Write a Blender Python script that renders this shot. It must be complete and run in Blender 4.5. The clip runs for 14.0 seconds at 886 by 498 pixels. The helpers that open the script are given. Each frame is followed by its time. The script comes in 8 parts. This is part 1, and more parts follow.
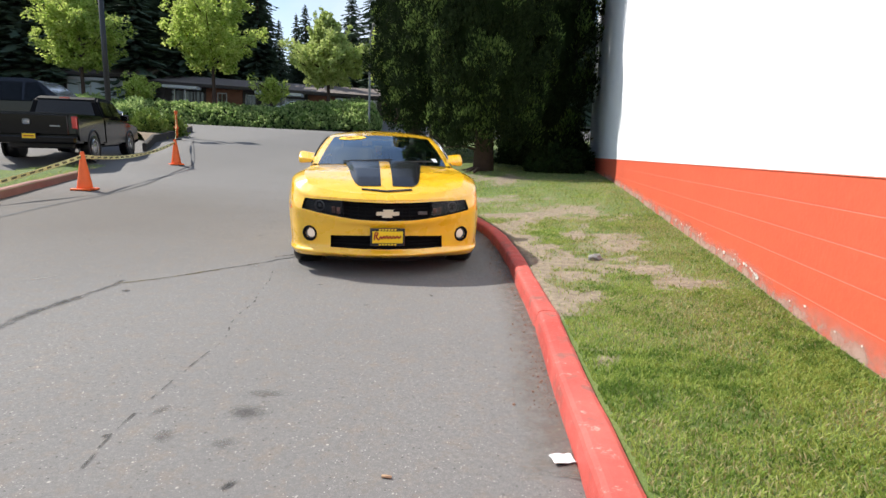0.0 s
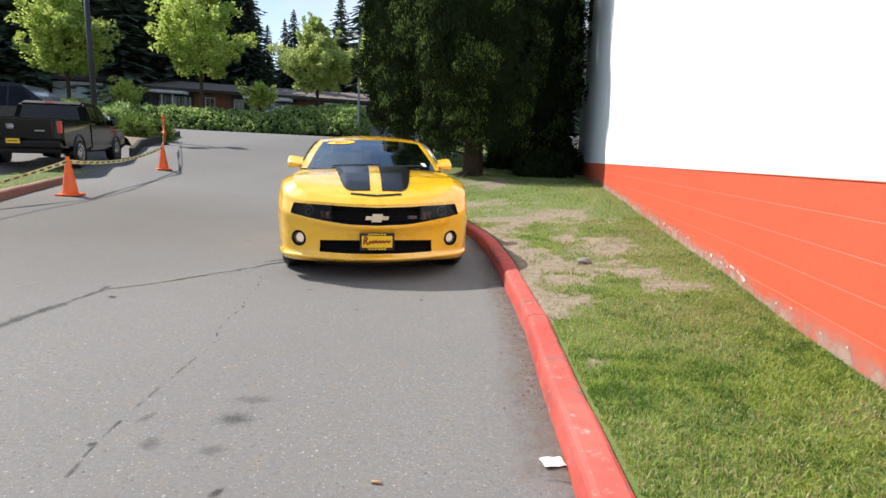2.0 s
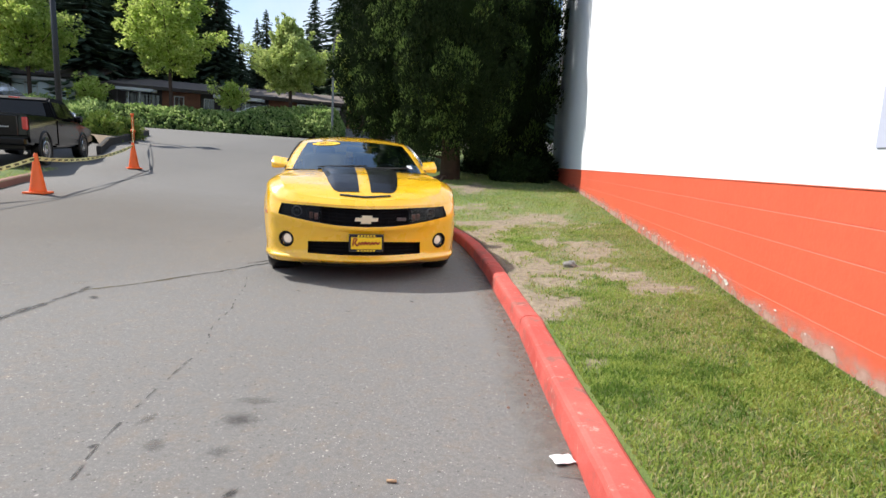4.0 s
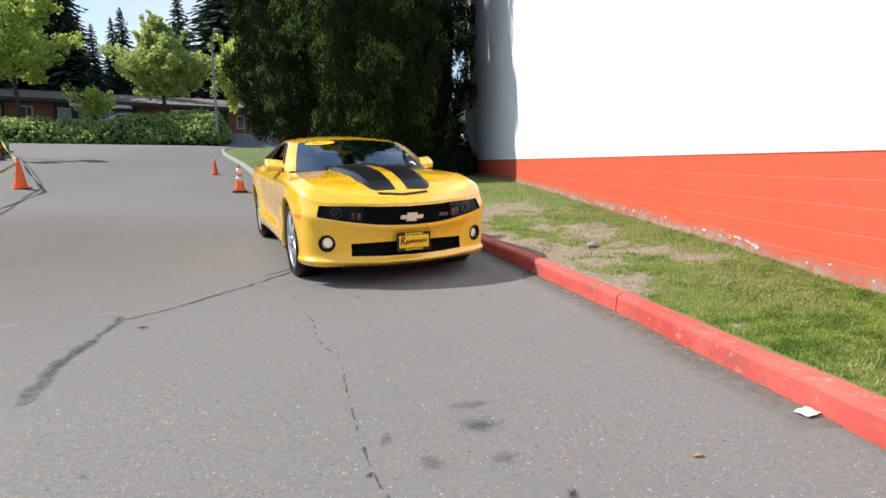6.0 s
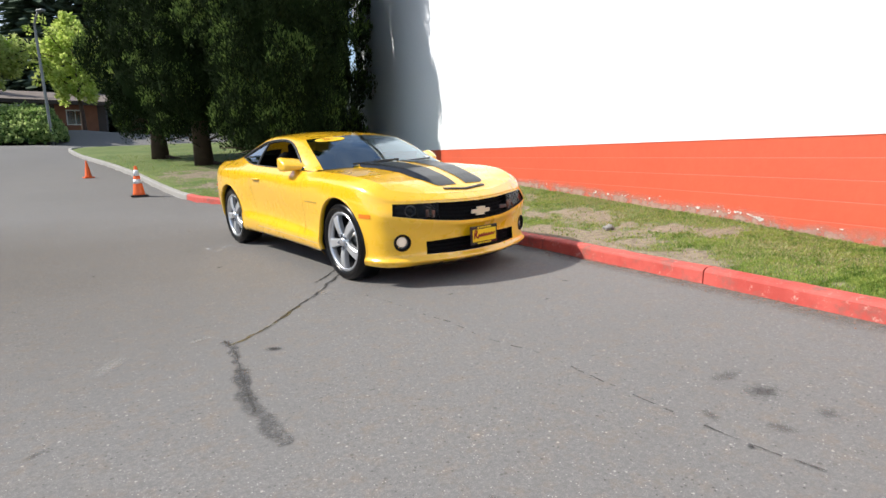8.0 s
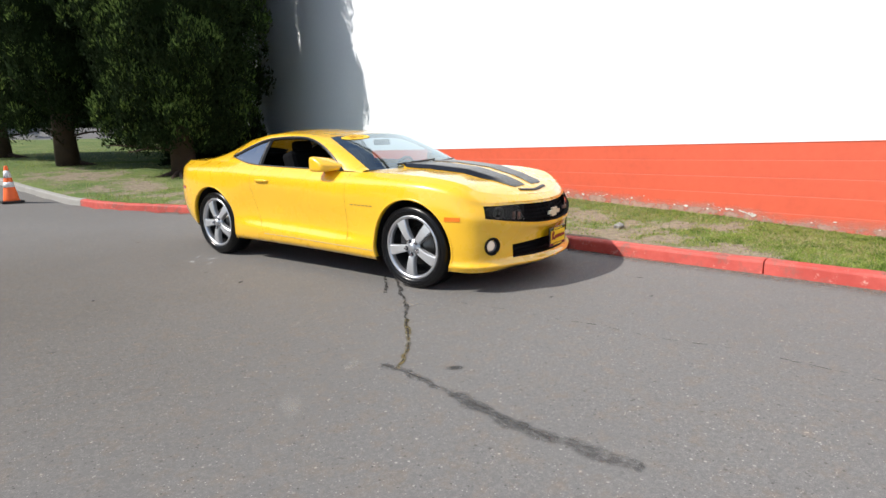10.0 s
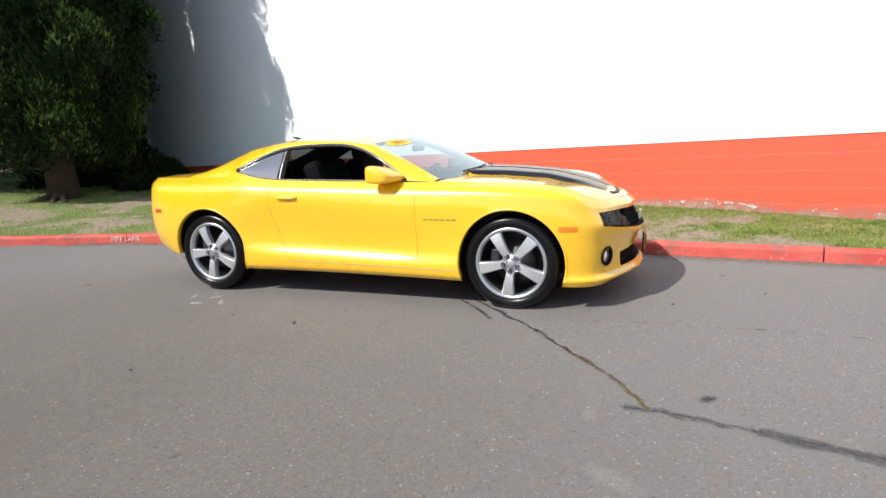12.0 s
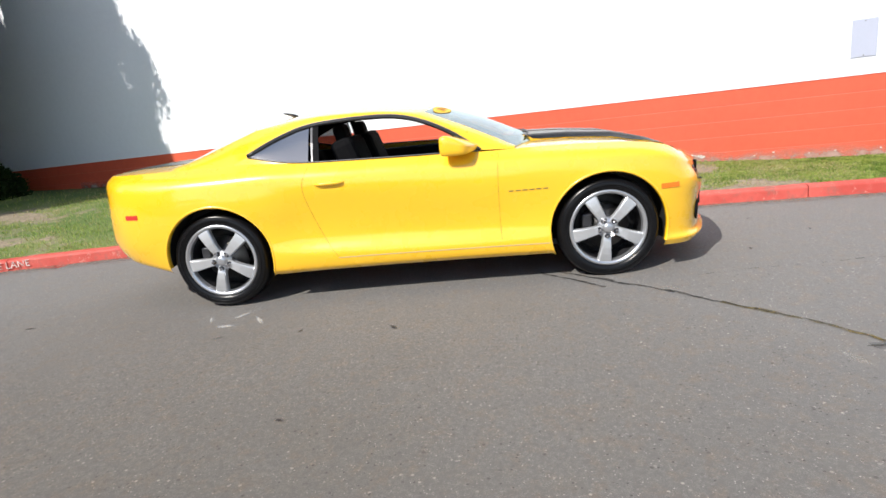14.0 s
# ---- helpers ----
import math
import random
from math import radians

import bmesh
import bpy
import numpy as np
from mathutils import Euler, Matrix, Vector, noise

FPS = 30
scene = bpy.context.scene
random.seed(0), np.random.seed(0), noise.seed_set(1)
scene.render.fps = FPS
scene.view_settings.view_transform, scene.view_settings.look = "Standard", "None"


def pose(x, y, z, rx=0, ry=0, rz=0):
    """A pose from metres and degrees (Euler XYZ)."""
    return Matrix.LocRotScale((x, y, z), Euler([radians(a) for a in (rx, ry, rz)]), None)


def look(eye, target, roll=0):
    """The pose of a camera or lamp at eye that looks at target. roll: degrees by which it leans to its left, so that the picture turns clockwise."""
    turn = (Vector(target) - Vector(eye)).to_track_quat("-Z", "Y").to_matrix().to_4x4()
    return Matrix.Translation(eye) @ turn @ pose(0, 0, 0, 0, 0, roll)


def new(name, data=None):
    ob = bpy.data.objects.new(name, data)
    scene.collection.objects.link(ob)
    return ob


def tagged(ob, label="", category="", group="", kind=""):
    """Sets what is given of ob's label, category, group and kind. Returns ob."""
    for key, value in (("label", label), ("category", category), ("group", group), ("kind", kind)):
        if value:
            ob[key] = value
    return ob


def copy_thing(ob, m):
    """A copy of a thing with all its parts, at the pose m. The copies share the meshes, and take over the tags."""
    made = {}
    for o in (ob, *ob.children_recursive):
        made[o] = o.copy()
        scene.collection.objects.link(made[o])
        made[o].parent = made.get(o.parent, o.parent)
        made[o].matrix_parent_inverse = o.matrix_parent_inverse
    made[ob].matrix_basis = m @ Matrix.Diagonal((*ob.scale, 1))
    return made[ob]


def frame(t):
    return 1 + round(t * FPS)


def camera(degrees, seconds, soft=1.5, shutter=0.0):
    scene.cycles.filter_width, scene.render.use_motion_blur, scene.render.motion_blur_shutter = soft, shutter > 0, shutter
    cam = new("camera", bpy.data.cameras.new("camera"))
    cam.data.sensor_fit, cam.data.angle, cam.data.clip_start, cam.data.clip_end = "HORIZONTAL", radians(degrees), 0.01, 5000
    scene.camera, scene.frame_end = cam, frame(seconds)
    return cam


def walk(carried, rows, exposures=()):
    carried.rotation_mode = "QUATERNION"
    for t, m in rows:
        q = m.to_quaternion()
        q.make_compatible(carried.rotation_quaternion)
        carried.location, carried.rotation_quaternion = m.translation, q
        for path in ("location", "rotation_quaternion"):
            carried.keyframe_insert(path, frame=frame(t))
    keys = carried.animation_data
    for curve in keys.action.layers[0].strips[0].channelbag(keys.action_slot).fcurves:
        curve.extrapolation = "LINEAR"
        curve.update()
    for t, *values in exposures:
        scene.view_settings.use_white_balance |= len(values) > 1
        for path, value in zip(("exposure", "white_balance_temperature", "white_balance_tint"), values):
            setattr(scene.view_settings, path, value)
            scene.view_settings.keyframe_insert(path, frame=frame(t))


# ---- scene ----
# ---- camera and walk ----
cam = camera(77.2, 14.0)
PATH = [
    (0, (0.656, -0.03, 1.186), (0.312, 1.91, 0.842), 1.4),
    (0.5, (0.658, -0.034, 1.188), (0.316, 1.909, 0.859), 1.25),
    (1, (0.659, -0.035, 1.188), (0.325, 1.91, 0.865), 1.08),
    (1.5, (0.657, -0.026, 1.183), (0.335, 1.921, 0.86), 1.09),
    (2, (0.658, -0.028, 1.183), (0.349, 1.921, 0.856), 1.33),
    (2.5, (0.654, -0.031, 1.186), (0.349, 1.918, 0.858), 1.44),
    (3, (0.653, -0.036, 1.189), (0.34, 1.915, 0.878), 1.34),
    (3.5, (0.65, -0.037, 1.187), (0.343, 1.916, 0.885), 1.56),
    (4, (0.498, -0.069, 1.163), (0.291, 1.896, 0.854), 2.28),
    (4.2, (0.363, -0.094, 1.152), (0.208, 1.872, 0.818), 0.76),
    (6.3, (-1.189, 0.018, 1.095), (-0.924, 1.975, 0.78), -2.64),
    (6.5, (-1.362, 0.071, 1.109), (-1.08, 2.019, 0.75), -4.09),
    (6.7, (-1.528, 0.111, 1.115), (-1.218, 2.062, 0.806), -2.23),
    (6.8, (-1.617, 0.128, 1.11), (-1.285, 2.079, 0.823), -1.68),
    (7, (-1.815, 0.142, 1.112), (-1.407, 2.081, 0.836), -2.65),
    (7.2, (-2.008, 0.17, 1.121), (-1.532, 2.087, 0.808), -3.23),
    (9.3, (-3.806, 1.05, 1.27), (-2.824, 2.761, 0.94), -1.5),
    (9.5, (-3.95, 1.182, 1.232), (-2.919, 2.866, 0.918), -1.8),
    (10, (-4.33, 1.48, 1.247), (-3.183, 3.074, 0.87), -2.1),
    (10.5, (-4.648, 1.863, 1.265), (-3.438, 3.416, 0.916), -1.5),
    (11, (-4.939, 2.251, 1.28), (-3.578, 3.665, 0.895), -2.0),
    (11.5, (-5.111, 2.706, 1.298), (-3.704, 4.069, 0.895), -3.9),
    (12, (-5.267, 3.151, 1.303), (-3.763, 4.416, 0.928), -3.8),
    (12.5, (-5.398, 3.636, 1.308), (-3.795, 4.738, 0.842), -4.6),
    (13, (-5.524, 4.11, 1.341), (-3.875, 5.153, 0.899), -3.4),
    (13.5, (-5.721, 4.546, 1.359), (-3.96, 5.359, 0.873), -5.4),
    (14, (-5.831, 4.985, 1.358), (-4.045, 5.737, 0.863), -7.2),
]
walk(cam, [(t, look(eye, target, roll)) for t, eye, target, roll in PATH],
     [(0, 0.58), (4.2, 0.58), (6.5, 0.52), (9.3, 0.47), (10, 0.38), (11, 0.37), (11.5, 0.42), (12, 0.47), (13, 0.50), (14, 0.52)])

# ---- light ----
SUN_DIR = Vector((0.95, -0.31, 0.0)).normalized()   # the way shadows fall on the ground
SUN_EL = radians(45.5)
world = bpy.data.worlds.new("world")
scene.world = world
world.use_nodes = True
wn = world.node_tree
sky = wn.nodes.new("ShaderNodeTexSky")
sky.sky_type = 'NISHITA'
sky.sun_disc = False
sky.sun_elevation = SUN_EL
sky.sun_rotation = math.atan2(-SUN_DIR.x, -SUN_DIR.y)
sky.air_density, sky.dust_density, sky.ozone_density = 1.0, 0.7, 1.3
sky_co = wn.nodes.new("ShaderNodeTexCoord")
cloud = wn.nodes.new("ShaderNodeTexNoise")
cloud.inputs["Scale"].default_value, cloud.inputs["Detail"].default_value, cloud.inputs["Roughness"].default_value = 2.6, 7, 0.58
wn.links.new(sky_co.outputs["Generated"], cloud.inputs["Vector"])
cover = wn.nodes.new("ShaderNodeMapRange")
cover.inputs[1].default_value, cover.inputs[2].default_value, cover.inputs[4].default_value = 0.44, 0.74, 0.7
wn.links.new(cloud.outputs["Fac"], cover.inputs[0])
veil = wn.nodes.new("ShaderNodeMix")
veil.data_type = 'RGBA'
veil.inputs[7].default_value = (6.0, 6.2, 6.5, 1)
wn.links.new(cover.outputs[0], veil.inputs[0])
wn.links.new(sky.outputs[0], veil.inputs[6])
wn.links.new(veil.outputs[2], wn.nodes["Background"].inputs[0])
wn.nodes["Background"].inputs[1].default_value = 0.12
sun = new("sun", bpy.data.lights.new("sun", 'SUN'))
sun.data.energy = 4.2
sun.data.angle = radians(0.5)
sun.data.color = (1.0, 0.95, 0.87)
sun.matrix_world = look((0, 0, 30), Vector((0, 0, 30)) + SUN_DIR * math.cos(SUN_EL) - Vector((0, 0, math.sin(SUN_EL))))
scene.view_settings.exposure = 0.52


# ---- materials ----
def mat(name, base, rough=0.6, metal=0.0, coat=0.0, bump=0.0, bump_scale=40.0, var=0.0, var_scale=3.0, spec=0.5, emit=None, alpha_t=0.0):
    """A principled material with two scales of colour change and a fine bump."""
    m = bpy.data.materials.new(name)
    m.use_nodes = True
    nt = m.node_tree
    b = nt.nodes["Principled BSDF"]
    b.inputs["Base Color"].default_value = (*base, 1)
    b.inputs["Roughness"].default_value = rough
    b.inputs["Metallic"].default_value = metal
    b.inputs["Coat Weight"].default_value = coat
    b.inputs["Coat Roughness"].default_value = 0.06
    b.inputs["Specular IOR Level"].default_value = spec
    b.inputs["Transmission Weight"].default_value = alpha_t
    if emit:
        b.inputs["Emission Color"].default_value = (*emit[0], 1)
        b.inputs["Emission Strength"].default_value = emit[1]
    if var or bump:
        co = nt.nodes.new("ShaderNodeTexCoord")
    if var:
        n1, n2 = nt.nodes.new("ShaderNodeTexNoise"), nt.nodes.new("ShaderNodeTexNoise")
        n1.inputs["Scale"].default_value, n2.inputs["Scale"].default_value = var_scale, var_scale * 14
        n1.inputs["Detail"].default_value = n2.inputs["Detail"].default_value = 5
        for n in (n1, n2):
            nt.links.new(co.outputs["Object"], n.inputs["Vector"])
        mix = nt.nodes.new("ShaderNodeMath")
        mix.operation = 'ADD'
        nt.links.new(n1.outputs["Fac"], mix.inputs[0])
        nt.links.new(n2.outputs["Fac"], mix.inputs[1])
        ramp = nt.nodes.new("ShaderNodeMapRange")
        ramp.inputs[1].default_value, ramp.inputs[2].default_value = 0.6, 1.4
        ramp.inputs[3].default_value, ramp.inputs[4].default_value = 1 - var, 1 + var
        nt.links.new(mix.outputs[0], ramp.inputs[0])
        mul = nt.nodes.new("ShaderNodeVectorMath")
        mul.operation = 'SCALE'
        mul.inputs[0].default_value = base
        nt.links.new(ramp.outputs[0], mul.inputs["Scale"])
        nt.links.new(mul.outputs[0], b.inputs["Base Color"])
    if bump:
        nb = nt.nodes.new("ShaderNodeTexNoise")
        nb.inputs["Scale"].default_value, nb.inputs["Detail"].default_value = bump_scale, 6
        nt.links.new(co.outputs["Object"], nb.inputs["Vector"])
        bn = nt.nodes.new("ShaderNodeBump")
        bn.inputs["Strength"].default_value, bn.inputs["Distance"].default_value = bump, 0.02
        nt.links.new(nb.outputs["Fac"], bn.inputs["Height"])
        nt.links.new(bn.outputs[0], b.inputs["Normal"])
    return m


def nodes_of(m):
    return m.node_tree.nodes, m.node_tree.links, m.node_tree.nodes["Principled BSDF"]


def noise_node(m, scale, detail=5, rough=0.5, kind="ShaderNodeTexNoise"):
    n, l, b = nodes_of(m)
    co = n.get("Texture Coordinate") or n.new("ShaderNodeTexCoord")
    t = n.new(kind)
    t.inputs["Scale"].default_value = scale
    if kind == "ShaderNodeTexNoise":
        t.inputs["Detail"].default_value = detail
        t.inputs["Roughness"].default_value = rough
    l.new(co.outputs["Object"], t.inputs["Vector"])
    return t


def mix_colour(m, fac, a, b_):
    """Mixes two colours, or colour sockets, by a socket."""
    n, l, b = nodes_of(m)
    x = n.new("ShaderNodeMix")
    x.data_type = 'RGBA'
    l.new(fac, x.inputs[0])
    for socket, value in ((x.inputs[6], a), (x.inputs[7], b_)):
        if isinstance(value, tuple):
            socket.default_value = (*value, 1)
        else:
            l.new(value, socket)
    return x.outputs[2]


def ramp_node(m, fac, lo, hi):
    n, l, b = nodes_of(m)
    r = n.new("ShaderNodeMapRange")
    r.inputs[1].default_value, r.inputs[2].default_value = lo, hi
    l.new(fac, r.inputs[0])
    return r.outputs[0]


def asphalt_material():
    m = mat("asphalt", (0.16, 0.155, 0.15), rough=0.85)
    n, l, b = nodes_of(m)
    base = mix_colour(m, ramp_node(m, noise_node(m, 0.35, 4).outputs["Fac"], 0.35, 0.7), (0.215, 0.209, 0.202), (0.29, 0.28, 0.27))
    grain = noise_node(m, 190, 3, 0.75)
    c2 = mix_colour(m, ramp_node(m, grain.outputs["Fac"], 0.35, 0.68), (0.12, 0.117, 0.113), base)
    chips = noise_node(m, 98, 0, kind="ShaderNodeTexVoronoi")
    chips.inputs["Randomness"].default_value = 1.0
    sel = n.new("ShaderNodeSeparateColor")
    l.new(chips.outputs["Color"], sel.inputs[0])
    near = ramp_node(m, chips.outputs["Distance"], 0.34, 0.22)
    pick = ramp_node(m, sel.outputs[0], 0.84, 0.96)
    mul = n.new("ShaderNodeMath")
    mul.operation = 'MULTIPLY'
    l.new(near, mul.inputs[0])
    l.new(pick, mul.inputs[1])
    dark = ramp_node(m, noise_node(m, 46, 4, 0.75).outputs["Fac"], 0.40, 0.62)
    c2 = mix_colour(m, dark, (0.142, 0.138, 0.134), c2)
    c3 = mix_colour(m, mul.outputs[0], c2, (0.37, 0.355, 0.335))
    for size, lo, tint in ((47, 0.955, (0.34, 0.325, 0.30)), (64, 0.93, (0.075, 0.072, 0.068)), (38, 0.96, (0.095, 0.09, 0.085))):
        cell = noise_node(m, size, 0, kind="ShaderNodeTexVoronoi")
        cs = n.new("ShaderNodeSeparateColor")
        l.new(cell.outputs["Color"], cs.inputs[0])
        both = n.new("ShaderNodeMath")
        both.operation = 'MULTIPLY'
        l.new(ramp_node(m, cell.outputs["Distance"], 0.36, 0.20), both.inputs[0])
        l.new(ramp_node(m, cs.outputs[1], lo, lo + 0.03), both.inputs[1])
        c3 = mix_colour(m, both.outputs[0], c3, tint)
    blot = ramp_node(m, noise_node(m, 1.7, 6, 0.65).outputs["Fac"], 0.62, 0.75)
    c4 = mix_colour(m, blot, c3, (0.16, 0.153, 0.147))
    for size, lo, hi, tint in ((11, 0.50, 0.68, (1.10, 1.0, 0.91)), (27, 0.55, 0.72, (0.86, 0.86, 0.87)), (4.5, 0.52, 0.70, (1.05, 1.02, 0.98))):
        tone = n.new("ShaderNodeVectorMath")
        tone.operation = 'MULTIPLY'
        tone.inputs[1].default_value = tint
        l.new(c4, tone.inputs[0])
        c4 = mix_colour(m, ramp_node(m, noise_node(m, size, 5, 0.7).outputs["Fac"], lo, hi), c4, tone.outputs[0])
    # asphalt turned darker and browner round one spot, fading out over metres
    far = n.new("ShaderNodeVectorMath")
    far.operation = 'DISTANCE'
    far.inputs[1].default_value = (-6.3, 7.0, 0.1)
    l.new(n["Texture Coordinate"].outputs["Object"], far.inputs[0])
    wide = n.new("ShaderNodeMath")
    wide.operation = 'MULTIPLY_ADD'
    wide.inputs[1].default_value = 1.6
    l.new(noise_node(m, 0.9, 5, 0.6).outputs["Fac"], wide.inputs[0])
    l.new(far.outputs["Value"], wide.inputs[2])
    darker = n.new("ShaderNodeVectorMath")
    darker.operation = 'MULTIPLY'
    darker.inputs[1].default_value = (0.74, 0.695, 0.64)
    l.new(c4, darker.inputs[0])
    c4 = mix_colour(m, ramp_node(m, wide.outputs[0], 5.5, 2.4), c4, darker.outputs[0])
    l.new(c4, b.inputs["Base Color"])
    bump = n.new("ShaderNodeBump")
    bump.inputs["Strength"].default_value, bump.inputs["Distance"].default_value = 0.35, 0.006
    l.new(grain.outputs["Fac"], bump.inputs["Height"])
    l.new(bump.outputs[0], b.inputs["Normal"])
    return m


def lawn_material():
    m = mat("lawn", (0.1, 0.14, 0.04), rough=0.95)
    n, l, b = nodes_of(m)
    tone = mix_colour(m, ramp_node(m, noise_node(m, 1.1, 5).outputs["Fac"], 0.35, 0.65), (0.09, 0.17, 0.03), (0.21, 0.25, 0.07))
    fine = mix_colour(m, ramp_node(m, noise_node(m, 90, 4, 0.7).outputs["Fac"], 0.3, 0.7), (0.075, 0.10, 0.025), tone)
    soil = mix_colour(m, ramp_node(m, noise_node(m, 14, 6, 0.75).outputs["Fac"], 0.3, 0.7), (0.12, 0.092, 0.062), (0.34, 0.28, 0.20))
    at = n.new("ShaderNodeAttribute")
    at.attribute_name = "bare"
    wob = n.new("ShaderNodeMath")
    wob.operation = 'ADD'
    l.new(at.outputs["Fac"], wob.inputs[0])
    l.new(ramp_node(m, noise_node(m, 9, 6, 0.7).outputs["Fac"], 0.0, 1.0), wob.inputs[1])
    l.new(mix_colour(m, ramp_node(m, wob.outputs[0], 0.66, 1.35), fine, soil), b.inputs["Base Color"])
    bump = n.new("ShaderNodeBump")
    bump.inputs["Strength"].default_value, bump.inputs["Distance"].default_value = 0.6, 0.02
    l.new(noise_node(m, 40, 6, 0.7).outputs["Fac"], bump.inputs["Height"])
    l.new(bump.outputs[0], b.inputs["Normal"])
    return m


def decal(name, colour, strength, edge=None, scale=9.0, rough=0.85, fade=False):
    """A thin stain that fades into what lies below it; edge: round, fading outwards from the object's middle."""
    m = mat(name, colour, rough=rough, var=0.2, var_scale=scale * 2)
    n, l, b = nodes_of(m)
    ns = noise_node(m, scale, 6, 0.7)
    if edge:
        ln = n.new("ShaderNodeVectorMath")
        ln.operation = 'LENGTH'
        l.new(n["Texture Coordinate"].outputs["Object"], ln.inputs[0])
        sub = n.new("ShaderNodeMath")
        sub.operation = 'SUBTRACT'
        gain = n.new("ShaderNodeMath")
        gain.operation = 'MULTIPLY'
        gain.inputs[1].default_value = 2.6
        l.new(ns.outputs["Fac"], gain.inputs[0])
        l.new(gain.outputs[0], sub.inputs[0])
        l.new(ln.outputs["Value"], sub.inputs[1])
        fac = ramp_node(m, sub.outputs[0], 0.25, 1.05)
    else:
        fac = ramp_node(m, ns.outputs["Fac"], 0.34, 0.56)
    k = n.new("ShaderNodeMath")
    k.operation = 'MULTIPLY'
    k.inputs[1].default_value = strength
    l.new(fac, k.inputs[0])
    if fade:
        at = n.new("ShaderNodeAttribute")
        at.attribute_name = "fade"
        k2 = n.new("ShaderNodeMath")
        k2.operation = 'MULTIPLY'
        l.new(k.outputs[0], k2.inputs[0])
        l.new(at.outputs["Fac"], k2.inputs[1])
        k = k2
    tr, mx = n.new("ShaderNodeBsdfTransparent"), n.new("ShaderNodeMixShader")
    l.new(k.outputs[0], mx.inputs[0])
    l.new(tr.outputs[0], mx.inputs[1])
    l.new(b.outputs[0], mx.inputs[2])
    l.new(mx.outputs[0], n["Material Output"].inputs[0])
    return m


def kerb_material():
    m = mat("red_kerb_paint", (0.5, 0.06, 0.045), rough=0.65)
    n, l, b = nodes_of(m)
    red = mix_colour(m, ramp_node(m, noise_node(m, 2.4, 6, 0.65).outputs["Fac"], 0.35, 0.68), (0.46, 0.060, 0.045), (0.62, 0.115, 0.090))
    scuff = mix_colour(m, ramp_node(m, noise_node(m, 5.5, 7, 0.75).outputs["Fac"], 0.50, 0.66), red, (0.28, 0.10, 0.08))
    chip = mix_colour(m, ramp_node(m, noise_node(m, 13, 7, 0.8).outputs["Fac"], 0.58, 0.68), scuff, (0.66, 0.36, 0.30))
    l.new(chip, b.inputs["Base Color"])
    bump = n.new("ShaderNodeBump")
    bump.inputs["Strength"].default_value, bump.inputs["Distance"].default_value = 0.35, 0.012
    l.new(noise_node(m, 28, 6, 0.7).outputs["Fac"], bump.inputs["Height"])
    l.new(bump.outputs[0], b.inputs["Normal"])
    return m


ASPHALT = asphalt_material()
LAWN = lawn_material()
WHITE_WALL = mat("white_wall_paint", (0.77, 0.80, 0.85), rough=0.75, bump=0.06, bump_scale=30, var=0.03, var_scale=0.8)
ORANGE_WALL = mat("orange_wall_paint", (0.63, 0.103, 0.052), rough=0.55, bump=0.10, bump_scale=35, var=0.09, var_scale=0.9)
MORTAR = mat("painted_mortar", (0.66, 0.17, 0.115), rough=0.8, var=0.1, var_scale=4)
RED_KERB = kerb_material()
CONCRETE = mat("kerb_concrete", (0.32, 0.31, 0.29), rough=0.85, bump=0.2, bump_scale=30, var=0.15, var_scale=2)
FOUNDATION = decal("dusty_wall_foot", (0.42, 0.31, 0.26), 0.75, None, 3.0, 0.9, True)
BARK = mat("bark", (0.060, 0.036, 0.026), rough=0.9, bump=0.6, bump_scale=14, var=0.3, var_scale=6)
DIRT = mat("dirt", (0.24, 0.18, 0.12), rough=0.95, bump=0.3, bump_scale=30, var=0.2, var_scale=4)
BLACK = mat("black_plastic", (0.012, 0.012, 0.013), rough=0.45)
RUBBER = mat("rubber", (0.005, 0.005, 0.006), rough=0.28, spec=0.30, bump=0.03, bump_scale=80)
CHROME = mat("chrome", (0.75, 0.76, 0.78), rough=0.12, metal=1.0)
ORANGE_CONE = mat("cone_orange", (0.95, 0.15, 0.025), rough=0.5, var=0.1, var_scale=8)
CONE_WHITE = mat("cone_reflective_white", (0.75, 0.75, 0.75), rough=0.4)
DARK_METAL = mat("dark_pole_paint", (0.03, 0.032, 0.035), rough=0.5, var=0.1)
GREY_METAL = mat("grey_pole_metal", (0.22, 0.23, 0.23), rough=0.5, metal=0.6, var=0.1)
TAR = mat("tar_sealant", (0.025, 0.025, 0.026), rough=0.6, var=0.2, var_scale=8)
OIL = mat("oil_stain", (0.10, 0.096, 0.092), rough=0.7, var=0.25, var_scale=6)


def leaf_material(name, lo, hi, rough=0.7, trans=0.25, gloss=0.25):
    m = mat(name, lo, rough=rough, spec=gloss)
    n, l, b = nodes_of(m)
    geo = n.new("ShaderNodeNewGeometry")
    c = mix_colour(m, geo.outputs["Random Per Island"], lo, hi)
    l.new(c, b.inputs["Base Color"])
    if trans:
        tr = n.new("ShaderNodeBsdfTranslucent")
        l.new(c, tr.inputs["Color"])
        mx = n.new("ShaderNodeMixShader")
        mx.inputs[0].default_value = trans
        l.new(b.outputs[0], mx.inputs[1])
        l.new(tr.outputs[0], mx.inputs[2])
        l.new(mx.outputs[0], n["Material Output"].inputs[0])
    return m


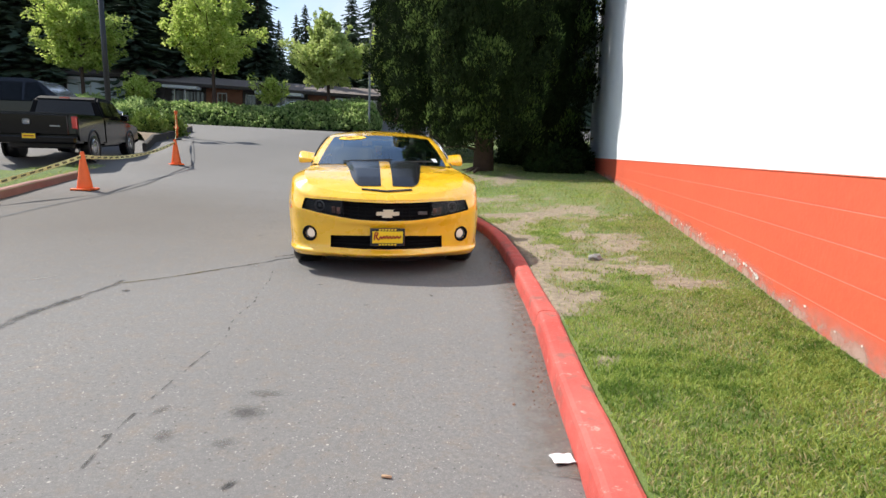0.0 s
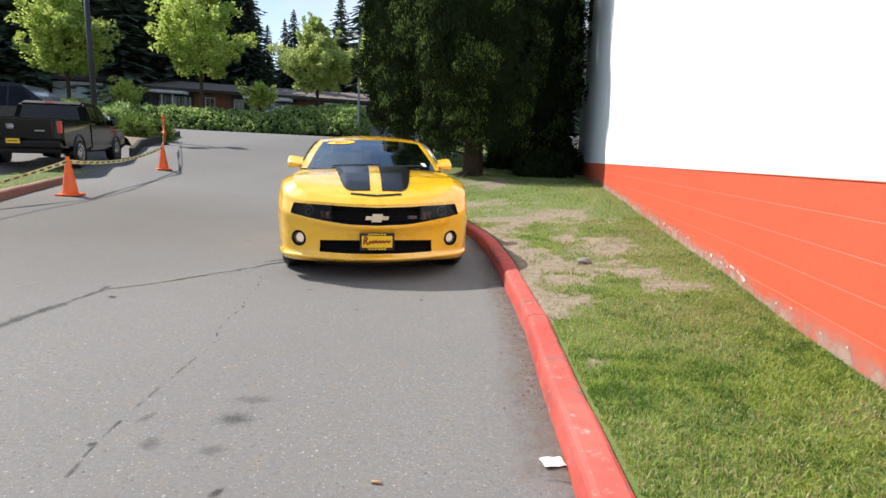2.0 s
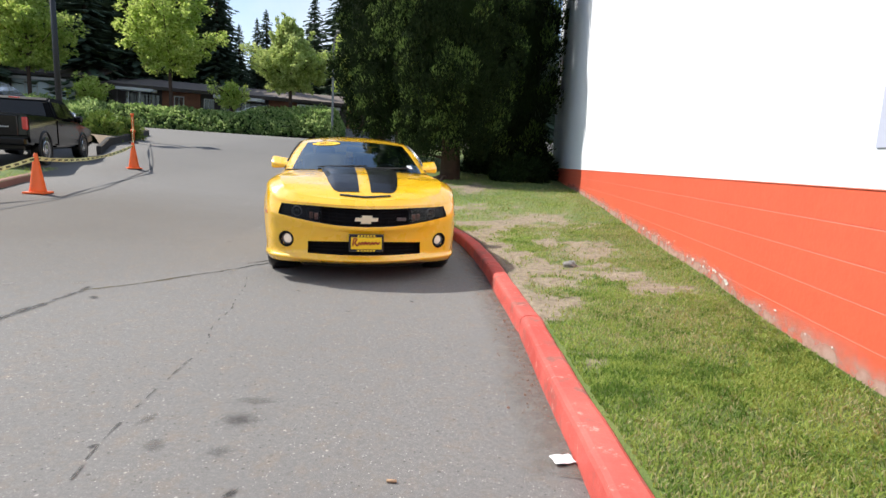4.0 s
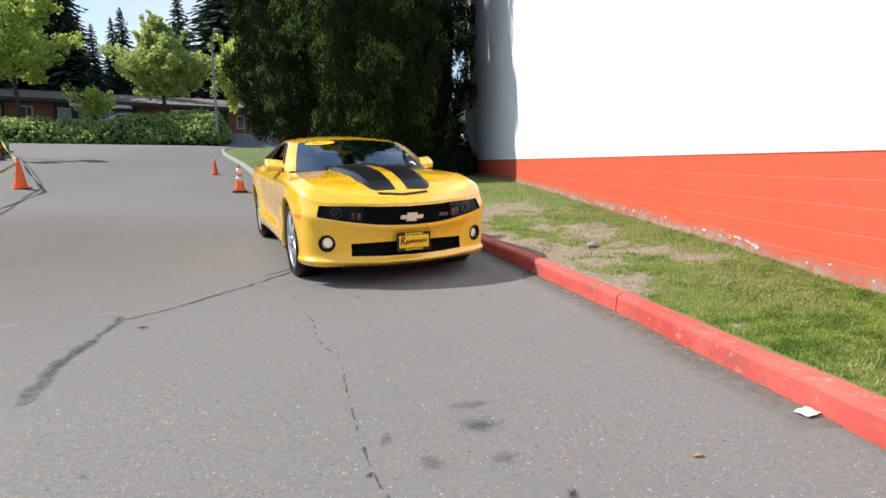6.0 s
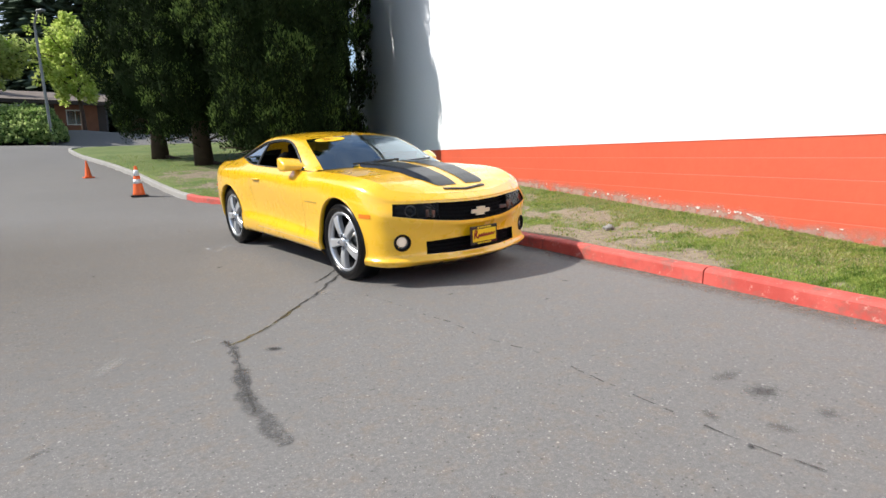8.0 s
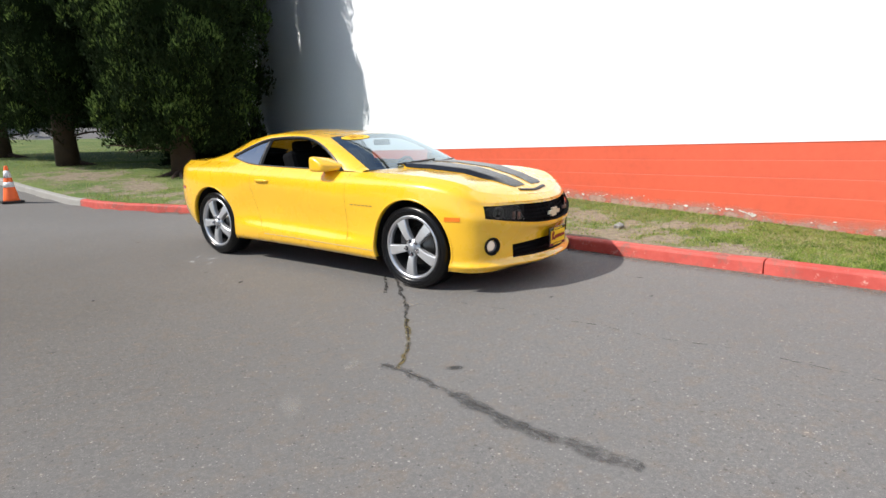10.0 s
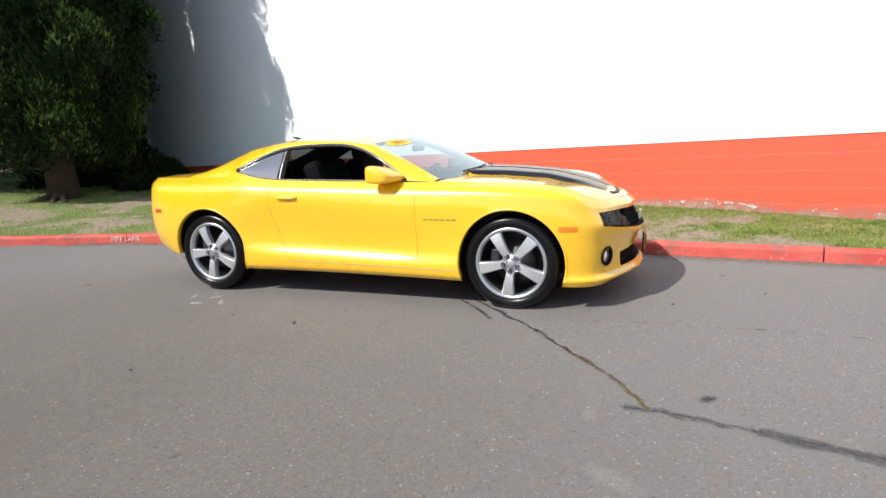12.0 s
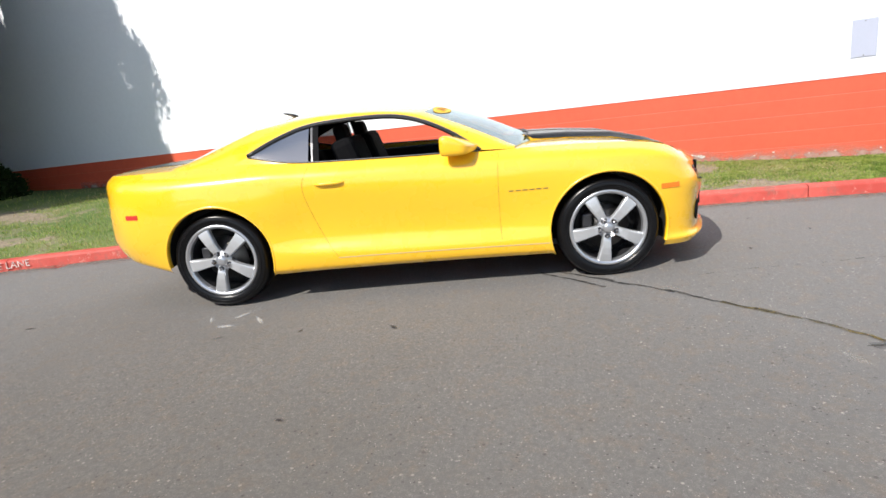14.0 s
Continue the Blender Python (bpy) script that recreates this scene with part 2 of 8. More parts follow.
LEAF_LIME = leaf_material("lime_leaves", (0.30, 0.43, 0.075), (0.66, 0.73, 0.23), trans=0.6)
# paler variant of the lime leaves with the backlight in its colour
LEAF_BACKLIT = leaf_material("backlit_lime_leaves", (0.32, 0.42, 0.11), (0.58, 0.64, 0.25), trans=0.55)
# one foliage in two greens: sunlit tips, then the shade below them
LEAF_CEDAR_LIT = leaf_material("lit_cedar_foliage", (0.048, 0.088, 0.024), (0.20, 0.29, 0.075), trans=0.45, gloss=0.12)
LEAF_CEDAR_SHADE = leaf_material("shaded_cedar_foliage", (0.009, 0.018, 0.007), (0.030, 0.048, 0.016), trans=0.10, gloss=0.05)
LEAF_FIR = leaf_material("fir_foliage", (0.065, 0.10, 0.068), (0.115, 0.16, 0.10), trans=0.0)
LEAF_IVY = leaf_material("ivy_leaves", (0.10, 0.20, 0.04), (0.50, 0.60, 0.24), trans=0.5, gloss=0.5)
LEAF_SHRUB = leaf_material("shrub_leaves", (0.10, 0.18, 0.03), (0.28, 0.35, 0.08), trans=0.25)
# dark shrub leaves; also the painted shade inside crowns, shrubs and hedge
LEAF_DARK = leaf_material("dark_leaves_and_inner_shade", (0.008, 0.018, 0.006), (0.024, 0.042, 0.012), trans=0.0, gloss=0.05)
GRASS = leaf_material("grass_blades", (0.16, 0.265, 0.040), (0.39, 0.48, 0.125), trans=0.5)
GRASS_LIGHT = leaf_material("fresh_grass_blades", (0.24, 0.34, 0.06), (0.46, 0.53, 0.16), trans=0.5)
GRASS_DARK = leaf_material("dark_grass_blades", (0.08, 0.165, 0.026), (0.20, 0.30, 0.06), trans=0.5)
GRASS_DRY = leaf_material("dry_grass_blades", (0.34, 0.33, 0.14), (0.50, 0.45, 0.24), trans=0.35)


# ---- building helpers ----
def mesh_of(name, verts, faces, material, smooth=False):
    me = bpy.data.meshes.new(name)
    me.from_pydata([tuple(v) for v in verts], [], faces)
    for mm in (material if isinstance(material, (list, tuple)) else [material]):
        me.materials.append(mm)
    if smooth:
        me.polygons.foreach_set("use_smooth", [True] * len(me.polygons))
    me.update()
    return me


def finish(bm, name, material, smooth=False):
    me = bpy.data.meshes.new(name)
    bm.to_mesh(me)
    bm.free()
    for mm in (material if isinstance(material, (list, tuple)) else [material]):
        me.materials.append(mm)
    if smooth:
        me.polygons.foreach_set("use_smooth", [True] * len(me.polygons))
    return me


def part(name, bm, material, parent, label="", smooth=False, m=None):
    """One mesh object under a thing or a part, from a bmesh or a mesh."""
    me = finish(bm, name, material, smooth) if isinstance(bm, bmesh.types.BMesh) else bm
    ob = new(name, me)
    ob.parent = parent
    if m is not None:
        ob.matrix_basis = m
    return tagged(ob, label)


def thing(name, label, category, m=None, group="", kind=""):
    """An empty at a thing's base."""
    ob = new(name)
    ob.empty_display_size = 0.2
    if m is not None:
        ob.matrix_basis = m
    return tagged(ob, label, category, group, kind)


def box_bm(size, at=(0, 0, 0), bevel=0.0, bm=None, m=None):
    """A box of that size centred at a place, its edges bevelled."""
    own = bmesh.new()
    bmesh.ops.create_cube(own, size=1, matrix=Matrix.Diagonal((*size, 1)))
    if bevel:
        bmesh.ops.bevel(own, geom=own.edges[:], offset=bevel, segments=2, affect='EDGES', profile=0.5)
    bmesh.ops.transform(own, matrix=(m if m is not None else Matrix.Translation(at)), verts=own.verts)
    if bm is None:
        return own
    me = bpy.data.meshes.new("tmp")
    own.to_mesh(me)
    own.free()
    bm.from_mesh(me)
    bpy.data.meshes.remove(me)
    return bm


def lathe(profile, n=24, axis='Z'):
    """Verts and faces of a profile of (radius, height) turned round z."""
    verts, faces = [], []
    for r, z in profile:
        for k in range(n):
            a = 2 * math.pi * k / n
            verts.append((r * math.cos(a), r * math.sin(a), z))
    for i in range(len(profile) - 1):
        for k in range(n):
            a, b_ = i * n + k, i * n + (k + 1) % n
            faces.append((a, b_, b_ + n, a + n))
    faces.append(tuple(range(n))[::-1])
    faces.append(tuple(range((len(profile) - 1) * n, len(profile) * n)))
    return verts, faces


def tube(points, radii, n=8):
    """Verts and faces of a round bar along points."""
    verts, faces = [], []
    pts = [Vector(p) for p in points]
    for i, p in enumerate(pts):
        d = (pts[min(i + 1, len(pts) - 1)] - pts[max(i - 1, 0)]).normalized()
        side = d.cross(Vector((0.31, 0.17, 0.93))).normalized()
        up = side.cross(d)
        r = radii[i] if isinstance(radii, (list, tuple)) else radii
        for k in range(n):
            a = 2 * math.pi * k / n
            verts.append(p + side * (r * math.cos(a)) + up * (r * math.sin(a)))
    for i in range(len(pts) - 1):
        for k in range(n):
            a, b_ = i * n + k, i * n + (k + 1) % n
            faces.append((a, b_, b_ + n, a + n))
    faces.append(tuple(range(n))[::-1])
    faces.append(tuple(range((len(pts) - 1) * n, len(pts) * n)))
    return verts, faces


def smooth_curve(pts, per=8):
    """A Catmull-Rom curve through points."""
    p = [Vector(q) for q in pts]
    p = [2 * p[0] - p[1]] + p + [2 * p[-1] - p[-2]]
    out = []
    for i in range(1, len(p) - 2):
        for k in range(per):
            t = k / per
            a, b_, c, d = p[i - 1:i + 3]
            out.append(0.5 * (2 * b_ + (c - a) * t + (2 * a - 5 * b_ + 4 * c - d) * t * t + (3 * b_ - a - 3 * c + d) * t ** 3))
    out.append(p[-2])
    return out


# ---- the lie of the land ----
BASE_Y = [-200, 4, 6, 8.1, 9.24, 12, 14.8, 18.6, 24, 30, 36, 42, 46, 60, 300]
BASE_Z = [0.02, 0.02, 0.04, 0.08, 0.11, 0.18, 0.28, 0.58, 0.95, 1.35, 1.65, 1.75, 2.9, 3.3, 4.0]


def road_z(x, y):
    z = np.interp(y, BASE_Y, BASE_Z)
    z = float(z + 0.047 * min(max(-3 - x, 0), 5.5) + 0.12 * min(max(-8.5 - x, 0), 3.5) + 0.03 * min(max(-12 - x, 0), 20))
    # the parking bays beside the drive lie lower
    d = -0.872 * (x + 9.6) - 0.489 * (y - 13.2)
    w = min(max(d / 0.8 + 0.1, 0), 1) * min(max((3.6 - d) / 1.0, 0), 1) * min(max((18.4 - y) / 1.4, 0), 1)
    return z + (min(z, float(np.interp(y, [9, 12.4, 13.4, 17], [0.35, 0.50, 0.70, 0.80]))) - z) * w


# what lies beyond the drive is laid out on an axis of its own
FAR = Matrix.Translation((0.145, 0.036, 0)) @ Matrix.Rotation(0.0295, 4, 'Z')


def far(x, y):
    p = FAR @ Vector((x, y, 0))
    return p.x, p.y


# the kerb's foot, from the near end to the far corner and round it
KERB = smooth_curve([(1.45, -14, 0), (1.24, -6, 0), (1.02, 0, 0), (0.88, 1.6, 0), (0.76, 2.6, 0), (0.65, 3.6, 0), (0.48, 4.7, 0), (0.28, 5.9, 0), (-0.1, 7.5, 0),
                     (-0.78, 9.2, 0), (-1.56, 10.74, 0), (-2.1, 11.8, 0), (-2.66, 12.65, 0), (-3.6, 14.0, 0), (-4.55, 16.6, 0), (-5.6, 20.0, 0), (-6.7, 23.2, 0), (-8.0, 26.6, 0),
                     (-9.2, 29.8, 0), (-9.9, 32.6, 0), (-9.6, 34.6, 0), (-8.2, 35.8, 0), (-4.0, 36.6, 0), (4, 37.4, 0), (30, 39, 0)], 8)
KERB_H, KERB_W = 0.125, 0.15
WALL_X = 2.326
WALL_Y0, WALL_Y1, WALL_H = -16.0, 22.6, 8.0
BAND_Z = 1.11


def kerb_side(i):
    d = (KERB[min(i + 1, len(KERB) - 1)] - KERB[max(i - 1, 0)]).normalized()
    return Vector((d.y, -d.x, 0))


def wall_foot_z(y):
    return float(np.interp(y, [-20, 0, 2.5, 3.5, 4.1, 5, 6.2, 7.4, 11, 14, 17.2, 19, 23, 30, 36, 40], [0.05, 0.13, 0.165, 0.178, 0.205, 0.262, 0.31, 0.345, 0.475, 0.56, 0.62, 0.66, 0.8, 1.4, 2.0, 2.3]))


def lawn_sheet():
    """The grass bank between the kerb and the building."""
    verts, faces = [], []
    cols = 64
    last = next(i for i, p in enumerate(KERB) if p.y > 34.4) - 1
    fine = [(i, q / 6) for i in range(last) for q in range(6)] + [(last, 0.0)]
    stop = len(fine)
    for i, q in fine:
        p, s = KERB[i].lerp(KERB[i + 1], q), kerb_side(i).lerp(kerb_side(i + 1), q).normalized()
        a = p + s * (KERB_W - 0.01)
        za = road_z(p.x, p.y) + KERB_H - 0.012
        zb = wall_foot_z(a.y)
        for k in range(cols):
            f = k / (cols - 1)
            x = a.x + (WALL_X + 0.25 - a.x) * f if a.y < WALL_Y1 - 1 else a.x + (14 - a.x) * f
            ff = 0.35 * f + 0.65 * f * f
            z = za + (zb - za) * ff + 0.035 * math.sin(math.pi * f) * noise.noise((x * 0.6, a.y * 0.6, 3)) + 0.012 * math.sin(math.pi * f)
            z += 0.012 * noise.noise((x * 3, a.y * 3, 9)) * min(1, 6 * f)
            verts.append((x, a.y, z - (0.06 if k == 0 else 0.0)))
    for i in range(stop - 1):
        for k in range(cols - 1):
            a = i * cols + k
            faces.append((a, a + 1, a + cols + 1, a + cols))
    return verts, faces


LV, LF = lawn_sheet()
lawn = tagged(new("lawn", mesh_of("lawn", LV, LF, LAWN, True)), "patchy green lawn bank with bare dirt beside the red kerb", "lawn", kind="structure")


def kerb_run(i0, i1, gap=0.006):
    """Verts and faces of one kerb stone between two points of the kerb's line, top edge rounded."""
    verts, faces = [], []
    sec = [(0.0, -0.06), (0.012, KERB_H - 0.03), (0.02, KERB_H - 0.012), (0.04, KERB_H - 0.002), (0.06, KERB_H), (KERB_W - 0.02, KERB_H), (KERB_W, KERB_H - 0.012), (KERB_W, -0.06)]
    for i in range(i0, i1 + 1):
        p, s = KERB[i].copy(), kerb_side(i)
        d = Vector((-s.y, s.x, 0))
        if i == i0:
            p += d * gap
        if i == i1:
            p -= d * gap
        z = road_z(p.x, p.y)
        for o, h in sec:
            w = 0.004 * noise.noise((p.x * 5 + o * 9, p.y * 5, h * 20))
            q = p + s * (o + w)
            verts.append((q.x, q.y, z + h + w))
    n = len(sec)
    for i in range(i1 - i0):
        for k in range(n - 1):
            a = i * n + k
            faces.append((a, a + 1, a + n + 1, a + n))
    faces.append(tuple(range(n))[::-1])
    faces.append(tuple(range((i1 - i0) * n, (i1 - i0 + 1) * n)))
    return verts, faces


kerb = thing("kerb", "concrete kerb painted red along the fire lane, bare further on", "kerb", kind="structure")
kj = min(range(len(KERB)), key=lambda i: abs(KERB[i].y - 3.66))
KERB[kj].y = 3.66
cut = min(range(len(KERB)), key=lambda i: abs(KERB[i].y - 14.4))
marks = sorted({0, 12, kj, kj + 14, min(range(len(KERB)), key=lambda i: abs(KERB[i].y - 10.55)), min(range(len(KERB)), key=lambda i: abs(KERB[i].y - 11.85)), cut, *range(cut + 6, len(KERB) - 1, 9), len(KERB) - 1})
for a, b in zip(marks, marks[1:]):
    part("kerb_stone", mesh_of("kerb_stone", *kerb_run(a, b), RED_KERB if b <= cut else CONCRETE), None, kerb)


def ground_sheet():
    xs = sorted({*np.linspace(-300, -40, 14), *np.linspace(-40, -12, 25), *np.linspace(-12, 14, 66), *np.linspace(14, 200, 12)})
    ys = sorted({*np.linspace(-200, -10, 10), *np.linspace(-10, 20, 76), *np.linspace(20, 50, 51), *np.linspace(50, 400, 12)})
    verts, faces = [], []
    kx = np.array([(p.y, p.x) for p in KERB if p.y < 34])
    for y in ys:
        edge = float(np.interp(y, kx[:, 0], kx[:, 1]))
        for x in xs:
            z = road_z(x, y) if y < 38 or x < -6 else road_z(min(x, -6), y)
            if y < 34 and x > edge + 0.3:
                z -= min(0.5, (x - edge - 0.3)) if y < 33 else 0
            verts.append((x, y, z))
    nx = len(xs)
    for j in range(len(ys) - 1):
        for i in range(nx - 1):
            a = j * nx + i
            faces.append((a, a + 1, a + nx + 1, a + nx))
    return verts, faces


ground = tagged(new("ground", mesh_of("ground", *ground_sheet(), ASPHALT, True)), "worn grey asphalt drive sloping up to the street", "road", kind="structure")


# ---- the painted building ----
def wall_building():
    b = thing("wall_east", "tall white block wall with an orange painted base", "building", kind="structure")
    depth = 12.0
    me = box_bm((depth, WALL_Y1 - WALL_Y0, WALL_H - BAND_Z), (WALL_X + depth / 2, (WALL_Y0 + WALL_Y1) / 2, (WALL_H + BAND_Z) / 2))
    part("upper_wall", me, WHITE_WALL, b, "white painted masonry wall")
    part("base_wall", box_bm((depth + 0.003, WALL_Y1 - WALL_Y0 - 0.012, BAND_Z + 0.6), (WALL_X + depth / 2 + 0.006, (WALL_Y0 + WALL_Y1) / 2, (BAND_Z - 0.6) / 2)), MORTAR, b, "joints of the painted base")
    return b


wall_thing = wall_building()


# ---- the yellow coupe ----
def car_paint(name, base):
    m = mat(name, base, rough=0.32, coat=1.0, spec=0.5)
    n, l, b = nodes_of(m)
    b.inputs["Coat Roughness"].default_value = 0.05
    b.inputs["Coat IOR"].default_value = 1.65
    fl = noise_node(m, 900, 2)
    l.new(ramp_node(m, noise_node(m, 6, 3).outputs["Fac"], -0.6, 3.2), b.inputs["Roughness"])
    bp = n.new("ShaderNodeBump")
    bp.inputs["Strength"].default_value, bp.inputs["Distance"].default_value = 0.02, 0.002
    l.new(fl.outputs["Fac"], bp.inputs["Height"])
    l.new(bp.outputs[0], b.inputs["Normal"])
    return m


def glass(name, tint, base=0.06, power=4.5, sheen=(1, 1, 1)):
    """A thin pane: tinted see-through with a mirror gloss that grows towards grazing, alike from both sides."""
    m = bpy.data.materials.new(name)
    m.use_nodes = True
    n, l = m.node_tree.nodes, m.node_tree.links
    n.remove(n["Principled BSDF"])
    tr, gl, lw, pw, mr, mx = n.new("ShaderNodeBsdfTransparent"), n.new("ShaderNodeBsdfGlossy"), n.new("ShaderNodeLayerWeight"), n.new("ShaderNodeMath"), n.new("ShaderNodeMapRange"), n.new("ShaderNodeMixShader")
    tr.inputs[0].default_value = (*tint, 1)
    gl.inputs[0].default_value = (*sheen, 1)
    gl.inputs["Roughness"].default_value = 0.01
    lw.inputs[0].default_value = 0.5
    pw.operation = 'POWER'
    pw.inputs[1].default_value = power
    mr.inputs[3].default_value = base
    l.new(lw.outputs["Facing"], pw.inputs[0])
    l.new(pw.outputs[0], mr.inputs[0])
    l.new(mr.outputs[0], mx.inputs[0])
    l.new(tr.outputs[0], mx.inputs[1])
    l.new(gl.outputs[0], mx.inputs[2])
    l.new(mx.outputs[0], n["Material Output"].inputs[0])
    return m


YELLOW = car_paint("yellow_car_paint", (0.93, 0.525, 0.016))
STRIPE = mat("satin_black_stripe", (0.010, 0.010, 0.011), rough=0.24, spec=0.6)
LINER = mat("wheel_well_black", (0.004, 0.004, 0.004), rough=0.95)
DARK_CHROME = mat("satin_trim", (0.12, 0.12, 0.125), rough=0.35, metal=0.7)
SEAM = mat("panel_gap", (0.40, 0.23, 0.008), rough=0.8)
GLOSS_BLACK = mat("gloss_black_trim", (0.008, 0.008, 0.009), rough=0.2, coat=0.5)
WHEEL_SILVER = mat("machined_wheel", (0.60, 0.61, 0.64), rough=0.30, metal=0.85, var=0.04, var_scale=9)
SPOKE_SILVER = mat("painted_wheel_spoke", (0.58, 0.59, 0.61), rough=0.36, metal=0.6, var=0.05, var_scale=12)
RIM_DARK = mat("wheel_barrel", (0.05, 0.05, 0.055), rough=0.4, metal=0.6)
NUT_STEEL = mat("bright_nut", (0.5, 0.5, 0.52), rough=0.2, metal=1.0)
DISC_STEEL = mat("brake_disc_steel", (0.17, 0.165, 0.16), rough=0.4, metal=1.0)
WINDSCREEN = glass("windscreen_glass", (0.44, 0.53, 0.57), 0.17, 3.2, (0.80, 0.93, 1.0))
TINTED = glass("tinted_glass", (0.14, 0.15, 0.16), 0.42, 4.0)
LAMP_LENS = glass("smoked_lamp_lens", (0.55, 0.53, 0.51), 0.02, 6.0)
GRILLE_BLACK = mat("matte_grille_black", (0.006, 0.006, 0.007), rough=0.8, spec=0.12)
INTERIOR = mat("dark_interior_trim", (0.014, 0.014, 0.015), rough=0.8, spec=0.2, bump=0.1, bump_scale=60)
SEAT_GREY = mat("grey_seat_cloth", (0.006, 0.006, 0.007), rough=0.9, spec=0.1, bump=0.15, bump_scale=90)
AMBER = mat("amber_lens", (0.85, 0.20, 0.01), rough=0.15, coat=1.0)
RED_LENS = mat("red_lens", (0.55, 0.02, 0.015), rough=0.15, coat=1.0)
LAMP_GLOW = mat("lit_lamp", (0.45, 0.40, 0.33), rough=0.2, emit=((1.0, 0.82, 0.68), 0.28))
GOLD = mat("satin_gold_emblem", (0.72, 0.66, 0.48), rough=0.35, metal=0.2)
PLATE_YELLOW = mat("dealer_plate_yellow", (0.90, 0.60, 0.012), rough=0.5)
PLATE_RED = mat("dealer_plate_red", (0.26, 0.012, 0.008), rough=0.5)
STICKER = mat("windscreen_sticker_yellow", (0.85, 0.52, 0.02), rough=0.5)
STICKER_INK = mat("sticker_brown_ink", (0.34, 0.12, 0.01), rough=0.5)

FWD = Vector((0.3102, -0.9504, -0.0217))
LEFT = Vector((0.9506, 0.3103, 0.0))
UPC = Vector((0.0067, -0.0206, 0.9998))
CAR_AT = Vector((-0.997, 5.662, 0.024))
CAR = Matrix.Translation(CAR_AT) @ Matrix((FWD, LEFT, UPC)).transposed().to_4x4()

# plan outline of half the body, nose to tail
OUTLINE = [(0.90, 0), (0.872, 0.27), (0.785, 0.53), (0.705, 0.71), (0.60, 0.845), (0.44, 0.912), (0.22, 0.943), (0, 0.953), (-0.4, 0.942), (-0.9, 0.93), (-1.5, 0.928), (-2.1, 0.94),
           (-2.45, 0.953), (-2.85, 0.958), (-3.2, 0.942), (-3.46, 0.895), (-3.67, 0.79), (-3.82, 0.61), (-3.875, 0.3), (-3.885, 0)]
# at each of these, from the foot up: how far the skin lies inside the outline, and its height
INSET = [
    (0.10, -0.006, 0.030, 0.045, 0.020, -0.006, 0.065, 0.072, 0.13),
    (0.10, -0.006, 0.030, 0.045, 0.022, -0.004, 0.065, 0.072, 0.13),
    (0.08, -0.008, 0.026, 0.035, 0.022, -0.002, 0.060, 0.070, 0.13),
    (0.04, -0.006, 0.028, 0.024, 0.018, 0.0, 0.052, 0.066, 0.13),
    (0.025, -0.004, 0.023, 0.016, 0.012, 0.002, 0.040, 0.060, 0.14),
    (0.02, 0.0, 0.015, 0.008, 0.004, 0.003, 0.018, 0.045, 0.145),
    (0.035, 0.008, 0.015, 0.008, 0.00, 0.00, 0.010, 0.036, 0.145),
    (0.035, 0.012, 0.016, 0.012, 0.00, 0.00, 0.008, 0.034, 0.15),
    (0.045, 0.012, 0.002, 0.016, 0.018, 0.010, 0.008, 0.034, 0.15),
    (0.05, 0.012, 0.00, 0.038, 0.034, 0.016, 0.010, 0.032, 0.10),
    (0.05, 0.012, 0.00, 0.044, 0.040, 0.022, 0.012, 0.030, 0.10),
    (0.05, 0.012, 0.00, 0.036, 0.040, 0.027, 0.015, 0.030, 0.105),
    (0.05, 0.012, 0.005, 0.015, 0.015, 0.005, 0.010, 0.032, 0.13),
    (0.06, 0.03, 0.02, 0.01, 0.005, 0.00, 0.008, 0.042, 0.18),
    (0.08, 0.04, 0.02, 0.01, 0.00, 0.00, 0.012, 0.050, 0.19),
    (0.12, 0.06, 0.03, 0.01, 0.00, 0.00, 0.015, 0.05, 0.16),
    (0.15, 0.07, 0.03, 0.01, 0.00, 0.00, 0.015, 0.04, 0.11),
    (0.18, 0.08, 0.03, 0.00, 0.00, 0.01, 0.02, 0.03, 0.08),
    (0.18, 0.08, 0.03, 0.00, 0.00, 0.01, 0.02, 0.03, 0.08),
    (0.18, 0.08, 0.03, 0.00, 0.00, 0.01, 0.02, 0.03, 0.08)]
